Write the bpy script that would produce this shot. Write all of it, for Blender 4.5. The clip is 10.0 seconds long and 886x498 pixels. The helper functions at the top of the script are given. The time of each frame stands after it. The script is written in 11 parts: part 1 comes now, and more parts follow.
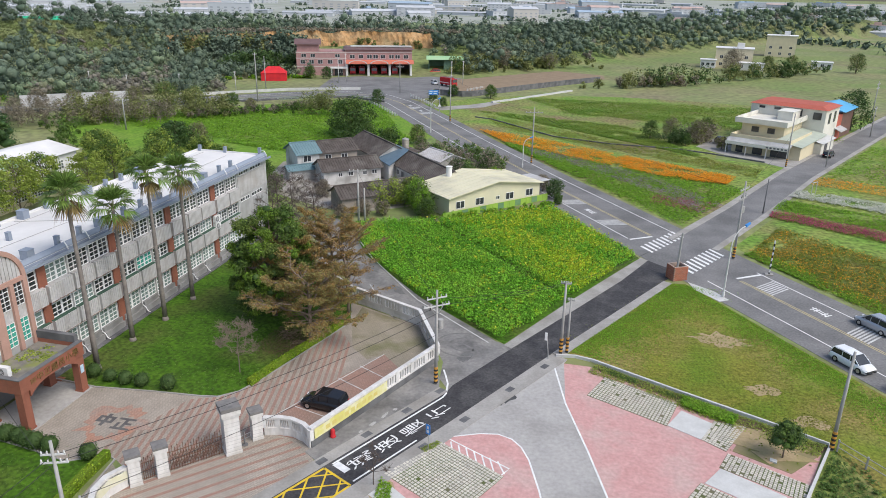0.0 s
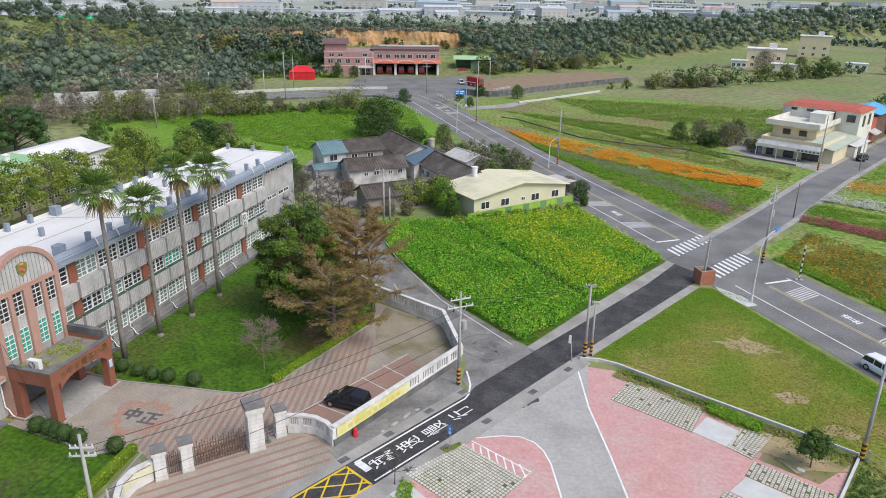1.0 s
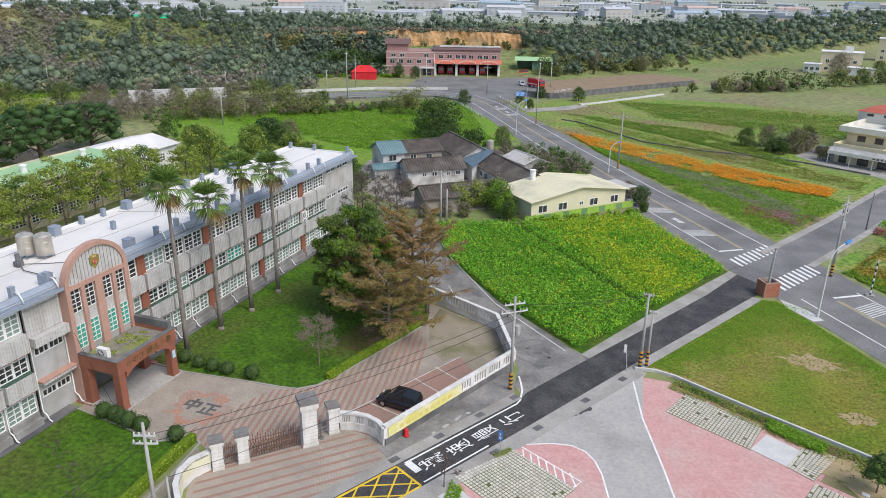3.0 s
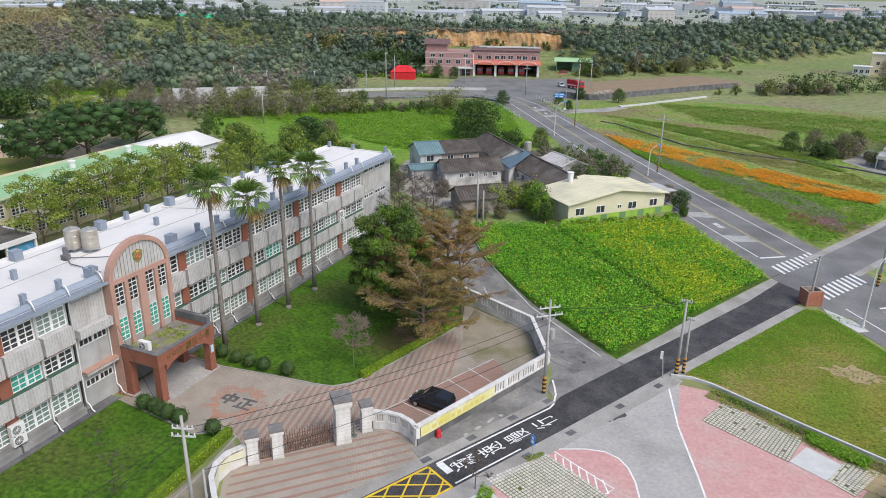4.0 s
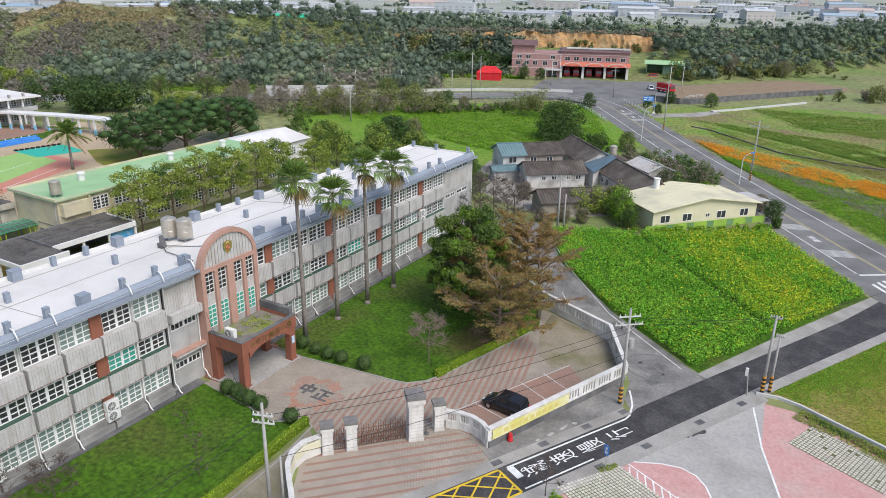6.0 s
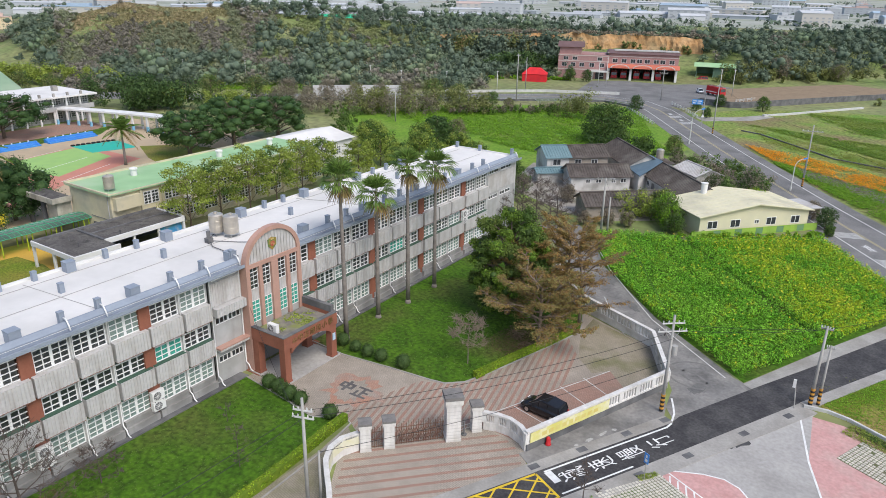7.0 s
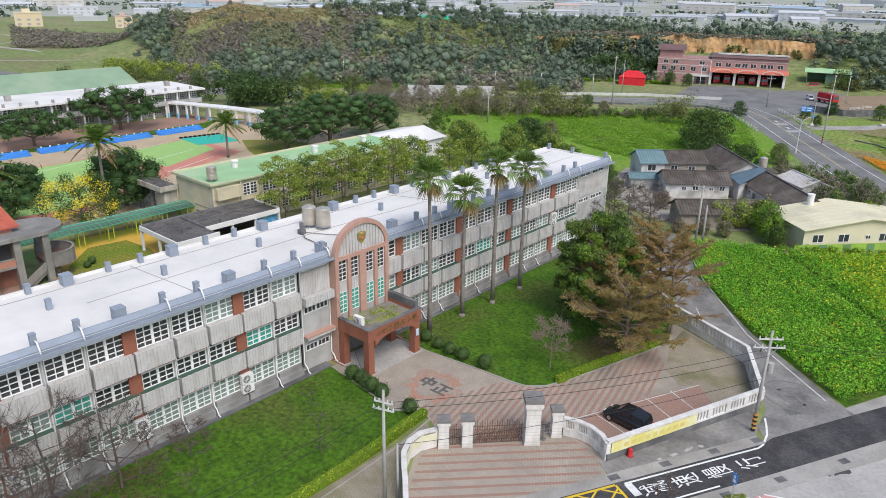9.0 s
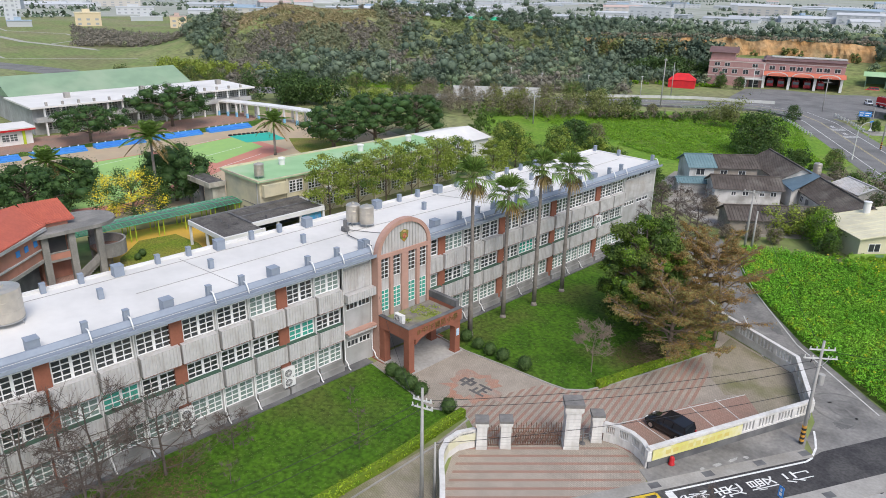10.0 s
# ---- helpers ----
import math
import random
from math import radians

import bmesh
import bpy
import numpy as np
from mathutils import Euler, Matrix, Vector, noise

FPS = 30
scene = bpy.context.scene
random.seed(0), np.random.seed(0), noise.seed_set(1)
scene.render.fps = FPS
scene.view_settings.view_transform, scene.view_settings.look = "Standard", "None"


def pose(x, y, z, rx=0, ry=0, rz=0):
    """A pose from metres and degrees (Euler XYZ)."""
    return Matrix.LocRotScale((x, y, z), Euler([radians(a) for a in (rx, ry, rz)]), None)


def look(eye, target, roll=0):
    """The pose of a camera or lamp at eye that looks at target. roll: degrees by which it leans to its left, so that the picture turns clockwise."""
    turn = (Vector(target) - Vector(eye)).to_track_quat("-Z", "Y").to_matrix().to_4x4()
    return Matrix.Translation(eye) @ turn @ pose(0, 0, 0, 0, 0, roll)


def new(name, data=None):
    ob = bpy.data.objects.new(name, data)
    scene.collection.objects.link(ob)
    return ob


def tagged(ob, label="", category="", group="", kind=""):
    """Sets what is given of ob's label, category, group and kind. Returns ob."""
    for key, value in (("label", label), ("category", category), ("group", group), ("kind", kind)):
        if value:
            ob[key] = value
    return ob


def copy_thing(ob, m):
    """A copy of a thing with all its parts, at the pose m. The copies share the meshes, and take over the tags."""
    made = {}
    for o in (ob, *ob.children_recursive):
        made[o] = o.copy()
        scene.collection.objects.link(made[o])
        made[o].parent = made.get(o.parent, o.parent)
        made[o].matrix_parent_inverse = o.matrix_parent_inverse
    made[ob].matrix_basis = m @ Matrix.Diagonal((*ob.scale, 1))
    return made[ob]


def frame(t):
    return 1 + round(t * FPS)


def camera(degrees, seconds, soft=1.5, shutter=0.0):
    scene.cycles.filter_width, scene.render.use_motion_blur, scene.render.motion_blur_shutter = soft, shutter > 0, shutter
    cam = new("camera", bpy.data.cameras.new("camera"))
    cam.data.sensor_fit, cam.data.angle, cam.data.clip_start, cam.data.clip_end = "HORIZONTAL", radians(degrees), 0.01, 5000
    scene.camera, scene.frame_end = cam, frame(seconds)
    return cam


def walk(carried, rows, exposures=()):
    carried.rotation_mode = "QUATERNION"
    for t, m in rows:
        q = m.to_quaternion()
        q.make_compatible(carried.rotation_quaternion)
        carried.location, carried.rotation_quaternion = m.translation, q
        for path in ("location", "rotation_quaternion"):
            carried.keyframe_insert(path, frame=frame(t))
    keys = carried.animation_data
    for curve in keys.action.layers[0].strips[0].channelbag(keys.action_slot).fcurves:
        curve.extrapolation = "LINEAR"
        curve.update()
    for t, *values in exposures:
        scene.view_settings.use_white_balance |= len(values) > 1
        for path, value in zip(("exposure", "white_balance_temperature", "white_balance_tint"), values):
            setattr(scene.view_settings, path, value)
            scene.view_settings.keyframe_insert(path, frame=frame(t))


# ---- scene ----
cam = camera(64.10, 10.0, soft=0.9)
ROWS = [
    (0.0, 0.0, 0.0, 35.0, 69.665, -0.99, 13.497),
    (0.5, 0.004, 0.051, 35.051, 69.62, -0.979, 14.543),
    (1.0, 0.003, 0.083, 35.119, 69.58, -0.994, 15.624),
    (1.5, -0.001, 0.098, 35.199, 69.548, -0.995, 16.694),
    (2.0, -0.007, 0.102, 35.284, 69.532, -1.003, 17.826),
    (3.5, -0.039, 0.076, 35.527, 69.471, -0.995, 21.899),
    (4.0, -0.052, 0.064, 35.592, 69.442, -1.014, 23.487),
    (4.5, -0.066, 0.053, 35.643, 69.403, -1.015, 25.128),
    (5.0, -0.081, 0.046, 35.679, 69.39, -1.016, 26.799),
    (5.5, -0.096, 0.043, 35.699, 69.364, -0.985, 28.519),
    (7.0, -0.145, 0.061, 35.654, 69.37, -0.996, 33.845),
    (7.5, -0.163, 0.075, 35.607, 69.377, -0.986, 35.698),
    (8.0, -0.182, 0.091, 35.545, 69.394, -0.978, 37.559),
    (8.5, -0.202, 0.108, 35.471, 69.387, -0.989, 39.446),
    (9.0, -0.225, 0.123, 35.388, 69.378, -0.969, 41.29),
    (9.5, -0.25, 0.135, 35.3, 69.381, -0.991, 43.104),
    (10.0, -0.278, 0.14, 35.21, 69.419, -0.998, 44.926),
]
walk(cam, [(r[0], pose(*r[1:])) for r in ROWS])

import collections
import itertools
from mathutils.geometry import tessellate_polygon

# ---- world and light ----
SUN_AZ, SUN_EL = 112.0, 52.0
world = bpy.data.worlds.new("overcast_sky")
scene.world = world
world.use_nodes = True
wn = world.node_tree.nodes
sky = wn.new("ShaderNodeTexSky")
sky.sky_type, sky.sun_disc = "NISHITA", False
sky.sun_elevation, sky.sun_rotation = radians(SUN_EL), radians(SUN_AZ)
sky.air_density, sky.dust_density, sky.ozone_density = 1.0, 2.5, 1.0
wn["Background"].inputs[1].default_value = 0.14
world.node_tree.links.new(sky.outputs[0], wn["Background"].inputs[0])
sun = new("sun", bpy.data.lights.new("sun", "SUN"))
sun.data.energy, sun.data.angle, sun.data.color = 1.5, radians(30), (1.0, 0.975, 0.94)
_a, _e = radians(SUN_AZ), radians(SUN_EL)
sun.matrix_world = look((math.sin(_a) * math.cos(_e) * 50, math.cos(_a) * math.cos(_e) * 50, math.sin(_e) * 50), (0, 0, 0))
scene.view_settings.exposure = 0.5

# ---- helpers of this scene ----
def rnd(seed):
    return np.random.RandomState(seed)


class Geo:
    """Collects faces for one mesh."""
    def __init__(self):
        self.v, self.f = [], []

    def face(self, *pts):
        n = len(self.v)
        self.v += [tuple(map(float, p)) for p in pts]
        self.f.append(tuple(range(n, n + len(pts))))
        return self

    def solid(self, pts, faces):
        n = len(self.v)
        self.v += [tuple(map(float, p)) for p in pts]
        self.f += [tuple(n + i for i in f) for f in faces]
        return self

    def box(self, x0, y0, z0, x1, y1, z1):
        p = [(x0, y0, z0), (x1, y0, z0), (x1, y1, z0), (x0, y1, z0), (x0, y0, z1), (x1, y0, z1), (x1, y1, z1), (x0, y1, z1)]
        return self.solid(p, [(3, 2, 1, 0), (4, 5, 6, 7), (0, 1, 5, 4), (1, 2, 6, 5), (2, 3, 7, 6), (3, 0, 4, 7)])

    def prism(self, poly, z0, z1):
        n = len(poly)
        a = sum(poly[i][0] * poly[(i + 1) % n][1] - poly[(i + 1) % n][0] * poly[i][1] for i in range(n))
        if a < 0:
            poly = poly[::-1]
        p = [(x, y, z0) for x, y in poly] + [(x, y, z1) for x, y in poly]
        caps = [tuple(range(n))]
        if n > 4:
            caps = []
            for i, j, k in tessellate_polygon([[Vector((x, y, 0)) for x, y in poly]]):
                (ax, ay), (bx, by), (cx, cy) = poly[i], poly[j], poly[k]
                w = (bx - ax) * (cy - ay) - (cx - ax) * (by - ay)
                if abs(w) > 1e-5:
                    caps.append((i, j, k) if w > 0 else (i, k, j))
        return self.solid(p, [c[::-1] for c in caps] + [tuple(n + i for i in c) for c in caps] + [(i, (i + 1) % n, n + (i + 1) % n, n + i) for i in range(n)])

    def tube(self, p0, p1, r0, r1=None, n=8):
        r1 = r0 if r1 is None else r1
        a, b = Vector(p0), Vector(p1)
        w = (b - a).normalized()
        u = w.orthogonal().normalized()
        t = w.cross(u)
        ring = [u * math.cos(2 * math.pi * i / n) + t * math.sin(2 * math.pi * i / n) for i in range(n)]
        p = [a + d * r0 for d in ring] + [b + d * r1 for d in ring]
        return self.solid(p, [tuple(range(n))[::-1], tuple(range(n, 2 * n))] + [(i, (i + 1) % n, n + (i + 1) % n, n + i) for i in range(n)])

    def path(self, pts, r0, r1=None, n=5):
        r1 = r0 if r1 is None else r1
        pts = [Vector(p) for p in pts]
        m = len(pts)
        v = []
        u = None
        for i, p in enumerate(pts):
            w = (pts[min(i + 1, m - 1)] - pts[max(i - 1, 0)]).normalized()
            u = w.orthogonal().normalized() if u is None else (u - w * u.dot(w)).normalized()
            t = w.cross(u)
            r = r0 + (r1 - r0) * i / (m - 1)
            v += [p + (u * math.cos(2 * math.pi * k / n) + t * math.sin(2 * math.pi * k / n)) * r for k in range(n)]
        f = [tuple(range(n))[::-1], tuple(range((m - 1) * n, m * n))]
        f += [(j * n + k, j * n + (k + 1) % n, (j + 1) * n + (k + 1) % n, (j + 1) * n + k) for j in range(m - 1) for k in range(n)]
        return self.solid(v, f)

    def lathe(self, prof, cx=0, cy=0, n=16):
        p = [(cx + r * math.cos(2 * math.pi * i / n), cy + r * math.sin(2 * math.pi * i / n), z) for r, z in prof for i in range(n)]
        m = len(prof)
        f = [(j * n + i, j * n + (i + 1) % n, (j + 1) * n + (i + 1) % n, (j + 1) * n + i) for j in range(m - 1) for i in range(n)]
        return self.solid(p, f + [tuple(range(n))[::-1], tuple(range((m - 1) * n, m * n))])

    def ribbon(self, pts, w0, w1, z):
        """A flat strip along a polyline, from w0 to w1 metres to its right."""
        q = offset_pair(pts, w0, w1)
        for (a, b), (c, d) in zip(q[:-1], q[1:]):
            self.face((*a, z), (*b, z), (*d, z), (*c, z))
        return self

    def slab(self, pts, w0, w1, z0, z1):
        """The same with thickness."""
        q = offset_pair(pts, w0, w1)
        v = [p for a, b in q for p in ((*a, z0), (*b, z0), (*b, z1), (*a, z1))]
        m = len(q)
        return self.solid(v, [(3, 2, 1, 0), tuple(4 * (m - 1) + k for k in range(4))] + [(4 * i + k, 4 * i + (k + 1) % 4, 4 * i + 4 + (k + 1) % 4, 4 * i + 4 + k) for i in range(m - 1) for k in range(4)])

    def turn(self, angle, at=(0, 0, 0)):
        m = pose(*at, 0, 0, angle)
        self.v = [tuple(m @ Vector(p)) for p in self.v]
        return self

    def mesh(self, name, material, smooth=False):
        me = bpy.data.meshes.new(name)
        me.from_pydata(self.v, [], self.f)
        me.materials.append(material)
        if smooth:
            me.shade_smooth()
        me.update()
        return me


def offset_pair(pts, w0, w1):
    out = []
    for i, p in enumerate(pts):
        a, b = pts[max(i - 1, 0)], pts[min(i + 1, len(pts) - 1)]
        d = Vector((b[0] - a[0], b[1] - a[1])).normalized()
        r = Vector((d.y, -d.x))
        out.append(((p[0] + r.x * w0, p[1] + r.y * w0), (p[0] + r.x * w1, p[1] + r.y * w1)))
    return out


def part(name, geo, material, parent=None, label="", smooth=False, kind=""):
    ob = new(name, geo.mesh(name, material, smooth) if isinstance(geo, Geo) else geo)
    if parent is not None:
        ob.parent = parent
    return tagged(ob, label=label, kind=kind)


def thing(name, label, category, group="", at=(0, 0, 0), rz=0.0, kind=""):
    ob = new(name)
    ob.empty_display_size = 0.3
    ob.matrix_basis = pose(*at, 0, 0, rz)
    return tagged(ob, label, category, group, kind)


def ground_piece(name, geo, material, label, category):
    return tagged(part(name, geo, material), label, category, "", "structure")


# ---- materials ----
def material(name, c1, c2=None, scale=1.0, rough=0.85, bump=0.0, c3=None, scale3=0.15, metal=0.0, spec=0.3, island=0.0, obj=0.0, fine=None):
    m = bpy.data.materials.new(name)
    m.use_nodes = True
    nt = m.node_tree
    nd, ln = nt.nodes, nt.links
    p = nd["Principled BSDF"]
    p.inputs["Roughness"].default_value, p.inputs["Metallic"].default_value = rough, metal
    p.inputs["Specular IOR Level"].default_value = spec
    co = nd.new("ShaderNodeTexCoord")

    def noise_tex(sc, detail=4.0):
        t = nd.new("ShaderNodeTexNoise")
        t.inputs["Scale"].default_value, t.inputs["Detail"].default_value = sc, detail
        ln.new(co.outputs["Object"], t.inputs["Vector"])
        return t.outputs["Fac"]

    def ramp(fac, lo, hi):
        r = nd.new("ShaderNodeMapRange")
        r.inputs["From Min"].default_value, r.inputs["From Max"].default_value = lo, hi
        ln.new(fac, r.inputs["Value"])
        return r.outputs["Result"]

    def mix(fac, a, b, mode="MIX"):
        x = nd.new("ShaderNodeMix")
        x.data_type, x.blend_type = "RGBA", mode
        if isinstance(fac, float):
            x.inputs["Factor"].default_value = fac
        else:
            ln.new(fac, x.inputs["Factor"])
        for s, val in ((6, a), (7, b)):
            if isinstance(val, tuple):
                x.inputs[s].default_value = (*val, 1)
            else:
                ln.new(val, x.inputs[s])
        return x.outputs[2]

    col = c1
    if c2 is not None:
        col = mix(ramp(noise_tex(scale), 0.35, 0.65), c1, c2)
    if c3 is not None:
        col = mix(ramp(noise_tex(scale3, 5.0), 0.48, 0.68), col, c3)
    if fine is not None:
        g = nd.new("ShaderNodeMapRange")
        g.inputs["To Min"].default_value, g.inputs["To Max"].default_value = 1 - fine[1], 1 + fine[1]
        ln.new(noise_tex(fine[0], 2.0), g.inputs["Value"])
        sc = nd.new("ShaderNodeVectorMath")
        sc.operation = "SCALE"
        if isinstance(col, tuple):
            sc.inputs[0].default_value = col
        else:
            ln.new(col, sc.inputs[0])
        ln.new(g.outputs[0], sc.inputs["Scale"])
        col = sc.outputs[0]
    for amount, node, out in ((island, "ShaderNodeNewGeometry", "Random Per Island"), (obj, "ShaderNodeObjectInfo", "Random")):
        if amount:
            r = nd.new(node)
            hv = nd.new("ShaderNodeHueSaturation")
            g = nd.new("ShaderNodeMapRange")
            g.inputs["To Min"].default_value, g.inputs["To Max"].default_value = 1 - amount, 1 + amount
            ln.new(r.outputs[out], g.inputs["Value"])
            ln.new(g.outputs[0], hv.inputs["Value"])
            if isinstance(col, tuple):
                hv.inputs["Color"].default_value = (*col, 1)
            else:
                ln.new(col, hv.inputs["Color"])
            col = hv.outputs[0]
    if isinstance(col, tuple):
        p.inputs["Base Color"].default_value = (*col, 1)
    else:
        ln.new(col, p.inputs["Base Color"])
    if bump:
        b = nd.new("ShaderNodeBump")
        b.inputs["Strength"].default_value, b.inputs["Distance"].default_value = 0.6, bump
        ln.new(noise_tex(scale * 4, 6.0), b.inputs["Height"])
        ln.new(b.outputs[0], p.inputs["Normal"])
    return m


def leaf_material(name, c1, c2, scale=0.6, island=0.45, through_light=0.25):
    m = material(name, c1, c2, scale, 0.6, island=island, spec=0.25)
    nt = m.node_tree
    p, out = nt.nodes["Principled BSDF"], nt.nodes["Material Output"]
    tr = nt.nodes.new("ShaderNodeBsdfTranslucent")
    mx = nt.nodes.new("ShaderNodeMixShader")
    mx.inputs[0].default_value = through_light
    nt.links.new(p.inputs["Base Color"].links[0].from_socket, tr.inputs["Color"])
    nt.links.new(p.outputs[0], mx.inputs[1])
    nt.links.new(tr.outputs[0], mx.inputs[2])
    nt.links.new(mx.outputs[0], out.inputs["Surface"])
    return m


def wood_material(name, c1, c2):
    """Crowns far off: leaf mottling at clump and leaf scale with bumpy relief."""
    m = material(name, c1, c2, 0.16, 0.9, 0.0, fine=(0.8, 0.45), spec=0.05, island=0.16)
    nd, ln = m.node_tree.nodes, m.node_tree.links
    co, tx, b = nd.new("ShaderNodeTexCoord"), nd.new("ShaderNodeTexNoise"), nd.new("ShaderNodeBump")
    tx.inputs["Scale"].default_value, tx.inputs["Detail"].default_value = 0.9, 4.0
    b.inputs["Strength"].default_value, b.inputs["Distance"].default_value = 0.25, 0.4
    ln.new(co.outputs["Object"], tx.inputs["Vector"])
    ln.new(tx.outputs["Fac"], b.inputs["Height"])
    ln.new(b.outputs[0], nd["Principled BSDF"].inputs["Normal"])
    return m


def glass_material(name, tint, rough=0.03, haze=0.0):
    m = bpy.data.materials.new(name)
    m.use_nodes = True
    nt = m.node_tree
    gl, tr, mx, fr = (nt.nodes.new("ShaderNodeBsdf" + "Glossy"), nt.nodes.new("ShaderNodeBsdfTransparent"), nt.nodes.new("ShaderNodeMixShader"), nt.nodes.new("ShaderNodeFresnel"))
    gl.inputs["Roughness"].default_value = rough
    tr.inputs["Color"].default_value = (*tint, 1)
    fr.inputs["IOR"].default_value = 1.7
    nt.links.new(fr.outputs[0], mx.inputs[0])
    if haze:
        df, hz = nt.nodes.new("ShaderNodeBsdfDiffuse"), nt.nodes.new("ShaderNodeMixShader")
        df.inputs["Color"].default_value = (*tint, 1)
        hz.inputs[0].default_value = haze
        nt.links.new(tr.outputs[0], hz.inputs[1])
        nt.links.new(df.outputs[0], hz.inputs[2])
        nt.links.new(hz.outputs[0], mx.inputs[1])
    else:
        nt.links.new(tr.outputs[0], mx.inputs[1])
    nt.links.new(gl.outputs[0], mx.inputs[2])
    nt.links.new(mx.outputs[0], nt.nodes["Material Output"].inputs["Surface"])
    return m


WILD = material("wild_grass", (0.125, 0.235, 0.030), (0.215, 0.235, 0.062), 0.12, 0.95, 0.08, (0.195, 0.150, 0.075), 0.045, fine=(1.2, 1.2))
LAWN = material("lawn_grass", (0.038, 0.096, 0.004), (0.060, 0.138, 0.006), 0.5, 0.95, 0.05, (0.074, 0.098, 0.018), 0.14, fine=(2.4, 1.1))
DRYGRASS = material("thin_lawn", (0.190, 0.188, 0.028), (0.118, 0.182, 0.014), 0.22, 0.95, 0.05, (0.235, 0.190, 0.058), 0.12, fine=(4.0, 0.9))
SOIL = material("soil", (0.16, 0.11, 0.07), (0.10, 0.07, 0.045), 0.8, 0.95, 0.05)
TARMAC = material("fresh_tarmac", (0.042, 0.040, 0.042), (0.058, 0.055, 0.056), 1.2, 0.8, 0.01, (0.085, 0.082, 0.08), 0.3, fine=(4.0, 0.7))
ASPHALT = material("worn_asphalt", (0.165, 0.163, 0.16), (0.205, 0.20, 0.195), 0.3, 0.9, 0.01, (0.125, 0.123, 0.12), 0.12, fine=(4.0, 0.45))
LANE = material("pale_worn_asphalt", (0.245, 0.235, 0.22), (0.185, 0.18, 0.172), 0.45, 0.9, 0.01, (0.125, 0.12, 0.115), 0.3, fine=(3.0, 0.35))
CONCRETE = material("concrete", (0.36, 0.345, 0.32), (0.30, 0.288, 0.265), 0.6, 0.9, 0.01, (0.25, 0.235, 0.21), 0.25, fine=(5.0, 0.2))
PALECONC = material("pale_concrete", (0.56, 0.56, 0.54), (0.48, 0.48, 0.46), 0.8, 0.9, 0.01, fine=(8.0, 0.1))
PLAZA = material("grey_plaza", (0.355, 0.342, 0.325), (0.395, 0.380, 0.358), 0.6, 0.9, 0.005, (0.30, 0.288, 0.27), 0.18, fine=(3.0, 0.25))
PINK = material("pink_plaza", (0.50, 0.275, 0.255), (0.54, 0.315, 0.295), 0.7, 0.9, 0.005, (0.50, 0.345, 0.315), 0.3, fine=(3.0, 0.28))
LINE = material("white_road_paint", (0.78, 0.78, 0.76), (0.62, 0.62, 0.6), 1.5, 0.7)
OLDLINE = material("worn_white_paint", (0.60, 0.60, 0.58), (0.42, 0.42, 0.41), 1.2, 0.8)
YELLOW = material("yellow_road_paint", (0.72, 0.50, 0.03), (0.55, 0.38, 0.04), 1.0, 0.7)
OLDYELLOW = material("worn_yellow_paint", (0.50, 0.42, 0.20), (0.38, 0.33, 0.2), 1.0, 0.8)
PAVING = material("school_paving", (0.405, 0.352, 0.292), (0.345, 0.300, 0.248), 0.5, 0.9, 0.01, (0.285, 0.253, 0.212), 0.12, fine=(6.0, 0.15))
REDPAVE = material("red_paving", (0.365, 0.215, 0.165), (0.335, 0.22, 0.175), 0.5, 0.9, 0.01, (0.29, 0.215, 0.17), 0.15, fine=(6.0, 0.15))
MOSSPAVE = material("mossy_paving", (0.34, 0.295, 0.23), (0.28, 0.25, 0.18), 0.6, 0.95, 0.01, (0.20, 0.19, 0.10), 0.25, fine=(6.0, 0.2))
WHITE = material("white_paint", (0.72, 0.72, 0.71), (0.64, 0.63, 0.61), 0.4, 0.7, fine=(4.0, 0.06))
ROOFWHITE = material("white_roof_coat", (0.71, 0.69, 0.66), (0.66, 0.64, 0.615), 0.25, 0.75, c3=(0.58, 0.565, 0.54), scale3=0.12, fine=(1.5, 0.05))
CORRUGATED = material("grey_corrugated_sheet", (0.50, 0.49, 0.485), (0.445, 0.435, 0.425), 0.7, 0.6, c3=(0.43, 0.40, 0.375), scale3=0.35, fine=(3.0, 0.1))
WALLGREY = material("grey_render", (0.44, 0.44, 0.435), (0.38, 0.38, 0.375), 0.6, 0.85, c3=(0.33, 0.33, 0.315), scale3=0.3)
DARKCONC = material("damp_and_shade_concrete", (0.17, 0.17, 0.17), (0.11, 0.11, 0.115), 0.6, 0.9, 0.01, (0.09, 0.09, 0.095), 0.3)
BLUETRIM = material("blue_grey_gutter", (0.27, 0.31, 0.37), (0.23, 0.265, 0.32), 0.5, 0.6, fine=(3.0, 0.1))
TERRA = material("terracotta_tile", (0.285, 0.110, 0.070), (0.245, 0.092, 0.058), 1.0, 0.7, fine=(8.0, 0.15))
SALMON = material("salmon_tile", (0.46, 0.280, 0.225), (0.40, 0.245, 0.195), 0.8, 0.7, fine=(8.0, 0.1))
FRAMEWHITE = material("white_window_frame", (0.75, 0.75, 0.74), None, rough=0.5)
GLASS = glass_material("window_glass", (0.36, 0.41, 0.42), haze=0.10)
TEALGLASS = glass_material("pale_teal_window_glass", (0.50, 0.66, 0.60), haze=0.4)
GREENGLASS = glass_material("green_window_glass", (0.12, 0.62, 0.48), haze=0.55)
# Dark colour that stands in for the shade inside rooms and openings.
ROOMSHADE = material("painted_room_shade", (0.16, 0.155, 0.15), (0.12, 0.12, 0.12), 0.6, 0.9)
ROOM = material("classroom_plaster", (0.60, 0.60, 0.57), (0.50, 0.50, 0.48), 0.6, 0.9)
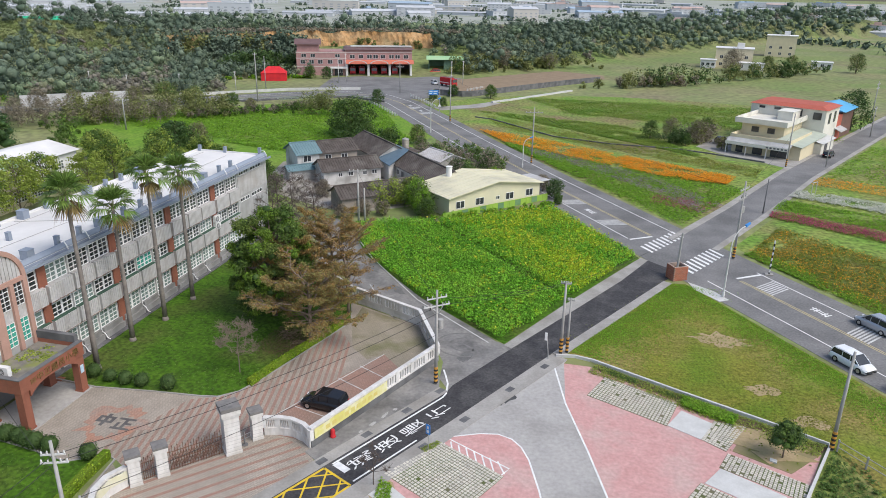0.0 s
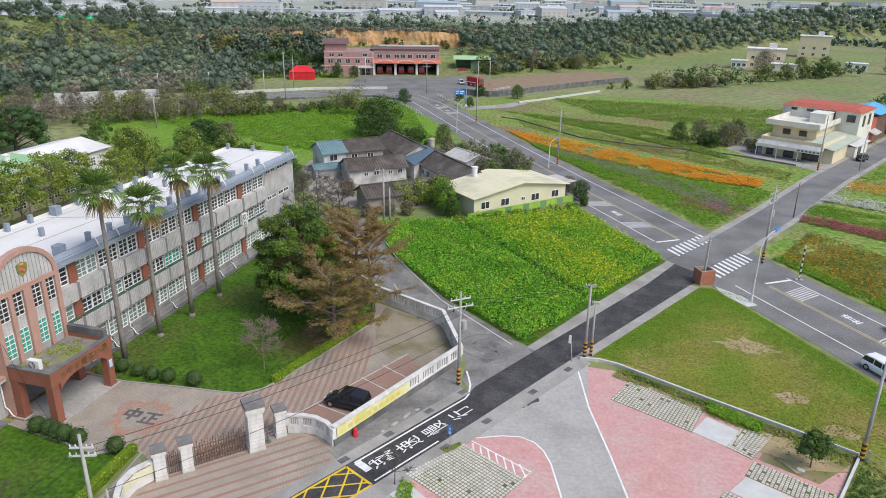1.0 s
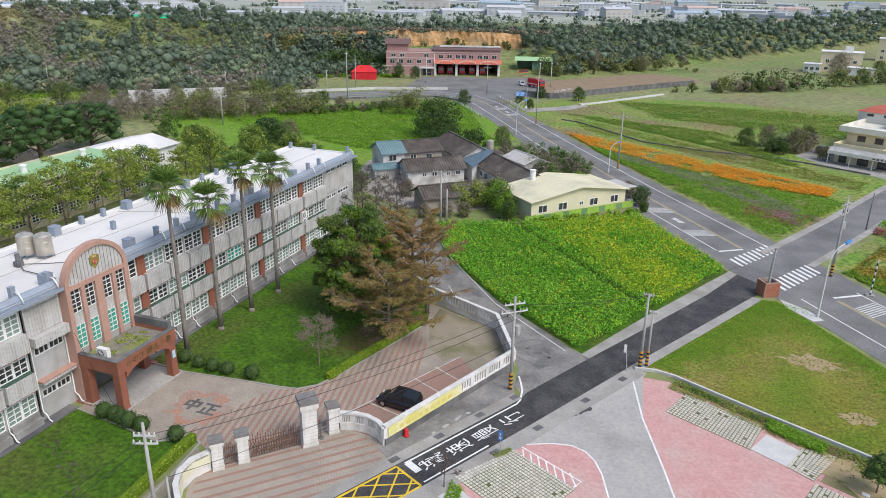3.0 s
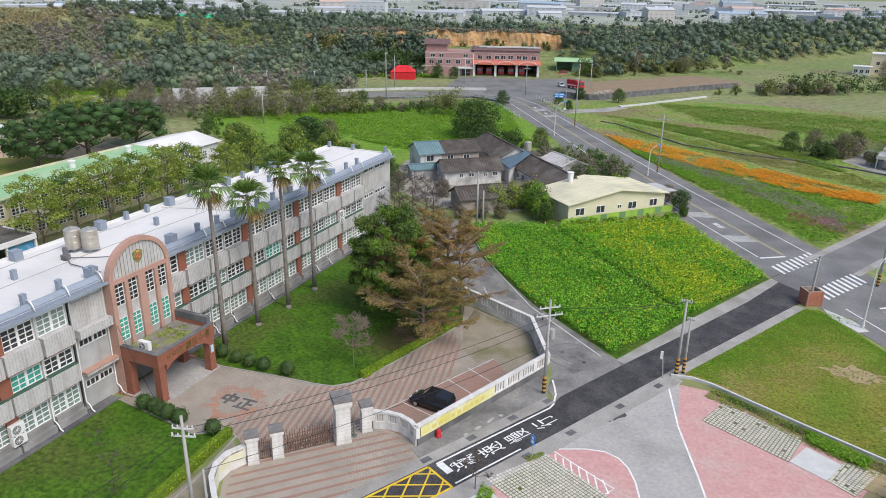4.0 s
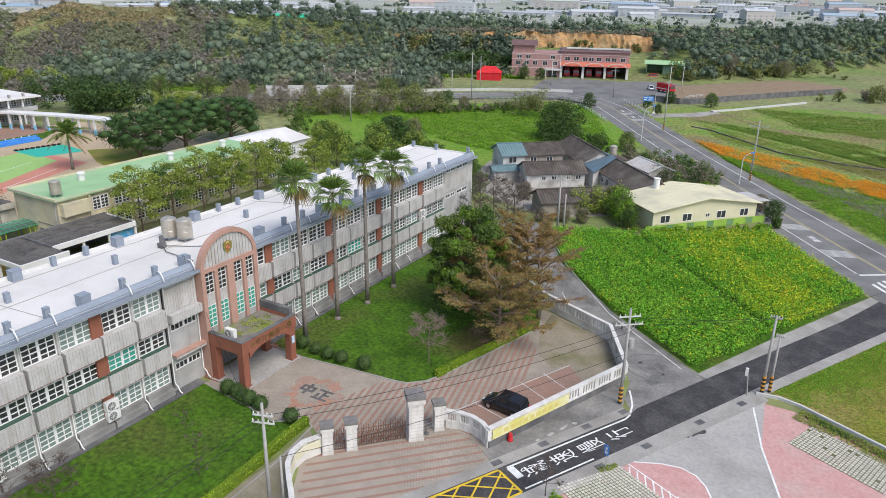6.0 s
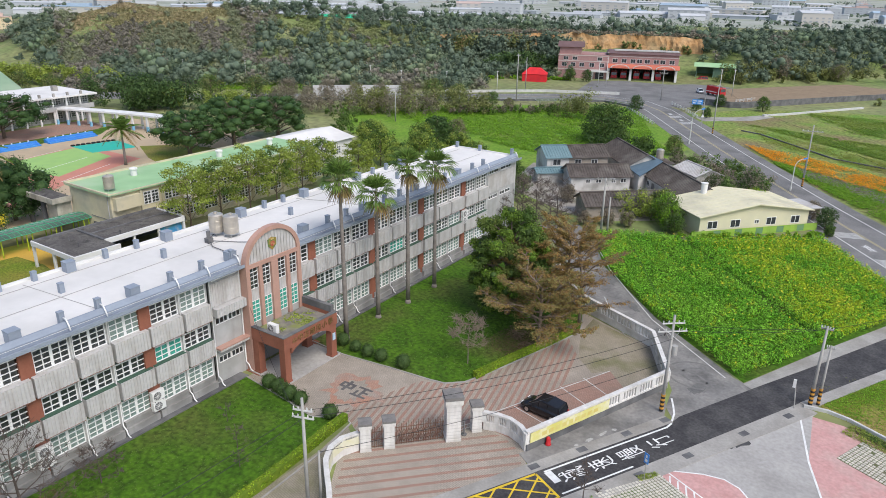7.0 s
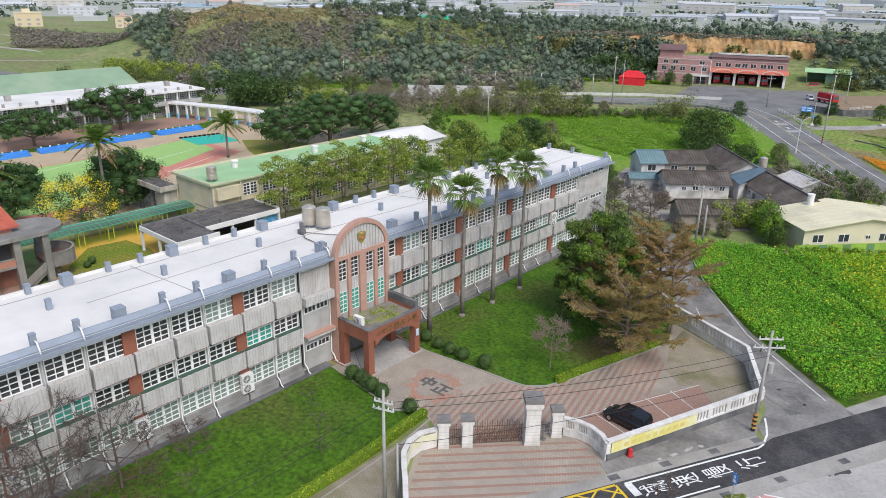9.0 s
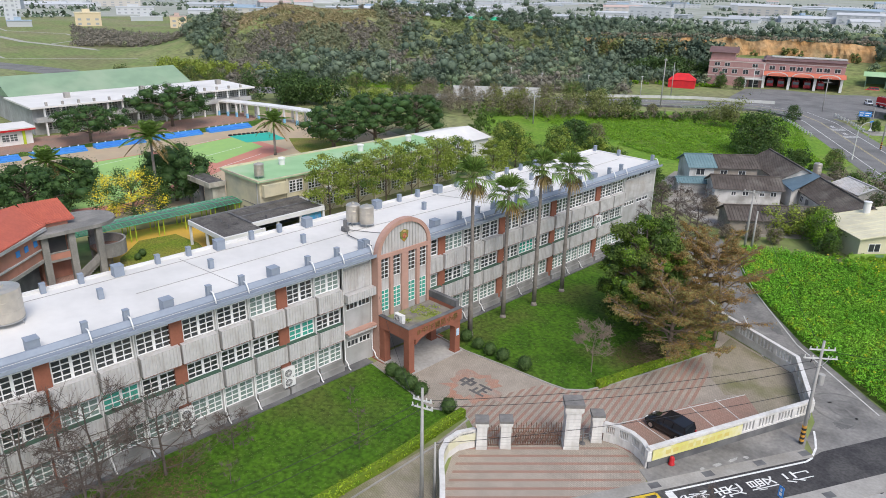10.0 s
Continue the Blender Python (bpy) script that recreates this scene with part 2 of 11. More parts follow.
BLIND = material("pale_blind", (0.62, 0.58, 0.55), (0.55, 0.52, 0.5), 0.8, 0.8)
BARK = material("bark", (0.20, 0.16, 0.125), (0.13, 0.10, 0.08), 2.0, 0.95, 0.03)
PALMBARK = material("palm_bark", (0.24, 0.215, 0.19), (0.17, 0.15, 0.135), 2.0, 0.95, 0.03)
TWIG = material("bare_twigs", (0.085, 0.068, 0.060), (0.125, 0.100, 0.085), 1.0, 0.9)
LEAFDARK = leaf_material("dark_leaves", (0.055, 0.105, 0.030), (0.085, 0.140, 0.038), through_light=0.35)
LEAFMID = leaf_material("mid_leaves", (0.085, 0.155, 0.030), (0.120, 0.185, 0.040), through_light=0.35)
LEAFOLIVE = leaf_material("olive_leaves", (0.180, 0.210, 0.065), (0.235, 0.245, 0.090), through_light=0.4)
LEAFBROWN = leaf_material("russet_leaves", (0.280, 0.180, 0.070), (0.260, 0.205, 0.085), through_light=0.4)
LEAFSCRUB = leaf_material("dry_scrub", (0.265, 0.220, 0.165), (0.225, 0.205, 0.140), through_light=0.35)
LEAFBRIGHT = leaf_material("bright_leaves", (0.165, 0.340, 0.020), (0.220, 0.375, 0.034), through_light=0.4)
LEAFHEDGE = leaf_material("hedge_leaves", (0.14, 0.26, 0.012), (0.25, 0.35, 0.02), 0.9)
DEADLEAF = leaf_material("dead_leaf_litter", (0.150, 0.100, 0.055), (0.120, 0.095, 0.050), 1.0, 0.4)
LEAFFIELD = leaf_material("sunflower_leaves", (0.150, 0.395, 0.028), (0.255, 0.495, 0.048), 0.25, 0.9, through_light=0.4)
LEAFYELLOW = leaf_material("yellowing_sunflower_leaves", (0.350, 0.520, 0.022), (0.480, 0.570, 0.036), 0.25, 0.5, through_light=0.4)
LEAFAIRY = leaf_material("light_olive_leaves", (0.255, 0.335, 0.055), (0.330, 0.385, 0.085), 0.6, 0.45, through_light=0.45)
PALEGRASS = leaf_material("pale_hill_grass", (0.205, 0.260, 0.095), (0.255, 0.275, 0.125), 0.05, 0.3, through_light=0.3)
EVERGREEN = leaf_material("evergreen_leaves", (0.110, 0.165, 0.032), (0.150, 0.195, 0.045), through_light=0.35)
WEEDS = material("lush_weeds", (0.105, 0.215, 0.016), (0.150, 0.265, 0.024), 0.3, 0.95, 0.05, (0.17, 0.24, 0.04), 0.08, fine=(1.5, 0.8))
FIELDGREEN = leaf_material("field_grass_blades", (0.150, 0.265, 0.030), (0.215, 0.285, 0.048), 0.08, 0.3, through_light=0.35)
# Distance haze is painted in: leaves paler and bluer than near trees.
LEAFWOOD = wood_material("hazed_dark_wood_leaves", (0.090, 0.128, 0.092), (0.140, 0.178, 0.124))
LEAFWOODMID = wood_material("hazed_light_wood_leaves", (0.124, 0.178, 0.102), (0.178, 0.224, 0.138))
LEAFOLIVE2 = wood_material("hazed_olive_scrub", (0.165, 0.190, 0.112), (0.218, 0.234, 0.146))
LEAFSCRUB2 = wood_material("hazed_brown_scrub", (0.170, 0.160, 0.130), (0.220, 0.204, 0.166))
DRYSTEM = leaf_material("dry_hill_grass", (0.360, 0.290, 0.165), (0.290, 0.270, 0.130), 0.05, 0.3, through_light=0.3)
LEAFGRASS = leaf_material("grass_blades", (0.165, 0.220, 0.022), (0.225, 0.230, 0.038), 0.25, 0.35, through_light=0.35)
PETAL = leaf_material("yellow_petals", (0.78, 0.62, 0.03), (0.82, 0.70, 0.08), 1.0, 0.2)
ORANGE = leaf_material("orange_petals", (0.74, 0.29, 0.012), (0.72, 0.37, 0.03), 1.0, 0.3)
PURPLE = leaf_material("mauve_petals", (0.34, 0.27, 0.30), (0.26, 0.20, 0.22), 0.3, 0.3)
MAGENTA = leaf_material("magenta_petals", (0.44, 0.075, 0.15), (0.32, 0.08, 0.11), 0.5, 0.4)
WHITEPETAL = leaf_material("white_petals", (0.62, 0.62, 0.55), (0.5, 0.52, 0.42), 0.5, 0.25)
STEEL = material("stainless_steel", (0.55, 0.55, 0.54), None, rough=0.3, metal=0.9)
RUST = material("rusty_iron", (0.105, 0.058, 0.038), (0.175, 0.095, 0.06), 3.0, 0.8)
POLE = material("pole_concrete", (0.38, 0.375, 0.36), (0.30, 0.295, 0.28), 1.0, 0.9)
BLACKPAINT = material("black_car_paint", (0.012, 0.012, 0.014), None, rough=0.18, spec=0.6)
WHITECAR = material("white_car_paint", (0.75, 0.76, 0.77), None, rough=0.2, spec=0.5)
SILVERCAR = material("silver_car_paint", (0.45, 0.46, 0.48), None, rough=0.25, metal=0.5)
REDPAINT = material("red_paint", (0.45, 0.02, 0.025), None, rough=0.35)
RUBBER = material("rubber", (0.015, 0.015, 0.015), None, rough=0.8)
CARGLASS = material("car_glass", (0.02, 0.025, 0.03), None, rough=0.05, spec=0.8)
def brick_joints(m, w, h, dark=0.72):
    """Fine paving joints at real size over a material's colour."""
    nd, ln = m.node_tree.nodes, m.node_tree.links
    p = nd["Principled BSDF"]
    src = p.inputs["Base Color"].links[0].from_socket
    co, br, mp = nd.new("ShaderNodeTexCoord"), nd.new("ShaderNodeTexBrick"), nd.new("ShaderNodeMapping")
    mp.inputs["Rotation"].default_value = (0, 0, radians(12))
    br.inputs["Scale"].default_value, br.inputs["Mortar Size"].default_value = 1.0, 0.02
    br.inputs["Brick Width"].default_value, br.inputs["Row Height"].default_value = w, h
    br.inputs["Color1"].default_value, br.inputs["Color2"].default_value, br.inputs["Mortar"].default_value = (1, 1, 1, 1), (0.88, 0.88, 0.88, 1), (dark, dark, dark, 1)
    mx = nd.new("ShaderNodeMix")
    mx.data_type, mx.blend_type = "RGBA", "MULTIPLY"
    mx.inputs["Factor"].default_value = 1.0
    ln.new(co.outputs["Object"], mp.inputs[0])
    ln.new(mp.outputs[0], br.inputs["Vector"])
    ln.new(src, mx.inputs[6])
    ln.new(br.outputs["Color"], mx.inputs[7])
    ln.new(mx.outputs[2], p.inputs["Base Color"])


for m_ in (PAVING, REDPAVE, MOSSPAVE):
    brick_joints(m_, 0.32, 0.16)


def streaks(m, dark, across=2.5, along=0.16):
    """Rain streaks running down a wall's colour."""
    nd, ln = m.node_tree.nodes, m.node_tree.links
    p = nd["Principled BSDF"]
    src = p.inputs["Base Color"].links[0].from_socket
    co, mp, tx, mr, mx = (nd.new(k) for k in ("ShaderNodeTexCoord", "ShaderNodeMapping", "ShaderNodeTexNoise", "ShaderNodeMapRange", "ShaderNodeMix"))
    mp.inputs["Scale"].default_value = (across, across, along)
    tx.inputs["Scale"].default_value, tx.inputs["Detail"].default_value = 1.0, 5.0
    mr.inputs["From Min"].default_value, mr.inputs["From Max"].default_value = 0.5, 0.72
    mr.inputs["To Max"].default_value = 0.42
    mx.data_type = "RGBA"
    mx.inputs[7].default_value = (*dark, 1)
    ln.new(co.outputs["Object"], mp.inputs[0])
    ln.new(mp.outputs[0], tx.inputs["Vector"])
    ln.new(tx.outputs["Fac"], mr.inputs["Value"])
    ln.new(mr.outputs[0], mx.inputs["Factor"])
    ln.new(src, mx.inputs[6])
    ln.new(mx.outputs[2], p.inputs["Base Color"])


streaks(CORRUGATED, (0.25, 0.215, 0.18))
streaks(WALLGREY, (0.25, 0.24, 0.22), 1.4)
streaks(TERRA, (0.20, 0.085, 0.06), 1.8)
TENT = material("red_tent_cloth", (0.62, 0.025, 0.03), (0.5, 0.02, 0.03), 0.5, 0.7)
BLUE = material("blue_paint", (0.05, 0.22, 0.62), (0.07, 0.27, 0.6), 0.5, 0.6)
GREENROOF = material("pale_green_roof", (0.31, 0.50, 0.27), (0.27, 0.45, 0.235), 0.3, 0.75, c3=(0.38, 0.50, 0.32), scale3=0.1)
CREAM = material("cream_wall", (0.60, 0.54, 0.37), (0.54, 0.49, 0.34), 0.5, 0.85, c3=(0.43, 0.40, 0.31), scale3=0.25)

# ---- the land ----
RIDGE = [(-40, 930, 11), (-17.5, 840, 11), (-14.7, 745, 14), (-12, 690, 15), (-8.2, 625, 11), (-5.6, 560, 12), (-1.6, 495, 12.5), (1.7, 445, 12.5), (5.6, 412, 13), (8.2, 396, 13), (11.3, 378, 12), (15, 380, 12), (20.7, 372, 12), (30, 392, 12), (36, 390, 15),
         (45, 395, 17), (52, 398, 20), (57, 405, 23), (62, 405, 14), (65, 405, 4), (67, 405, 0), (120, 405, 0)]


NEAR_EDGE = ((-20, 840), (-17.5, 783), (-14.7, 688), (-11.9, 620), (-8.2, 558), (-5.6, 488), (-1.6, 428), (1.7, 378), (5.6, 342), (8.2, 323), (11.5, 305))


def near_edge(az):
    """Distance at which the woods begin to the east of the fire station."""
    return float(np.interp(az, [a for a, b in NEAR_EDGE], [b for a, b in NEAR_EDGE]))


def azimuth_point(az, d):
    a = radians(az)
    return -math.sin(a) * d, math.cos(a) * d


def land(x, y):
    """Height of the land: level fields and a low wooded ridge."""
    d = math.hypot(x, y)
    az = math.degrees(math.atan2(-x, y))
    if d < 250 or az < -40 or az > 100:
        return 0.0
    for (a0, d0, h0), (a1, d1, h1) in zip(RIDGE[:-1], RIDGE[1:]):
        if a0 <= az <= a1:
            k = (az - a0) / (a1 - a0)
            dc, h = d0 + (d1 - d0) * k, h0 + (h1 - h0) * k
            w = 58 if d < dc else 75
            n = noise.noise(Vector((x * 0.012, y * 0.012, 0))) * 0.25 + noise.noise(Vector((x * 0.04, y * 0.04, 5))) * 0.08
            if az <= 12:
                return max(0.0, h * (1 + n) * math.exp(-((d - dc) / w) ** 2) - 0.3) * min(1.0, max(0.0, (d - near_edge(az) + 6) / 30))
            fade = min(1.0, max(0.0, (d - 300) / 30)) if 12 < az < 28 else min(1.0, max(0.0, (d - 262) / 40))
            return max(0.0, h * (1 + n) * math.exp(-((d - dc) / w) ** 2) - 0.3) * fade
    return 0.0


def build_land():
    xs = [-4200, -3000, -2200, -1600, -1200, -900, -700] + list(range(-560, 300, 9)) + [340, 420, 560, 800, 1200, 1800, 2600, 4200]
    ys = [-1500, -700, -300] + list(range(-100, 200, 30)) + list(range(200, 560, 9)) + list(range(562, 880, 18)) + [940, 1000, 1300, 1700, 2300, 3200, 4600]
    v = [(x, y, land(x, y)) for y in ys for x in xs]
    n = len(xs)
    f = [(j * n + i, j * n + i + 1, (j + 1) * n + i + 1, (j + 1) * n + i) for j in range(len(ys) - 1) for i in range(n - 1)]
    g = Geo()
    g.v, g.f = v, f
    ob = part("ground", g, LANDMAT, smooth=True)
    return tagged(ob, "level farmland in patchwork plots rising to a low grassy ridge", "ground", "", "structure")


def field_patchwork():
    m = material("farmland", (0.135, 0.205, 0.048), (0.215, 0.225, 0.085), 0.05, 0.95, 0.0, (0.185, 0.150, 0.085), 0.03, fine=(0.45, 1.2))
    nt = m.node_tree
    nd, ln = nt.nodes, nt.links
    p = nd["Principled BSDF"]
    old = p.inputs["Base Color"].links[0].from_socket
    co = nd.new("ShaderNodeTexCoord")
    mp = nd.new("ShaderNodeMapping")
    mp.inputs["Rotation"].default_value = (0, 0, 0.5)
    mp.inputs["Scale"].default_value = (0.010, 0.022, 0.0)
    vo = nd.new("ShaderNodeTexVoronoi")
    vo.distance = "CHEBYCHEV"
    vo.inputs["Scale"].default_value = 1.0
    ramp = nd.new("ShaderNodeValToRGB")
    e = ramp.color_ramp.elements
    e[0].color, e[1].color = (0.17, 0.215, 0.075, 1), (0.25, 0.25, 0.13, 1)
    for at, c in ((0.3, (0.20, 0.225, 0.095, 1)), (0.5, (0.27, 0.25, 0.16, 1)), (0.7, (0.15, 0.195, 0.07, 1))):
        e.new(at).color = c
    sep = nd.new("ShaderNodeSeparateColor")
    mix = nd.new("ShaderNodeMix")
    mix.data_type, mix.blend_type = "RGBA", "MIX"
    mix.inputs["Factor"].default_value = 0.4
    ln.new(co.outputs["Object"], mp.inputs[0])
    ln.new(mp.outputs[0], vo.inputs["Vector"])
    ln.new(vo.outputs["Color"], sep.inputs[0])
    ln.new(sep.outputs[0], ramp.inputs[0])
    ln.new(old, mix.inputs[6])
    ln.new(ramp.outputs[0], mix.inputs[7])
    ln.new(mix.outputs[2], p.inputs["Base Color"])
    return m


LANDMAT = field_patchwork()
build_land()

# Distance haze is painted into the plain's pale grey colour.
PLAIN = material("haze_paled_plain", (0.30, 0.315, 0.265), (0.37, 0.375, 0.335), 0.006, 0.95, 0.0, (0.24, 0.27, 0.20), 0.012, fine=(0.03, 0.2))
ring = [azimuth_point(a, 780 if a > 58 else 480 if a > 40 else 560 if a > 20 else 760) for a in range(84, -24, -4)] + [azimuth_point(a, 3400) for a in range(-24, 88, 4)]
ground_piece("plain", Geo().prism(ring, -0.3, 0.05), PLAIN, "wide plain of fields behind the ridge, paled for haze", "farmland")

# ---- roads: the tarmac street in its own frame, u across and v along ----
RU, RV = Vector((0.885, -0.465)), Vector((0.465, 0.885))


def street(u, v):
    p = RU * u + RV * v
    return (p.x, p.y)


def street_quad(u0, v0, u1, v1):
    return [street(u0, v0), street(u1, v0), street(u1, v1), street(u0, v1)]


MAIN = [(95, -22), (60, 30), (27.5, 78), (16.5, 93.7), (7.9, 106.1), (-11, 133.4), (-30.8, 163.6), (-52.7, 198.2), (-66, 219), (-77, 231), (-90, 233), (-104, 224), (-127, 203.5), (-150, 184.5), (-175, 163), (-188, 151), (-225, 126), (-265, 108), (-330, 90), (-600, 0)]
SIDE = [(13.5, 104), (24, 124.5), (38, 154), (55, 186), (77, 227), (120, 305)]

ground_piece("road", Geo().prism([street(*p) for p in ((-36.5, -60), (-33.2, -60), (-33.2, 40), (-33.4, 56), (-33.4, 86.5), (-38.3, 87.6), (-38.05, 85.0), (-37.5, 78.5), (-37.2, 64.5), (-37.1, 54.0), (-36.9, 44.4), (-36.5, 43.0))], -0.2, 0.03), TARMAC, "fresh black tarmac street with pale concrete edges", "road")
ground_piece("road", Geo().slab(MAIN, -7.0, 6.6, -0.2, 0.024), ASPHALT, "grey two-lane asphalt road with worn markings", "road")
ground_piece("road", Geo().slab(SIDE, -2.8, 2.8, -0.2, 0.018), ASPHALT, "narrow grey asphalt side road between flower fields", "road")
ground_piece("road", Geo().prism([street(-38.6, 44.5), street(-36.5, 43.4), street(-36.5, 54.3), (-9.6, 66.3), (-19.6, 74.6), (-31, 87.0), (-37, 96), (-41, 101), (-46, 97), (-38, 88), (-29.5, 76.5), (-22.8, 70.2), (-17.6, 67.5), (-13.9, 60.5)], -0.2, 0.012), LANE, "pale worn asphalt lane beside the school wall", "road")
ground_piece("forecourt", Geo().prism([(-70, 229), (-62, 228), (-52, 250), (-45, 268), (-62, 290), (-84, 292), (-112, 279), (-104, 243), (-90, 236)], -0.2, 0.012), ASPHALT, "wide grey asphalt forecourt before the fire station", "forecourt")

# concrete edges of the tarmac street
edge = Geo()
edge.prism(street_quad(-37.6, 20.0, -36.5, 43.3), -0.2, 0.05)
edge.prism([street(*p) for p in ((-33.2, -60), (-31.6, -60), (-31.6, 56), (-33.4, 56), (-33.2, 40))], -0.2, 0.05).prism(street_quad(-33.4, 56.0, -32.25, 82.0), -0.2, 0.11)
edge.prism([street(*p) for p in ((-38.1, 54.0), (-37.1, 54.0), (-37.2, 64.5), (-37.5, 78.5), (-38.05, 85.0), (-38.3, 87.6), (-39.5, 87.8), (-39.35, 82.0), (-38.9, 67.0))], -0.2, 0.06)
ground_piece("kerb", edge, CONCRETE, "pale concrete gutter strips beside the tarmac street", "kerb")
side_edge = Geo().slab(SIDE[0:], -4.0, -2.8, -0.2, 0.06).slab(SIDE[0:], 2.8, 3.8, -0.2, 0.06)
ground_piece("kerb", side_edge, CONCRETE, "concrete verges along the narrow side road", "kerb")
ground_piece("pavement", Geo().prism([(-21.2, 43.6), (-20.8, 44.3), (-14.6, 60.0), street(-38.6, 44.5), street(-37.6, 43.3), street(-37.6, 28.6)], -0.2, 0.045), LANE, "worn grey asphalt strip outside the school wall", "pavement")

# paint on the tarmac street
mk = Geo()


def street_line(pts, w, g, z=0.036):
    g.ribbon([street(*p) for p in pts], -w / 2, w / 2, z)


street_line([(-36.2, 29.2), (-36.2, 42.2), (-36.4, 42.9), (-36.9, 43.6), (-37.4, 44.3), (-38.4, 45.2), (-39.4, 46.0)], 0.17, mk)
street_line([(-33.5, 28.9), (-33.5, 35.9)], 0.15, mk)
mk.face(*[(x, y, 0.0364) for x, y in street_quad(-36.1, 29.1, -34.7, 29.75)])
ground_piece("road_marking", mk, LINE, "bold white painted lettering and edge lines on black tarmac", "road marking")
bx = Geo()
b0, b1 = 16.0, 28.45
for a, b in (((-36.3, b0), (-33.3, b0)), ((-33.3, b0), (-33.3, b1)), ((-33.3, b1), (-36.3, b1)), ((-36.3, b1), (-36.3, b0))):
    bx.slab([street(*a), street(*b)], -0.1, 0.1, 0.031, 0.036)
for i in range(-2, 7):
    for s in (1, -1):
        p = []
        for k in range(129):
            v = b0 + (b1 - b0) * k / 128
            u = -34.8 + s * ((v - b1) + 1.5 + 2.1 * i) * 0.75
            if -36.3 <= u <= -33.3:
                p.append(street(u, v))
        if len(p) > 1:
            bx.slab([p[0], p[-1]], -0.07, 0.07, 0.031, 0.0355 + 0.0004 * s)
ground_piece("road_marking", bx, YELLOW, "yellow criss-cross keep-clear box on the tarmac", "road marking")

# paint on the main road
ml, my, mo = Geo(), Geo(), Geo()
far = MAIN[4:12]
near = [MAIN[0], MAIN[1], MAIN[2], MAIN[3]]
cut = [(7.6, 106.5), (-11, 133.4)] + MAIN[6:10]
for w in (-4.15, 4.15):
    ml.ribbon(cut[0:2] + MAIN[6:16], w - 0.08, w + 0.08, 0.031)
    ml.ribbon(near[:3] + [(17.5, 92.3)], w - 0.08, w + 0.08, 0.031)
for w in (-0.16, 0.16):
    my.ribbon(cut[0:2] + MAIN[6:16], w - 0.07, w + 0.07, 0.031)
    my.ribbon(near[:3] + [(18.3, 91.1)], w - 0.07, w + 0.07, 0.031)
MD = Vector((-0.566, 0.824))
MR = Vector((0.824, 0.566))


def main_pt(base, along, right):
    p = Vector(base) + MD * along + MR * right
    return (p.x, p.y)


def main_quad(g, base, a0, r0, a1, r1, z=0.032):
    g.face(*[(*main_pt(base, a, r), z) for a, r in ((a0, r0), (a0, r1), (a1, r1), (a1, r0))])


main_quad(ml, (7.9, 106.1), -0.2, -4.15, 0.2, -0.1)
main_quad(ml, (16.5, 93.7), -2.6, 0.1, -2.2, 4.15)
for (x0, y0), reach in (((6.7, 99.8), 1.4), ((11.6, 93.1), 1.5)):
    for i in range(9):
        c = Vector((x0, y0)) + Vector((0.51, 0.86)) * (0.3 + 1.16 * i)
        ml.face(*[(*(c + MD * a + Vector((0.51, 0.86)) * b), 0.032) for a, b in ((-reach, -0.26), (-reach, 0.26), (reach, 0.26), (reach, -0.26))])
for base, along, side in (((7.9, 106.1), 7.0, -1), ((7.9, 106.1), 19.0, -1), ((7.9, 106.1), 31.0, -1), ((16.5, 93.7), -8.2, 1), ((16.5, 93.7), -21.6, 1), ((-52.7, 198.2), 2, 1), ((-52.7, 198.2), 12, 1)):
    for k in range(7):
        r0, r1 = (-4.0, -0.35) if side < 0 else (0.35, 4.0)
        mo.face(*[(*main_pt(base, along + k * 0.42 + dx, r), 0.0315) for dx, r in ((0, r0), (0.9 * side, r1), (0.9 * side + 0.22, r1), (0.22, r0))])
for base, along, side in (((7.9, 106.1), 13.0, -2.1), ((7.9, 106.1), 25.5, -2.1), ((16.5, 93.7), -15.0, 2.1), ((-52.7, 198.2), 7, 2.1), ((-52.7, 198.2), 17, 2.1)):
    for k in range(2):
        main_quad(ml, base, along + 1.6 * k, side - 0.55, along + 1.6 * k + 0.18, side + 0.55)
        main_quad(ml, base, along + 1.6 * k + 0.5, side - 0.55, along + 1.6 * k + 0.66, side + 0.55)
    main_quad(ml, base, along + 0.2, side - 0.3, along + 2.2, side - 0.12, 0.0325)
    main_quad(ml, base, along + 0.2, side + 0.15, along + 2.6, side + 0.3, 0.0325)
ground_piece("road_marking", ml, LINE, "white edge lines, crossings and lane symbols on grey asphalt", "road marking")
ground_piece("road_marking", my, OLDYELLOW, "faded double yellow centre line", "road marking")
ground_piece("road_marking", mo, OLDLINE, "worn white hatched slow-down bars across a lane", "road marking")
lm = Geo().ribbon([(-10.3, 65.7), (-20.4, 74.2), (-30.0, 85.8), (-36, 95)], 0, 0.14, 0.02).ribbon([(-20.6, 67.6), (-22.4, 69.6), (-27.3, 77.0)], 0, 0.14, 0.02)
ground_piece("road_marking", lm, OLDLINE, "worn white edge lines of the lane", "road marking")

# ---- plaza south of the street ----
ground_piece("plaza", Geo().prism([street(-31.6, 10), street(-31.6, 56.0), (-2.2, 63.4), (-1.5, 56.1), (0.8, 49.4), (2.4, 44.3), (5.5, 33), (8, 10)], -0.2, 0.014), PLAZA, "smooth grey asphalt plaza", "plaza")
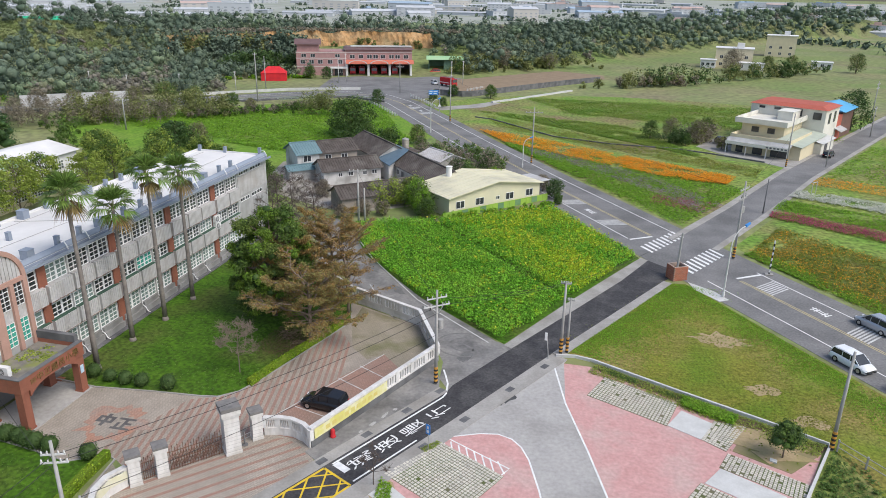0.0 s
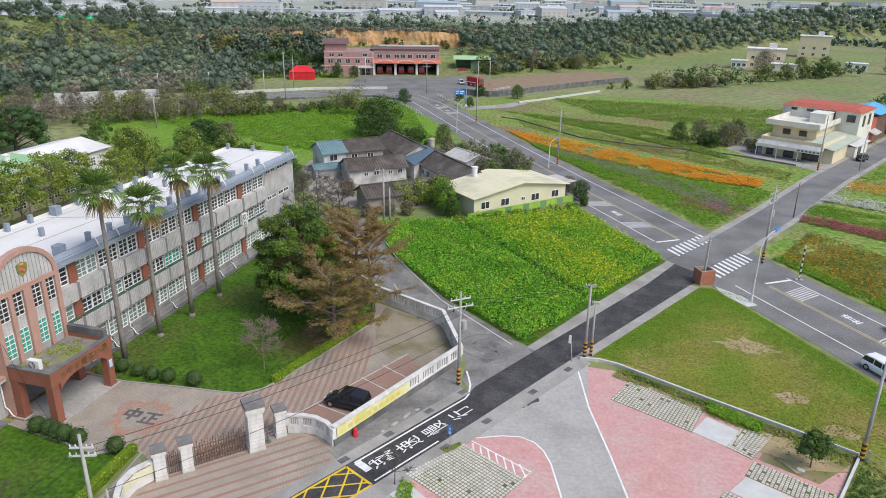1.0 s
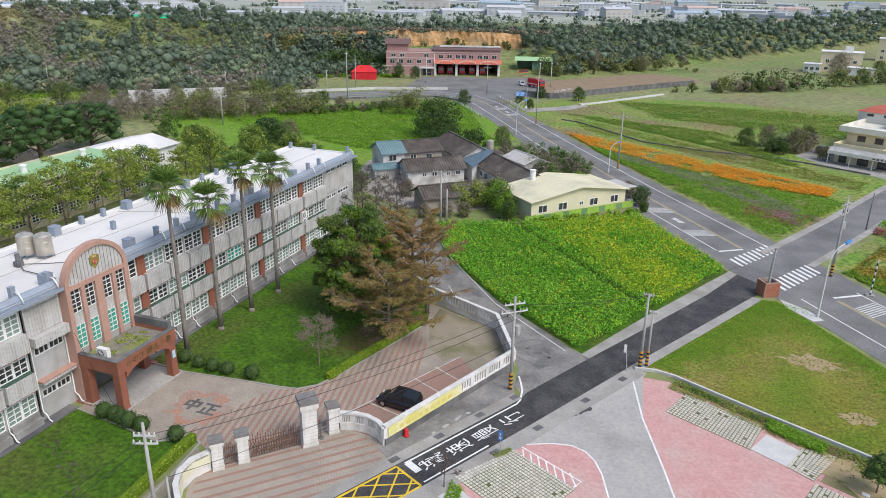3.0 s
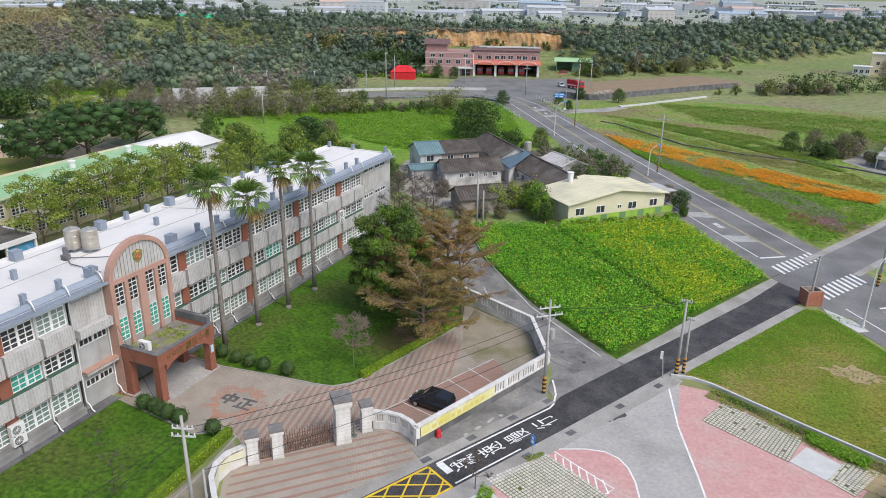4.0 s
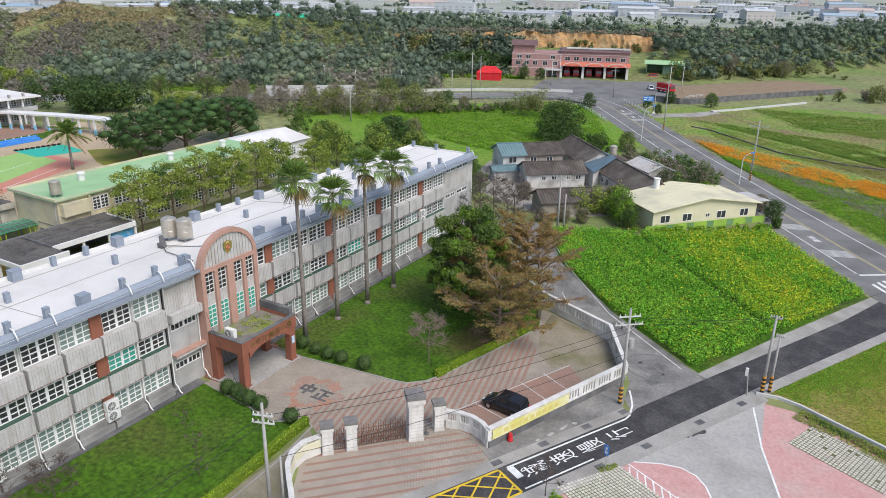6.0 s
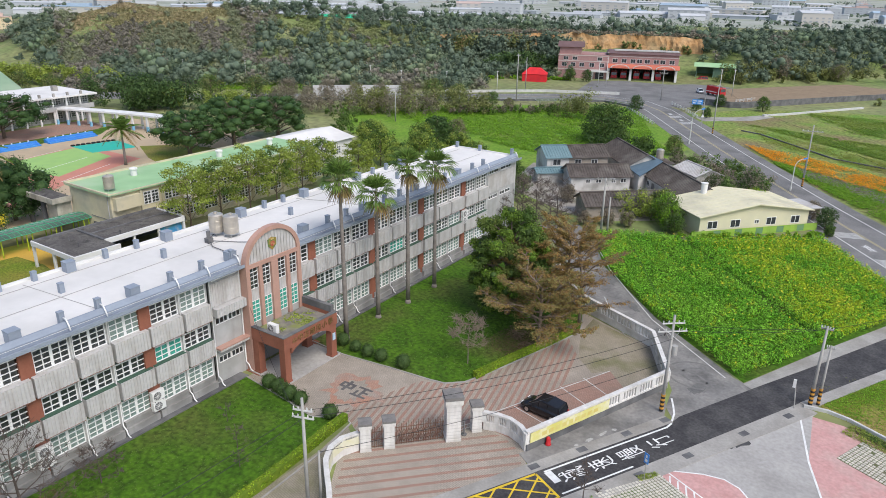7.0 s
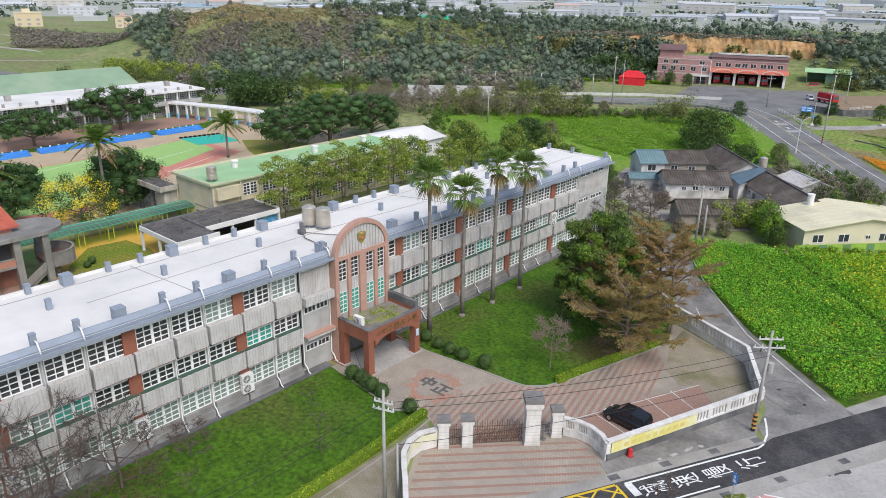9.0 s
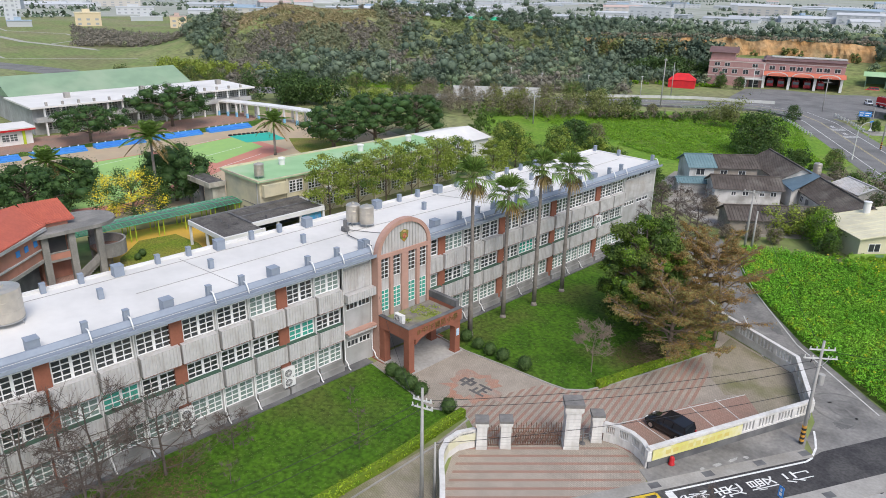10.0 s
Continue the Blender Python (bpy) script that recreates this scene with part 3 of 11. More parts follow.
ground_piece("plaza", Geo().prism([(-2.2, 63.4), (0.3, 63.4), (4.0, 61.6), (8.4, 59.0), (16.5, 55.0), (19.2, 53.9), (16.9, 48.0), (12.0, 37.0), (8, 20), (8, 10), (5.5, 33), (2.4, 44.3), (0.8, 49.4), (-1.5, 56.1)], -0.2, 0.010), PINK, "pale pink coated plaza", "plaza")
ground_piece("plaza", Geo().prism([(-10.9, 48.3), (-8.1, 49.6), (-6.6, 49.9), (-5.4, 49.5), (-4.5, 48.6), (-3.7, 47.1), (-2.5, 43.6), (-0.5, 36), (-6, 34), (-14, 42)], -0.2, 0.020), PINK, "pink coated island with a white outline", "plaza")
pl = Geo().ribbon([(-3.1, 62.6), (-1.5, 56.1), (0.8, 49.4), (2.4, 44.3), (5.5, 33)], -0.08, 0.08, 0.026)
pl.ribbon([(-11.6, 46.9), (-10.9, 48.3), (-8.1, 49.6), (-6.6, 49.9), (-5.4, 49.5), (-4.5, 48.6), (-3.7, 47.1), (-2.5, 43.6), (-0.5, 36)], -0.07, 0.07, 0.026)
pl.ribbon([(-10.84, 47.74), (-10.48, 48.24), (-5.05, 45.63), (-5.5, 44.75)], -0.06, 0.06, 0.026)
for i in range(8):
    x, y = -10.9 + 0.69 * i, 47.85 - 0.26 * i + (0.3 if i else 0.0)
    pl.ribbon([(x, y), (x + 0.62 + 0.02 * i, y - (1.1 if i == 0 else 1.95 if i < 7 else 1.45))], -0.06, 0.06, 0.0265)
ground_piece("road_marking", pl, LINE, "thin white painted plaza lines", "road marking")

# lawn beyond the plaza with its raised kerb
KERB = [(-3.1, 64.6), (-1.2, 64.9), (0.6, 64.5), (8.5, 60.7), (15.8, 57.4), (20.2, 55.3), (16.9, 47.9), (12, 36)]
ground_piece("lawn", Geo().prism([street(-32.25, 57.4), street(-32.25, 82.0), (11.2, 88.0), (12.8, 86.1), (20.7, 74.1), (27.2, 65.1), (35.4, 53.0), (26, 40), (20.2, 55.2), (15.8, 57.4), (8.5, 60.7), (0.6, 64.5), (-1.2, 64.9)], -0.2, 0.05), DRYGRASS, "thin olive-green lawn with bare patches", "lawn")
ground_piece("lawn", Geo().prism([(20.2, 55.2), (26, 40), (36, 20), (12, 20), (12, 36), (16.9, 47.9)], -0.2, 0.03), WILD, "rough weedy ground beyond a low fence", "lawn")
ground_piece("kerb", Geo().slab(KERB, -0.11, 0.11, -0.2, 0.3), PALECONC, "low pale concrete kerb wall round the lawn", "kerb")
ground_piece("flower_bed", Geo().prism([(1.2, 62.8), (8.4, 59.0), (13.9, 56.3), (19.3, 54.1), (19.9, 55.0), (15.8, 57.0), (8.5, 60.4), (1.0, 63.9)], -0.2, 0.03), SOIL, "weedy soil strip along the kerb", "flower bed")
ground_piece("bare_earth", Geo().prism([(14.0, 56.4), (12.2, 52.5), (16.3, 50.6), (19.2, 53.9)], -0.2, 0.034), material("dusty_earth", (0.28, 0.22, 0.13), (0.20, 0.18, 0.08), 0.7, 0.95, 0.03, (0.11, 0.14, 0.03), 0.3), "dusty bare earth round a young tree", "bare earth")


# grass-block paving: pale blocks set in soil, and concrete slabs between
PAVER = material("pale_paver", (0.58, 0.55, 0.47), (0.49, 0.46, 0.39), 1.5, 0.9, obj=0.12)
PAVERS = material("pale_paver_joined", (0.58, 0.55, 0.47), (0.49, 0.46, 0.39), 1.5, 0.9, island=0.12)
JOINT = material("weedy_joint", (0.17, 0.15, 0.10), (0.11, 0.125, 0.05), 0.8, 0.95, 0.02, (0.09, 0.13, 0.03), 0.3)


def paver_field(corners, nu, nv, label, single, skip=0.0, seed=0):
    a, b, c, d = (Vector(q) for q in corners)
    base = ground_piece("grass_paving", Geo().prism([tuple(q) for q in (a, b, c, d)], -0.15, 0.028), JOINT, label, "paving")
    rs = rnd(seed)
    du, dv = ((b - a).length + (c - d).length) / 2 / nu, ((d - a).length + (c - b).length) / 2 / nv
    ang = math.degrees(math.atan2(b.y - a.y, b.x - a.x))
    blk = Geo().box(-du * 0.38, -dv * 0.37, 0.0, du * 0.38, dv * 0.37, 0.035).box(-du * 0.33, -dv * 0.32, 0.035, du * 0.33, dv * 0.32, 0.042)
    me = blk.mesh("paver", PAVER) if single else None
    g = Geo()
    for i in range(nu):
        for j in range(nv):
            s, t = (i + 0.5) / nu, (j + 0.5) / nv
            p = a * (1 - s) * (1 - t) + b * s * (1 - t) + c * s * t + d * (1 - s) * t
            if rs.rand() < skip:
                continue
            if single:
                ob = part("paver", me, None, base)
                ob.matrix_basis = pose(p.x, p.y, 0.016 + rs.rand() * 0.008, 0, 0, ang + rs.normal() * 1.5)
            else:
                k = Geo().box(-du * 0.38, -dv * 0.37, 0.0, du * 0.38, dv * 0.37, 0.04)
                k.turn(ang + rs.normal() * 1.5, (p.x, p.y, 0.016 + rs.rand() * 0.008))
                g.solid(k.v, k.f)
    if not single:
        part("pavers", g, PAVERS, base, kind="stuff")
    return base


for q, lab in (([(7.25, 54.9), (9.85, 53.5), (11.2, 56.1), (8.6, 57.6)], "pale concrete slab between grass pavers"), ([(9.6, 47.7), (14.3, 45.4), (15.4, 47.6), (11.0, 49.9)], "pale concrete slab by the plaza"), ([(-15.6, 40.6), (-12.2, 38.6), (-11.6, 40.2), (-14.2, 42.0)], "pale concrete slab beside the street")):
    ground_piece("slab", Geo().prism(q, -0.1, 0.045), PALECONC, lab, "slab")

# ---- foliage ----
def leaf_quads(rs, centres, radii, per, size, flat=0.75, shell=0.55, lie=0.45, rough=0.5):
    """Small leaf sprays scattered through balls: arrays of corners."""
    n = len(centres)
    c = np.repeat(np.asarray(centres, float), per, axis=0)
    r = np.repeat(np.asarray(radii, float), per)
    d = rs.normal(size=(n * per, 3))
    d /= np.linalg.norm(d, axis=1)[:, None] + 1e-9
    rad = r * (shell + (1 - shell) * rs.rand(n * per)) * (0.85 + 0.3 * rs.rand(n * per))
    p = c + d * rad[:, None] * np.array([1, 1, flat])
    face = d + np.array([0, 0, lie]) + rough * rs.normal(size=(n * per, 3))
    a = np.cross(rs.normal(size=(n * per, 3)), face)
    a /= np.linalg.norm(a, axis=1)[:, None] + 1e-9
    b = np.cross(face, a)
    b /= np.linalg.norm(b, axis=1)[:, None] + 1e-9
    s = size * (0.6 + 0.8 * rs.rand(n * per))[:, None]
    q = np.stack([p - a * s, p - b * s * 0.55, p + a * s, p + b * s * 0.55], axis=1)
    return q.reshape(-1, 3)


def quad_mesh(name, corners, mat):
    n = len(corners) // 4
    me = bpy.data.meshes.new(name)
    me.vertices.add(n * 4)
    me.vertices.foreach_set("co", np.asarray(corners, np.float32).ravel())
    me.loops.add(n * 4)
    me.loops.foreach_set("vertex_index", np.arange(n * 4, dtype=np.int32))
    me.polygons.add(n)
    me.polygons.foreach_set("loop_start", np.arange(0, n * 4, 4, dtype=np.int32))
    me.materials.append(mat)
    me.update(calc_edges=True)
    return me


def tri_mesh(name, corners, mat):
    """Leaf sprays cut to triangles, for woods far off."""
    q = np.asarray(corners, np.float32).reshape(-1, 4, 3)[:, :3]
    q[:, 2] = q[:, 2] * 0.7 + np.asarray(corners, np.float32).reshape(-1, 4, 3)[:, 3] * 0.3
    n = len(q)
    me = bpy.data.meshes.new(name)
    me.vertices.add(n * 3)
    me.vertices.foreach_set("co", q.ravel())
    me.loops.add(n * 3)
    me.loops.foreach_set("vertex_index", np.arange(n * 3, dtype=np.int32))
    me.polygons.add(n)
    me.polygons.foreach_set("loop_start", np.arange(0, n * 3, 3, dtype=np.int32))
    me.materials.append(mat)
    me.update(calc_edges=True)
    return me


def stuff(name, corners, mat, label, category):
    return tagged(new(name, quad_mesh(name, corners, mat)), label, category, "", "stuff")


PHI = (1 + 5 ** 0.5) / 2
ICO = np.array([(-1, PHI, 0), (1, PHI, 0), (-1, -PHI, 0), (1, -PHI, 0), (0, -1, PHI), (0, 1, PHI), (0, -1, -PHI), (0, 1, -PHI), (PHI, 0, -1), (PHI, 0, 1), (-PHI, 0, -1), (-PHI, 0, 1)]) / math.sqrt(1 + PHI * PHI)
ICO_SIDES = [(i, j, k) for i, j, k in itertools.combinations(range(12), 3) if max(np.linalg.norm(ICO[i] - ICO[j]), np.linalg.norm(ICO[j] - ICO[k]), np.linalg.norm(ICO[i] - ICO[k])) < 1.1]

OUTWARD = [s if np.dot(np.cross(ICO[s[1]] - ICO[s[0]], ICO[s[2]] - ICO[s[0]]), ICO[s[0]]) > 0 else s[::-1] for s in ICO_SIDES]


def crown(rs, x, y, z, r, tall, lobes):
    """A broad uneven crown of overlapping lobes."""
    cs, rr = [(x, y, z + tall * 0.5)], [r * 0.68]
    turn = rs.uniform(0, 6.3)
    for i in range(lobes):
        a, up_ = turn + i * 2.4, (i + 0.5) / lobes
        w = r * 0.55 * math.sqrt(1 - 0.8 * up_ ** 2)
        cs.append((x + math.cos(a) * w + rs.normal() * r * 0.12, y + math.sin(a) * w + rs.normal() * r * 0.12, z + tall * (0.25 + 0.55 * up_) + rs.normal() * r * 0.1))
        rr.append(r * rs.uniform(0.42, 0.62))
    return cs, rr


def dome_masses(rs, centres, radii, size, flat):
    """Uneven closed masses of inner leaves, twelve corners each."""
    c, r = np.asarray(centres, float), np.asarray(radii, float)
    wobble = rs.uniform(0.65, 1.15, (len(r), 12))
    return c[:, None, :] + ICO[None] * (r[:, None] * wobble * size)[:, :, None] * np.array([1, 1, flat])


def mass_mesh(name, leaves, cores, mat, middles=None):
    """Leaf sprays and inner leaf masses in one mesh; given the lobes' middles, shaded as rounded crowns."""
    q = np.asarray(leaves, np.float32).reshape(-1, 4, 3)
    tri = np.stack([q[:, 0], q[:, 1], q[:, 2] * 0.7 + q[:, 3] * 0.3], axis=1)
    core = np.asarray(cores, np.float32).reshape(-1, 3)
    n, m = len(tri), len(core) // 12
    if middles is not None:
        out = tri.mean(axis=1) - np.asarray(middles, np.float32)
        out /= np.linalg.norm(out, axis=1)[:, None] + 1e-6
        face = np.cross(tri[:, 1] - tri[:, 0], tri[:, 2] - tri[:, 0])
        face /= np.linalg.norm(face, axis=1)[:, None] + 1e-9
        away = np.einsum("ij,ij->i", face, out) < 0
        tri[away] = tri[away][:, ::-1]
        face[away] *= -1
        nor = np.concatenate([np.repeat(out * 0.5 + face * 0.55 + np.array([0, 0, 0.12]), 3, axis=0), np.tile(ICO, (m, 1))])
        nor /= np.linalg.norm(nor, axis=1)[:, None]
    idx = np.concatenate([np.arange(n * 3), (np.arange(m)[:, None] * 12 + np.array(OUTWARD).ravel()[None]).ravel() + n * 3]).astype(np.int32)
    co = np.concatenate([tri.reshape(-1, 3), core])
    me = bpy.data.meshes.new(name)
    me.vertices.add(len(co))
    me.vertices.foreach_set("co", co.astype(np.float32).ravel())
    me.loops.add(len(idx))
    me.loops.foreach_set("vertex_index", idx)
    me.polygons.add(len(idx) // 3)
    me.polygons.foreach_set("loop_start", np.arange(0, len(idx), 3, dtype=np.int32))
    me.materials.append(mat)
    me.update(calc_edges=True)
    me.shade_smooth()
    if middles is not None:
        me.normals_split_custom_set_from_vertices(nor.tolist())
    return me


def ridge_line(az):
    for (a0, d0, h0), (a1, d1, h1) in zip(RIDGE[:-1], RIDGE[1:]):
        if a0 <= az <= a1:
            return d0 + (d1 - d0) * (az - a0) / (a1 - a0)
    return 405.0


def woods(seed, tries, kinds):
    """Far woodland: crowns set side by side, in patches of kind."""
    rs = rnd(seed)
    cells = collections.defaultdict(list)
    made = [([], []) for k in kinds]
    for t in range(tries):
        az = rs.uniform(-20, 74)
        far_ = ridge_line(az) + (175 if az > 64 else 14)
        d = math.sqrt(rs.uniform(240 ** 2, far_ ** 2))
        k = wood_size(az, d, rs)
        if not k:
            continue
        which = wood_kind(az, d, rs)
        r = k * rs.uniform(*kinds[which][3]) * (1.25 if t < tries * 0.05 else 1.0)
        x, y = azimuth_point(az, d)
        cx, cy = int(x // 12), int(y // 12)
        if any((x - a) ** 2 + (y - b) ** 2 < (0.54 * (r + q)) ** 2 for i in (-1, 0, 1) for j in (-1, 0, 1) for a, b, q in cells[(cx + i, cy + j)]):
            continue
        cells[(cx, cy)].append((x, y, r))
        cs, rr = crown(rs, x, y, land(x, y) - 0.3, r, r * rs.uniform(1.4, 2.2), 3)
        made[which][0].extend(cs)
        made[which][1].extend(rr)
    for (mat, label, per, radius, size), (cs, rr) in zip(kinds, made):
        leaves = leaf_quads(rs, cs, rr, per, size, 0.9, 0.62, 0.3, 0.6)
        tagged(new("woodland", mass_mesh("woodland", leaves, dome_masses(rs, cs, rr, 0.5, 0.9), mat, np.repeat(np.asarray(cs), per, axis=0))), label, "trees", "", "stuff")


def bare_zone(az, d):
    """Open grass on the ridge, the station's yard and the cut bank."""
    if 14.2 < az < 23.8 and d < 352 or 11.5 < az <= 14.2 and d < 330:
        return True
    if 23.8 <= az < 26.2 and d < 296 or 26.2 <= az < 30.5 and d < 289 or 23.8 <= az < 34 and 332 < d < 352:
        return True
    if 35 < az < 46.5 and 332 < d < 388 or 50 < az < 60.5 and d > 362:
        return True
    if az <= 11.5:
        return d < near_edge(az)
    if az >= 30.5 and d < (252 if az < 45 else 262):
        return True
    if az > 64:
        return not (64 < az < 71.5 and 410 + (az - 64) * 4 < d < 455 + (az - 64) * 16)
    return az > 61 and d < 262 + (az - 61) * 40


def wood_size(az, d, rs):
    if az > 64:
        return 0 if bare_zone(az, d) else 0.85
    if bare_zone(az, d):
        return 0.6 if az > 34 and d > 325 and rs.rand() < (0.012 if az > 50 else 0.06) else 0
    if 48 < az < 62 and 318 < d < 364:
        return 0.6
    if az < 0:
        return 1.0 + min(0.6, -az * 0.05)
    return 0.8 if 24 <= az < 34 and d < 345 else 1.0


def wood_kind(az, d, rs):
    """Patches of dark trees, lighter trees, olive scrub and dry scrub."""
    v = noise.noise(Vector((az * 0.34, d * 0.028, 3))) + rs.normal() * 0.16
    if az < 24:
        return 0 if v < 0.2 else 1 if v < 0.42 else 3
    if az > 64:
        return 3 if v < 0.35 else 2
    if 49 < az < 61.5 and d > 322:
        return 3 if v < 0.0 else 2
    if d > ridge_line(az) - 8:
        return 0 if v < 0.3 else 1
    return 0 if v < -0.02 else 1 if v < 0.1 else 2 if v < 0.26 else 3


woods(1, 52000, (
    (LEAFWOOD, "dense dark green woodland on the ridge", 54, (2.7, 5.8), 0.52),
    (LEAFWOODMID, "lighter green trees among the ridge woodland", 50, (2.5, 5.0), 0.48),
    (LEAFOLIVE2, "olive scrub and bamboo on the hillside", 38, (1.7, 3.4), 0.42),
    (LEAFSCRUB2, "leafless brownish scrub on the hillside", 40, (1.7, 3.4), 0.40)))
rs = rnd(7)
for a0, a1, d0, d1, n, mt, lab in ((50, 60.5, 358, 412, 9000, DRYSTEM, "dry tan grass on the open hilltop"), (35, 46.5, 330, 392, 9000, PALEGRASS, "pale green grass on the open ridge")):
    cs = []
    for i in range(n):
        az, d = rs.uniform(a0, a1), rs.uniform(d0, d1)
        x, y = azimuth_point(az, d)
        if noise.noise(Vector((x * 0.07, y * 0.07, 8))) + rs.normal() * 0.15 > -0.12:
            cs.append((x, y, land(x, y) + rs.uniform(0.05, 0.5)))
    tagged(new("hill_grass", tri_mesh("hill_grass", leaf_quads(rs, cs, np.full(len(cs), 0.6), 3, 0.8, 0.4, 0.2, 1.0), mt)), lab, "grass", "", "stuff")


def limbs(g, base, height, r, rs, n=6, spread=0.35, start=0.35, bend=0.15, sub=2, seg=6):
    """A tapered trunk with limbs; returns the limb tips."""
    bx, by, bz = base
    trunk = [Vector((bx + rs.normal() * bend * k * height * 0.15, by + rs.normal() * bend * k * height * 0.15, bz + height * k)) for k in (0, 0.25, 0.5, 0.75, 1.0)]
    trunk[0] = Vector(base) - Vector((0, 0, 0.15))
    g.path(trunk, r, r * 0.25, seg + 2)
    tips = [trunk[-1]]
    for i in range(n):
        k = start + (0.95 - start) * (i + rs.rand()) / n
        j = min(3, int(k * 4))
        p = trunk[j].lerp(trunk[j + 1], k * 4 - j)
        a = 2 * math.pi * (i * 0.382 + rs.rand() * 0.15)
        ln = height * spread * (1.25 - 0.6 * k)
        q = p + Vector((math.cos(a) * ln, math.sin(a) * ln, ln * rs.uniform(0.35, 0.8)))
        m = p.lerp(q, 0.5) + Vector((0, 0, -ln * 0.08))
        g.path([p, m, q], r * 0.45 * (1.1 - 0.6 * k), r * 0.1, seg)
        tips.append(q)
        for s in range(sub):
            b = a + rs.uniform(-1.1, 1.1)
            w = m.lerp(q, rs.rand() * 0.8)
            e = w + Vector((math.cos(b), math.sin(b), rs.uniform(0.2, 0.7))) * ln * rs.uniform(0.4, 0.65)
            g.path([w, e], r * 0.16, r * 0.04, 4)
            tips.append(e)
    return tips


def tree(name, at, height, r, crown, mats, label, seed, n=8, per=60, size=0.22, lobe=0.2, spread=0.35, start=0.35, group="", sub=2, flat=0.8, extra=0, tri=False, core=0.0):
    """A trunk with limbs and an uneven domed crown of leafy lobes; mats: the leaf materials, one crown part each."""
    rs = rnd(seed)
    root = thing(name, label, "tree", group, at=(at[0], at[1], at[2] if len(at) > 2 else 0.0))
    rad, base = height * spread * 1.05, height * start * 0.75
    lobes = []
    count = 3 * n + extra
    for i in range(count):
        k = (i + 0.5) / count
        z = base + (height * 0.97 - base) * k
        prof = math.sqrt(max(0.0, 1 - abs((k - 0.38) / 0.64) ** 2.2))
        a = 2.399 * i + rs.rand() * 0.7
        q = rad * prof * math.sqrt(rs.uniform(0.25, 1.0)) * rs.uniform(0.75, 1.1)
        lobes.append((Vector((q * math.cos(a), q * math.sin(a), z + rs.normal() * height * 0.02)), height * lobe * rs.uniform(0.6, 1.15) * (0.75 + 0.35 * prof)))
    g = Geo()
    g.path([Vector((0, 0, -0.15)), Vector((rs.normal() * 0.1, 0, height * 0.3)), Vector((0, rs.normal() * 0.1, height * 0.6)), Vector((0, 0, height * 0.88))], r, r * 0.25, 8)
    for p, rr in lobes[::2]:
        k = max(0.1, min(0.75, p.z / height - 0.2))
        o = Vector((0, 0, height * k))
        g.path([o, o.lerp(p, 0.55) + Vector((0, 0, 0.05 * height)), p], r * 0.35, r * 0.07, 5)
    part("trunk", g, BARK, root, smooth=True)
    for i, mt in enumerate(mats):
        mine = lobes[i::len(mats)]
        leaves = leaf_quads(rs, [tuple(p) for p, q in mine], [q for p, q in mine], per, size * (1.2 if tri else 1.0), flat, 0.45)
        if core:
            inner = dome_masses(rs, [tuple(p) for p, q in mine], [q for p, q in mine], core, flat)
            part("crown", mass_mesh("crown", leaves, inner, mt), mt, root)
            continue
        part("crown", (tri_mesh if tri else quad_mesh)("crown", leaves, mt), mt, root)
    return root


def bush(at, r, seed, mat, label, group="", per=620, size=0.065):
    rs = rnd(seed)
    root = thing("bush", label, "bush", group, at=(*at, 0))
    g = Geo()
    g.path([(0, 0, -0.05), (0.03, 0, r * 0.5), (0, 0.02, r * 0.9)], 0.06, 0.03, 6)
    part("stem", g, BARK, root)
    core = Geo().lathe([(0.02, r * 0.15), (r * 0.6, r * 0.3), (r * 0.86, r * 0.9), (r * 0.66, r * 1.5), (0.03, r * 1.8)], 0, 0, 12)
    part("foliage_core", core, mat, root, smooth=True)
    part("foliage", quad_mesh("foliage", leaf_quads(rs, [(0, 0, r * 0.95)], [r], per, size, 1.0, 0.8), mat), mat, root)
    return root


def flower_strip(seed, poly_fn, count, size, mat, name, label, category, h=(0.2, 0.5), per=3, lie=2.4, ragged=0.035, more=1.8):
    """Many low plants over a patch with a ragged edge: poly_fn gives a place from two random numbers."""
    rs = rnd(seed)
    count = int(count * more)
    uv = rs.rand(count, 2) + rs.normal(size=(count, 2)) * np.array([0.02, ragged])
    uv[:, 0] = 1 - np.abs(1 - np.abs(uv[:, 0]))
    if ragged > 0.1:
        uv[:, 1] = np.abs(uv[:, 1])
    p = np.array([poly_fn(a, b) for a, b in uv])
    clump = np.array([noise.noise(Vector((x * 0.25, y * 0.25, seed))) for x, y in p])
    p = p[clump + rs.normal(size=count) * 0.2 > -0.25]
    n = len(p)
    c = np.c_[p, rs.uniform(h[0], h[1], n)]
    return tagged(new(name, tri_mesh(name, leaf_quads(rs, c, np.full(n, size), per, size * 0.85, 0.5, 0.2, lie), mat)), label, category, "", "stuff")


def band(one, two):
    """Place between two polylines."""
    def along(q, s):
        q = np.asarray(q, float)
        x = min(max(s, 0.0), 0.9999) * (len(q) - 1)
        i = int(x)
        return q[i] + (q[i + 1] - q[i]) * (x - i)
    return lambda s, t: along(one, s) * (1 - t) + along(two, s) * t


def patch(a, b, c, d):
    """Bilinear place in the four-sided patch a b c d."""
    a, b, c, d = (np.array(q, float) for q in (a, b, c, d))
    return lambda s, t: a * (1 - s) * (1 - t) + b * s * (1 - t) + c * s * t + d * (1 - s) * t

# ---- the school's front building: its front runs along y ----
FRONT, BACK, NEAR_END, FAR_END = -49.2, -60.2, -16.0, 94.0
PIERS = [-8.2, 1.4, 11.0, 20.5, 30.0, 49.5, 59.2, 69.0, 78.8]
LEVELS = [(1.25, 3.45), (5.1, 6.95), (8.65, 10.85)]
ROOF_Z = 11.2
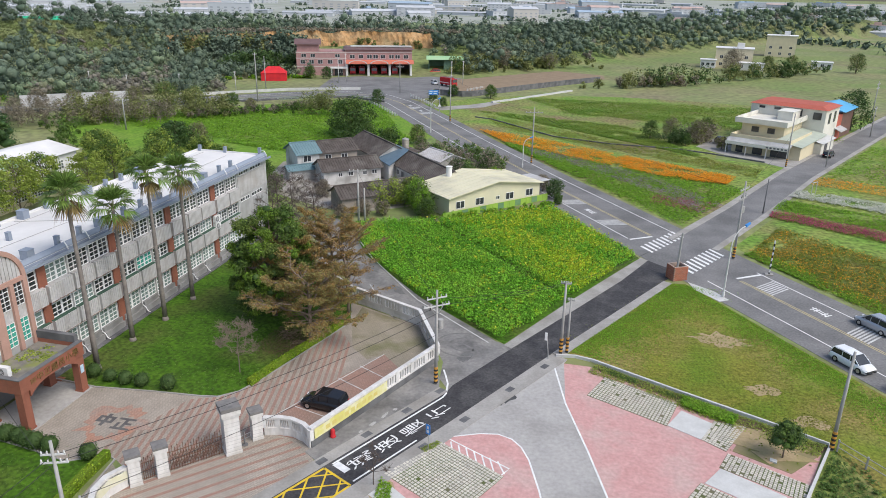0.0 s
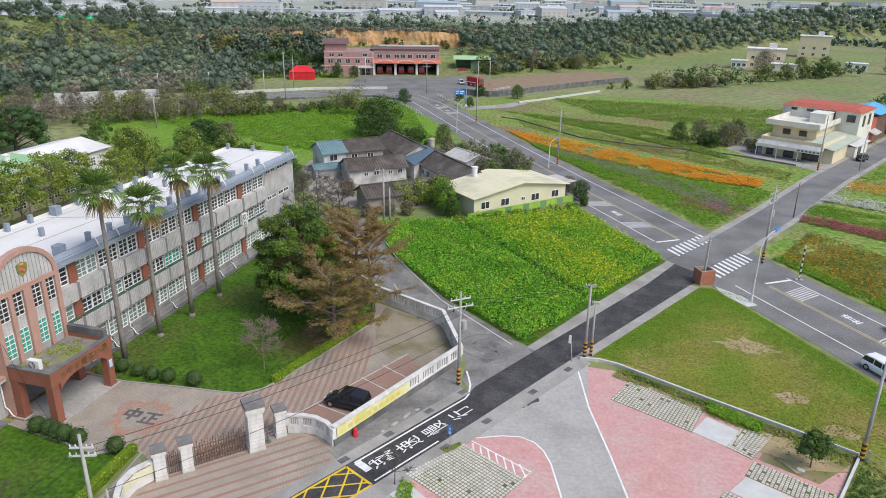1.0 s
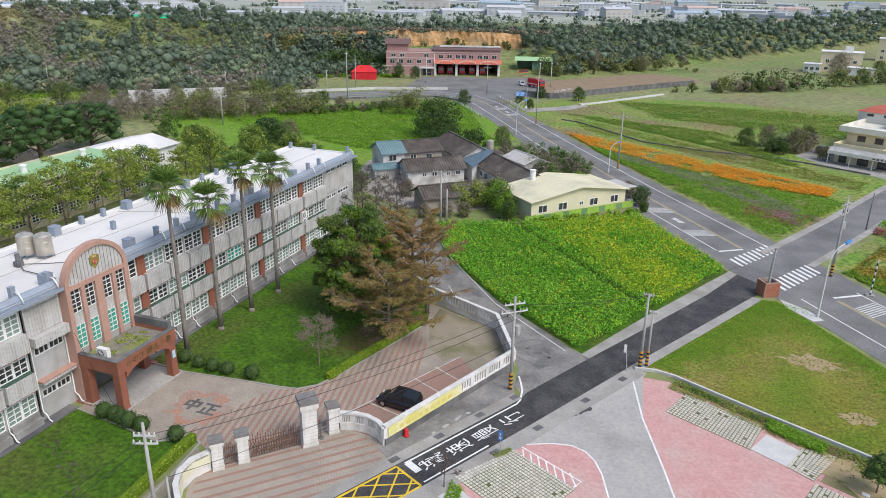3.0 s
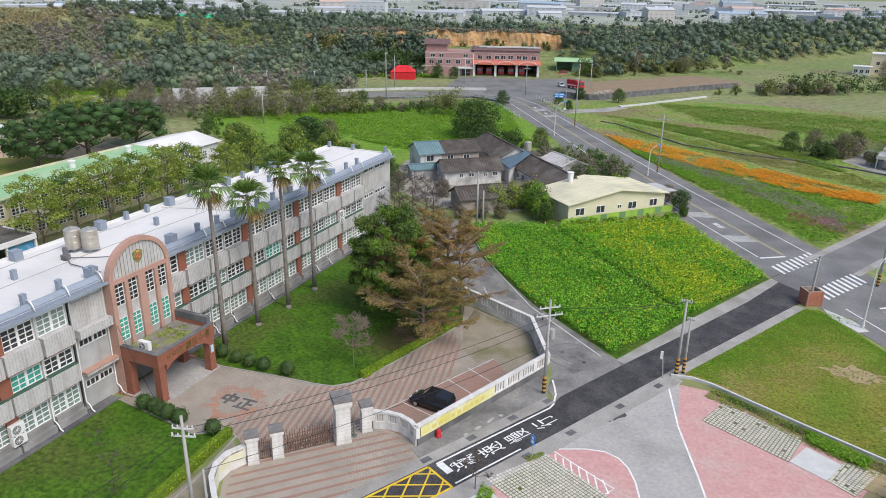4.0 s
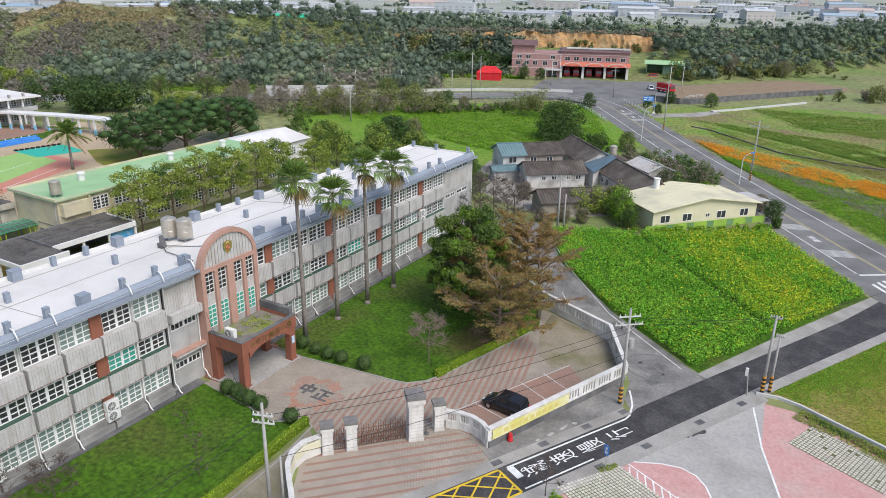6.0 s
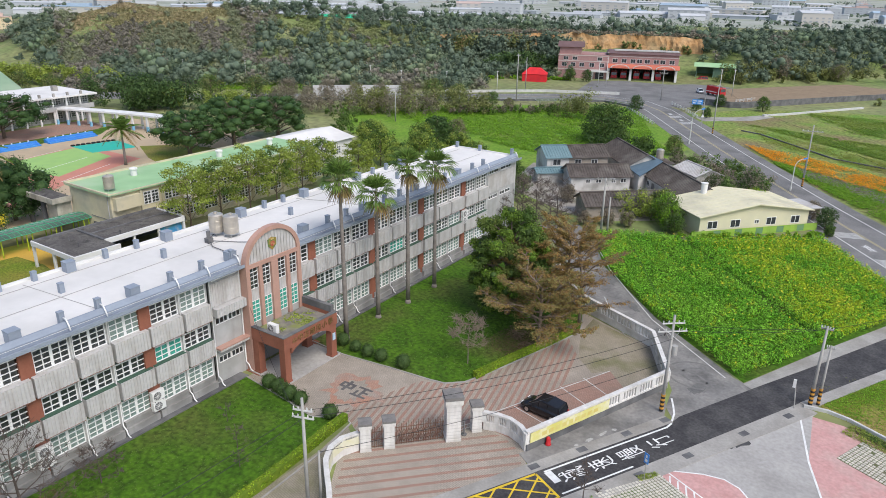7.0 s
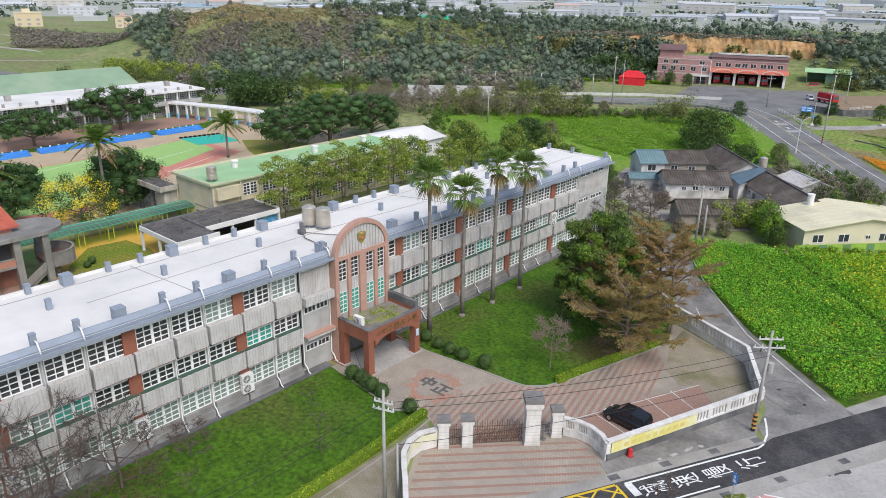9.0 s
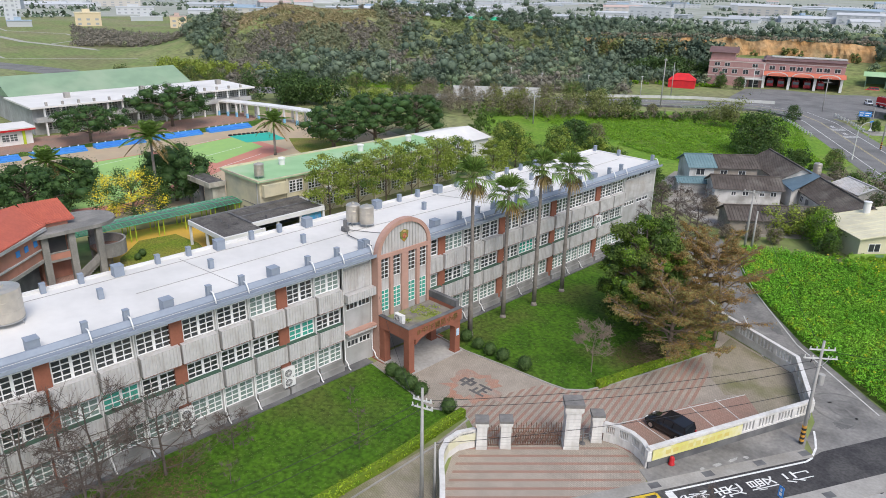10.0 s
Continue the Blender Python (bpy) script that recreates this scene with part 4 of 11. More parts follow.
school = thing("school_building", "long three-storey white and grey school building with terracotta piers", "building")


def window_frame_geo(w, h, cols=4, rows=5, t=0.08):
    """A white frame in the plane x = 0, y from 0 to w, z from 0 to h, as one lattice."""
    thin = 0.55 if w < 1.5 else 1.0
    t *= thin
    ys, zs = [(0, t)], [(0, t)]
    for i in range(1, cols):
        m = (0.11 if i * 2 == cols and cols > 2 else 0.036) * thin
        ys.append((w * i / cols - m, w * i / cols + m))
    for j in range(1, rows):
        m = (0.05 if j == rows - 1 else 0.034) * thin
        zs.append((h * j / rows - m, h * j / rows + m))
    ys.append((w - t, w))
    zs.append((h - t, h))
    yy = sorted(v for q in ys for v in q)
    zz = sorted(v for q in zs for v in q)
    ny, nz = len(yy), len(zz)
    g = Geo()
    g.v = [(x, y, z) for x in (-0.06, 0.06) for z in zz for y in yy]
    at = lambda s, i, j: s * ny * nz + j * ny + i
    solid_cell = lambda i, j: 0 <= i < ny - 1 and 0 <= j < nz - 1 and (i % 2 == 0 or j % 2 == 0)
    for i in range(ny - 1):
        for j in range(nz - 1):
            if not solid_cell(i, j):
                continue
            g.f.append((at(1, i, j), at(1, i + 1, j), at(1, i + 1, j + 1), at(1, i, j + 1)))
            g.f.append((at(0, i, j + 1), at(0, i + 1, j + 1), at(0, i + 1, j), at(0, i, j)))
            for di, dj, p, q in ((-1, 0, (i, j), (i, j + 1)), (1, 0, (i + 1, j + 1), (i + 1, j)), (0, -1, (i + 1, j), (i, j)), (0, 1, (i, j + 1), (i + 1, j + 1))):
                if not solid_cell(i + di, j + dj):
                    g.f.append((at(0, *p), at(1, *p), at(1, *q), at(0, *q)))
    return g


WIN_MESH = {}


def window(parent, x, y, z, w, h, cols=4, rows=5, tone=0, blind=0, face=0.0):
    key = (round(w, 2), round(h, 2), cols, rows)
    if key not in WIN_MESH:
        WIN_MESH[key] = (window_frame_geo(w, h, cols, rows).mesh("window_frame", FRAMEWHITE),
                         Geo().face((0, 0, 0), (0, w, 0), (0, w, h), (0, 0, h)).mesh("pane", GLASS),
                         Geo().face((0, 0, 0), (0, w, 0), (0, w, h), (0, 0, h)).mesh("pane", TEALGLASS),
                         Geo().face((0, 0, 0), (0, w, 0), (0, w, h), (0, 0, h)).mesh("pane", GREENGLASS),
                         Geo().box(-0.03, 0.06, h * (1 - 1 / rows), 0, w - 0.06, h - 0.04).mesh("blind", BLIND))
    fr, pa, tp, gp, bl = WIN_MESH[key]
    ob = part("window", fr, None, parent)
    ob.matrix_basis = pose(x, y, z, 0, 0, face)
    part("pane", (pa, tp, gp)[tone], None, ob)
    if blind:
        b = part("blind", bl, None, ob)
        b.location = (-0.12, 0, 0)
        if blind > 1:
            b.scale = (1, 1, 1)
    return ob


# core: rear wall, ends, floors, roof slab
core = Geo()
core.box(BACK, NEAR_END, 0, BACK + 0.25, FAR_END, ROOF_Z - 0.2)
core.box(BACK + 0.25, NEAR_END, 0, FRONT, NEAR_END + 0.25, ROOF_Z - 0.2)
core.box(BACK + 0.25, FAR_END - 0.25, 0, FRONT, FAR_END, ROOF_Z - 0.2)
part("wall", core, WALLGREY, school, "pale grey rendered end and rear walls")
inner = Geo()
for z in (0.3, 3.75, 7.25):
    inner.box(BACK + 0.25, NEAR_END + 0.25, z - 0.2, FRONT - 0.02, FAR_END - 0.25, z)
inner.box(-54.0, NEAR_END + 0.25, 0.3, -53.8, FAR_END - 0.25, ROOF_Z - 0.2)
for y in PIERS:
    inner.box(-53.8, y - 0.1, 0.3, FRONT - 0.4, y + 0.1, ROOF_Z - 0.2)
part("floor_slab", inner, ROOM, school, "dim classrooms behind the windows")
part("roof", Geo().box(BACK - 0.2, NEAR_END - 0.2, ROOF_Z - 0.2, FRONT + 0.15, FAR_END + 0.1, ROOF_Z), ROOFWHITE, school, "flat white coated roof")
par = Geo().box(BACK - 0.2, NEAR_END - 0.2, ROOF_Z, BACK, FAR_END + 0.1, ROOF_Z + 0.25).box(BACK, FAR_END - 0.1, ROOF_Z, FRONT + 0.1, FAR_END + 0.1, ROOF_Z + 0.2)
part("parapet", par, WHITE, school, "low white rear parapet")
# front gutter: sloping blue-grey apron and a trough
for y0, y1 in ((NEAR_END - 0.2, 40.1), (47.1, FAR_END + 0.1)):
    gt = Geo().solid([(FRONT - 0.35, y0, ROOF_Z), (FRONT + 0.15, y0, ROOF_Z), (FRONT + 0.15, y0, ROOF_Z + 0.12), (FRONT - 0.2, y0, ROOF_Z + 0.42), (FRONT - 0.35, y0, ROOF_Z + 0.42),
                      (FRONT - 0.35, y1, ROOF_Z), (FRONT + 0.15, y1, ROOF_Z), (FRONT + 0.15, y1, ROOF_Z + 0.12), (FRONT - 0.2, y1, ROOF_Z + 0.42), (FRONT - 0.35, y1, ROOF_Z + 0.42)],
                     [(0, 1, 2, 3, 4), (9, 8, 7, 6, 5), (1, 6, 7, 2), (2, 7, 8, 3), (3, 8, 9, 4), (4, 9, 5, 0), (0, 5, 6, 1)])
    part("parapet", gt, BLUETRIM, school, "blue-grey sloping roof edge")
    tr = Geo().box(FRONT + 0.15, y0, ROOF_Z - 0.32, FRONT + 0.85, y1, ROOF_Z - 0.26).box(FRONT + 0.79, y0, ROOF_Z - 0.26, FRONT + 0.85, y1, ROOF_Z - 0.02)
    tr.box(FRONT + 0.15, y0, ROOF_Z - 0.26, FRONT + 0.2, y1, ROOF_Z - 0.03)
    part("gutter", tr, BLUETRIM, school, "blue-grey gutter along the roof edge")


def ribbed_panel(w, z0, z1, depth, foot=0.0):
    """A corrugated apron below a window: y from 0 to w, outwards along +x."""
    g = Geo()
    n = max(3, int(w / 0.28))
    y = 0.0
    step = w / n
    pts = []
    for i in range(n):
        pts += [(depth, i * step), (depth, i * step + step * 0.62), (depth - 0.045, i * step + step * 0.72), (depth - 0.045, i * step + step * 0.92)]
    pts.append((depth, w))
    m = len(pts)
    v = [(0, 0, z0), *[(x + foot, yy, z0) for x, yy in pts], (0, w, z0), (0, 0, z1), *[(x, yy, z1) for x, yy in pts], (0, w, z1)]
    k = m + 2
    f = [tuple(range(k))[::-1], tuple(range(k, 2 * k))] + [(i, i + 1, k + i + 1, k + i) for i in range(k - 1)]
    return g.solid(v, f)


PLINTH = material("stained_plinth", (0.33, 0.325, 0.315), (0.26, 0.255, 0.245), 0.6, 0.9, c3=(0.19, 0.185, 0.175), scale3=0.35)
streaks(PLINTH, (0.15, 0.145, 0.135), 1.6)
TRIM = Geo().box(0, 0, 0, 0.64, 3.12, 0.028).mesh("panel_trim", material("brown_trim", (0.26, 0.15, 0.115), (0.20, 0.125, 0.10), 1.5, 0.8))
PANEL3 = ribbed_panel(3.12, 6.98, 8.62, 0.62).mesh("corrugated_panel", CORRUGATED)
PANEL2 = ribbed_panel(3.12, 3.5, 5.05, 0.62).mesh("corrugated_panel", CORRUGATED)
SILL2 = Geo().box(0, 0, 0, 0.5, 3.1, 0.05).mesh("sill", material("green_sill", (0.05, 0.10, 0.07), None, rough=0.6))
STEP = Geo().box(0, 0, 0, 0.55, 3.1, 0.75).box(0, 0.05, 0.75, 0.3, 3.05, 1.25).mesh("plinth", PLINTH)
PIER = Geo().box(-0.3, -0.5, 0, 0.18, 0.5, ROOF_Z - 0.33).mesh("pier", TERRA)
rs = rnd(11)
GREEN = {(3, 1), (12, 1), (7, 1), (18, 1)}
bays = []
for i, p in enumerate(PIERS):
    for k, (y, w, py, pw) in enumerate(((0.56, 2.66, 0.13, 3.09), (3.5, 2.66, 3.48, 2.68), (6.44, 2.66, 6.42, 3.05))):
        if 29 < p < 31 and k > 1 or p > 78 and k > 1:
            continue
        bays.append((p + y, w, p + py, pw))
bays.append((NEAR_END + 0.3, 2.66, NEAR_END + 0.3, 2.7))
bays.append((47.2, 1.75, 47.2, 2.1))
for b, (y, w, py, pw) in enumerate(bays):
    for lv, (z0, z1) in enumerate(LEVELS):
        tone = 2 if (b, lv) in GREEN else 1 if lv == 0 or rs.rand() < 0.3 else 0
        window(school, FRONT - 0.05, y, z0, w, z1 - z0, 4 if w > 2 else 2, (5, 4, 5)[lv], tone, blind=1 if (lv == 2 or rs.rand() < 0.3) else 0)
        # spandrel above the window and the wall below
        j = Geo().box(FRONT - 0.2, y - 0.12, z1, FRONT + 0.05, y + w + 0.12, (3.5, 6.98, ROOF_Z - 0.2)[lv])
        j.box(FRONT - 0.2, y - 0.12, z0, FRONT + 0.05, y, z1).box(FRONT - 0.2, y + w, z0, FRONT + 0.05, y + w + 0.12, z1)
        j.box(FRONT - 0.2, y - 0.12, (0.0, 3.5, 6.98)[lv], FRONT + 0.0, y + w + 0.12, z0)
        part("wall_panel", j, WALLGREY, school)
    for me in (PANEL3, PANEL2):
        ob = part("corrugated_panel", me, None, school)
        ob.location, ob.scale = (FRONT, py, 0), (1, pw / 3.12, 1)
    for zz in (3.47, 6.95):
        tr_ = part("panel_trim", TRIM, None, school)
        tr_.location, tr_.scale = (FRONT, py, zz), (1, pw / 3.12, 1)
    s = part("sill", SILL2, None, school)
    s.location, s.scale = (FRONT, py, 5.06), (1, pw / 3.12, 1)
    s = part("plinth", STEP, None, school)
    s.location, s.scale = (FRONT + 0.002, py, 0), (1, pw / 3.12, 1)
for p in PIERS:
    ob = part("pier", PIER, None, school, "terracotta tiled pier")
    ob.location = (FRONT, p, 0)
PIPES = [p + d for p in PIERS for d in (3.35, 6.29) if not (29 < p < 31 and d > 6) and not (p > 78 and d > 7)] + [36.55, 39.9, 93.6, -10.5]
ELBOW = Geo().path([(FRONT - 0.3, 0, ROOF_Z + 0.75), (FRONT + 0.1, 0, ROOF_Z + 0.72), (FRONT + 0.35, 0, ROOF_Z + 0.3), (FRONT + 0.5, 0, ROOF_Z - 0.1)], 0.06, 0.06, 6)
ELBOW.path([(FRONT + 0.5, 0, ROOF_Z - 0.3), (FRONT + 0.12, 0, ROOF_Z - 0.6), (FRONT + 0.12, 0, 1.0), (FRONT + 0.5, 0, 0.75), (FRONT + 0.7, 0, 0.32), (FRONT + 1.0, 0, 0.2)], 0.06, 0.06, 6)
PIPE_MESH = ELBOW.mesh("downpipe", FRAMEWHITE, True)
VENT = Geo().box(-0.2, -0.2, 0, 0.2, 0.2, 1.1).box(-0.22, -0.22, 1.1, 0.22, 0.22, 1.17).mesh("roof_post", BLUETRIM)
BIGVENT = Geo().box(-0.42, -0.42, 0, 0.42, 0.42, 1.3).box(-0.45, -0.45, 1.3, 0.45, 0.45, 1.38).mesh("roof_post", BLUETRIM)
for y in PIPES:
    ob = part("downpipe", PIPE_MESH, None, school, "white drainpipe")
    ob.location = (0, y, 0)
for k, y in enumerate(PIPES):
    for x in (FRONT - 0.62, -55.6, BACK + 0.4) if k % 2 else (FRONT - 0.62, BACK + 0.4):
        ob = part("roof_post", VENT, None, school)
        ob.location = (x, y + (0 if x > -50 else 0.3), ROOF_Z)
        if x < -50:
            ob.scale = (1, 1, 0.75)
for p in PIERS + [40.0]:
    for x in (FRONT - 0.95, BACK + 0.7):
        ob = part("roof_post", BIGVENT, None, school)
        ob.location = (x, p, ROOF_Z)
        if x < -50:
            ob.scale = (1, 1, 0.7)

# stair bay with strip windows, and the blank far end
for y0, y1 in ((36.6, 40.1), (85.35, 93.75)):
    bl = Geo().box(FRONT - 0.2, y0, 0.0, FRONT + 0.02, y1, 0.9)
    stair = y0 < 50
    strips = ((2.1, 2.8), (6.0, 6.75), (10.35, 10.8)) if stair else ((2.1, 2.9), (6.2, 6.8), (10.0, 10.75))
    z = 0.9
    for a, b in strips:
        bl.box(FRONT - 0.2, y0, z, FRONT + 0.02, y1, a)
        for c in (y0, y1 - 0.3) if stair else (y0, y0 + 3.2, y0 + 7.0):
            bl.box(FRONT - 0.2, c, a, FRONT + 0.02, c + (0.3 if stair else 0.6 if c < y0 + 6 else 1.4), b)
        z = b
    bl.box(FRONT - 0.2, y0, z, FRONT + 0.02, y1, ROOF_Z - 0.2)
    part("wall_panel", bl, WALLGREY, school, "blank grey rendered bay")
    for a, b in strips:
        for c, w in ((y0 + 0.3, y1 - y0 - 0.6),) if stair else ((y0 + 0.6, 2.6), (y0 + 3.8, 3.2)):
            window(school, FRONT - 0.05, c, a, w, b - a, 6 if stair else 4, 1)
    rp = part("corrugated_panel", ribbed_panel(y1 - y0 - 0.1, 7.9 if stair else 7.2, 10.2 if stair else 9.9, 0.1), CORRUGATED, school)
    rp.location = (FRONT, y0 + 0.05, 0)
    if stair:
        for za, zb in ((3.55, 3.75), (7.05, 7.85)):
            rp = part("canopy", ribbed_panel(y1 - y0 - 0.1, za, zb, 0.75), CORRUGATED, school, "projecting hood over the strip windows")
            rp.location = (FRONT, y0 + 0.05, 0)
        cp = part("coping", Geo().box(FRONT, y0, 3.76, FRONT + 0.75, y1, 3.9), SALMON, school)

# concrete apron and drain at the foot
for y0, y1 in ((NEAR_END, 39.2), (48.0, FAR_END)):
    part("apron", Geo().box(FRONT, y0, 0, FRONT + 1.0, y1, 0.14).box(FRONT + 1.0, y0, 0, FRONT + 1.12, y1, 0.2), DARKCONC, school, "damp dark concrete apron and drain")

# ---- entrance tower with a round-headed gable ----
TY0, TY1, TX, TZ = 40.1, 47.1, -48.25, 10.9
tw = Geo()
mid, half, rise = (TY0 + TY1) / 2, (TY1 - TY0) / 2, 3.15
N = 20


def arch_pts(hf, rs_, z0):
    return [(mid - hf * math.cos(math.pi * i / N), z0 + rs_ * math.sin(math.pi * i / N)) for i in range(N + 1)]


outer, innr = arch_pts(half, rise, TZ), arch_pts(half - 0.42, rise - 0.42, TZ)
for i in range(N):
    a, b, c, d = outer[i], outer[i + 1], innr[i + 1], innr[i]
    for x in (TX, TX - 0.6):
        q = [(x, *a), (x, *b), (x, *c), (x, *d)]
        tw.face(*(q if x == TX else q[::-1]))
    tw.face((TX, *a), (TX - 0.6, *a), (TX - 0.6, *b), (TX, *b))
    tw.face((TX, *d), (TX, *c), (TX - 0.6, *c), (TX - 0.6, *d))
part("jamb", Geo().box(FRONT - 0.1, TY0, 0, TX, TY0 + 0.45, TZ), SALMON, school, "salmon tiled upright jamb")
part("jamb", Geo().box(FRONT - 0.1, TY1 - 0.45, 0, TX, TY1, TZ), SALMON, school, "salmon tiled upright jamb")
part("lintel", Geo().box(FRONT - 0.1, TY0 + 0.45, TZ - 0.35, TX - 0.003, TY1 - 0.45, TZ + 0.05), SALMON, school, "salmon tiled lintel")
part("arch", tw, SALMON, school, "salmon tiled round-headed entrance gable")
for y, w in ((41.85, 0.2), (43.6, 0.42), (45.35, 0.2)):
    part("fin", Geo().box(FRONT - 0.1, y - w, 4.4, TX + 0.03, y + w, TZ - 0.35), SALMON, school, "salmon tiled upright fin")
infill = Geo()
cols = 16
for i in range(cols):
    y0 = TY0 + 0.42 + (TY1 - TY0 - 0.84) * i / cols
    y1 = TY0 + 0.42 + (TY1 - TY0 - 0.84) * (i + 0.86) / cols
    ym = (y0 + y1) / 2
    zt = TZ + (rise - 0.3) * math.sqrt(max(0, 1 - ((ym - mid) / (half - 0.3)) ** 2))
    infill.box(TX - 0.45, y0, TZ + 0.05, TX - 0.16, y1, zt)
infill2 = Geo()
for i in range(N):
    a, b = innr[i], innr[i + 1]
    infill2.face((TX - 0.3, a[0], TZ), (TX - 0.3, b[0], TZ), (TX - 0.3, *b), (TX - 0.3, *a))
    infill2.face((TX - 0.5, b[0], TZ), (TX - 0.5, a[0], TZ), (TX - 0.5, *a), (TX - 0.5, *b))
part("gable_panel", infill, CORRUGATED, school, "ribbed grey gable infill", kind="stuff")
part("gable_panel", infill2, WALLGREY, school)
# plain coloured crest
em = Geo().solid([(TX - 0.1, mid + y, TZ + 1.45 + z) for y, z in ((-0.55, 0.35), (-0.5, -0.3), (0, -0.75), (0.5, -0.3), (0.55, 0.35), (0, 0.55))] +
                 [(TX - 0.16, mid + y, TZ + 1.45 + z) for y, z in ((-0.55, 0.35), (-0.5, -0.3), (0, -0.75), (0.5, -0.3), (0.55, 0.35), (0, 0.55))],
                 [(0, 1, 2, 3, 4, 5), (11, 10, 9, 8, 7, 6)] + [(i, (i + 1) % 6, 6 + (i + 1) % 6, 6 + i)[::-1] for i in range(6)])
crest = part("crest", em, material("crest_green", (0.10, 0.18, 0.06), (0.35, 0.22, 0.05), 2.5, 0.6), school, "small red, gold and green shield emblem")
part("crest_disc", Geo().tube((TX - 0.1, mid, TZ + 1.35), (TX - 0.05, mid, TZ + 1.35), 0.27, n=14), material("crest_red", (0.38, 0.07, 0.05), (0.45, 0.25, 0.12), 4.0, 0.6), crest)
part("crest_band", Geo().box(TX - 0.1, mid - 0.2, TZ + 1.72, TX - 0.06, mid + 0.2, TZ + 1.9), material("crest_gold", (0.5, 0.36, 0.14), None, rough=0.6), crest)
for a, b in ((TY0 + 0.45, 41.65), (42.05, 43.18), (44.02, 45.15), (45.55, TY1 - 0.45)):
    window(school, TX - 0.26, a + 0.02, 8.4, b - a - 0.04, 2.1, 2, 5)
    window(school, TX - 0.26, a + 0.02, 5.0, b - a - 0.04, 2.2, 2, 5, 2)
    rp = part("corrugated_panel", ribbed_panel(b - a, 7.2, 8.4, 0.12), CORRUGATED, school)
    rp.location = (TX - 0.34, a, 0)
    part("wall_panel", Geo().box(FRONT - 0.1, a, 4.2, TX - 0.24, b, 5.0), WALLGREY, school)

# ---- porch ----
porch = thing("entrance_porch", "terracotta tiled entrance porch with a mossy flat roof", "porch")
PX0, PX1, PY0, PY1, PZ = -48.2, -43.9, 40.1, 47.3, 4.85
for x, y in ((PX1 - 0.45, PY0 + 0.45), (PX1 - 0.45, PY1 - 0.45), (PX0 + 0.4, PY0 + 0.4), (PX0 + 0.4, PY1 - 0.4)):
    part("column", Geo().box(x - 0.36, y - 0.36, 0, x + 0.36, y + 0.36, 3.6).box(x - 0.41, y - 0.41, 0, x + 0.41, y + 0.41, 0.25), TERRA, porch)
fas = Geo()
# arched front beam
M = 14
span = PY1 - PY0 - 1.8
low = [(PY0 + 0.9 + span * i / M, 3.0 + 0.75 * (1 - abs(2 * i / M - 1) ** 3)) for i in range(M + 1)]
outline = [(PY0, 3.6), (PY0, PZ), (PY1, PZ), (PY1, 3.6), (PY1 - 0.9, 3.6)] + low[::-1] + [(PY0 + 0.9, 3.6)]
k = len(outline)
fas.solid([(PX1 - 0.4, y, z) for y, z in outline] + [(PX1, y, z) for y, z in outline], [tuple(range(k)), tuple(range(k, 2 * k))[::-1]] + [(i, k + i, k + (i + 1) % k, (i + 1) % k) for i in range(k)])
for y in (PY0, PY1 - 0.4):
    fas.box(PX0, y, 3.6, PX1 - 0.4, y + 0.4, PZ)
part("fascia", fas, TERRA, porch, "terracotta tiled deep fascia with an arched front")
part("coping", Geo().box(PX0, PY1 - 0.42, PZ, PX1 - 0.4, PY1 + 0.02, PZ + 0.7), DARKCONC, porch, "dark stained side parapet")
part("coping", Geo().box(PX1 - 0.42, PY0 - 0.03, PZ, PX1 + 0.03, PY1 + 0.03, PZ + 0.08), DARKCONC, porch, "weathered dark coping")
part("coping", Geo().box(PX0, PY0 - 0.03, PZ, PX1 - 0.42, PY0 + 0.42, PZ + 0.08), DARKCONC, porch, "weathered dark coping")
part("deck", Geo().box(PX0, PY0 + 0.4, 4.2, PX1 - 0.4, PY1 - 0.4, 4.45), material("mossy_deck", (0.16, 0.15, 0.13), (0.24, 0.22, 0.19), 1.2, 0.95, 0.02, (0.22, 0.25, 0.06), 0.5), porch, "flat porch roof with moss and puddle stains")
part("floor", Geo().box(PX0 - 0.6, PY0 - 0.2, 0, PX1 + 0.1, PY1 + 0.2, 0.09), PLAZA, porch, "smooth grey porch floor")
for dy in (PY0 - 0.3, PY1 + 0.2):
    part("mat", Geo().box(PX0 - 0.9, dy, 0.02, PX0 + 0.9, dy + 0.8, 0.07), TERRA, porch)
# Flat panel with the entrance's shade in its colour.
door = Geo().box(FRONT + 0.02, 41.2, 0.1, FRONT + 0.08, 46.0, 3.4)
part("doorway", door, ROOMSHADE, school, "flat dark panel painted as the shade in the porch entrance")
BRONZE = material("bronze_letters", (0.28, 0.18, 0.08), None, rough=0.5, metal=0.6)
SIGN = "中正國民小學"


def lettering(name, text, size, m, mat, parent=None, depth=0.03):
    cu = bpy.data.curves.new(name, "FONT")
    cu.body, cu.size, cu.extrude, cu.align_x, cu.align_y = text, size, depth, "CENTER", "CENTER"
    ob = new(name, cu)
    ob.matrix_basis = m
    dg = bpy.context.evaluated_depsgraph_get()
    me = bpy.data.meshes.new_from_object(ob.evaluated_get(dg))
    bpy.data.objects.remove(ob)
    me.materials.clear()
    me.materials.append(mat)
    out = new(name, me)
    out.matrix_basis = m
    if parent is not None:
        out.parent = parent
    return out


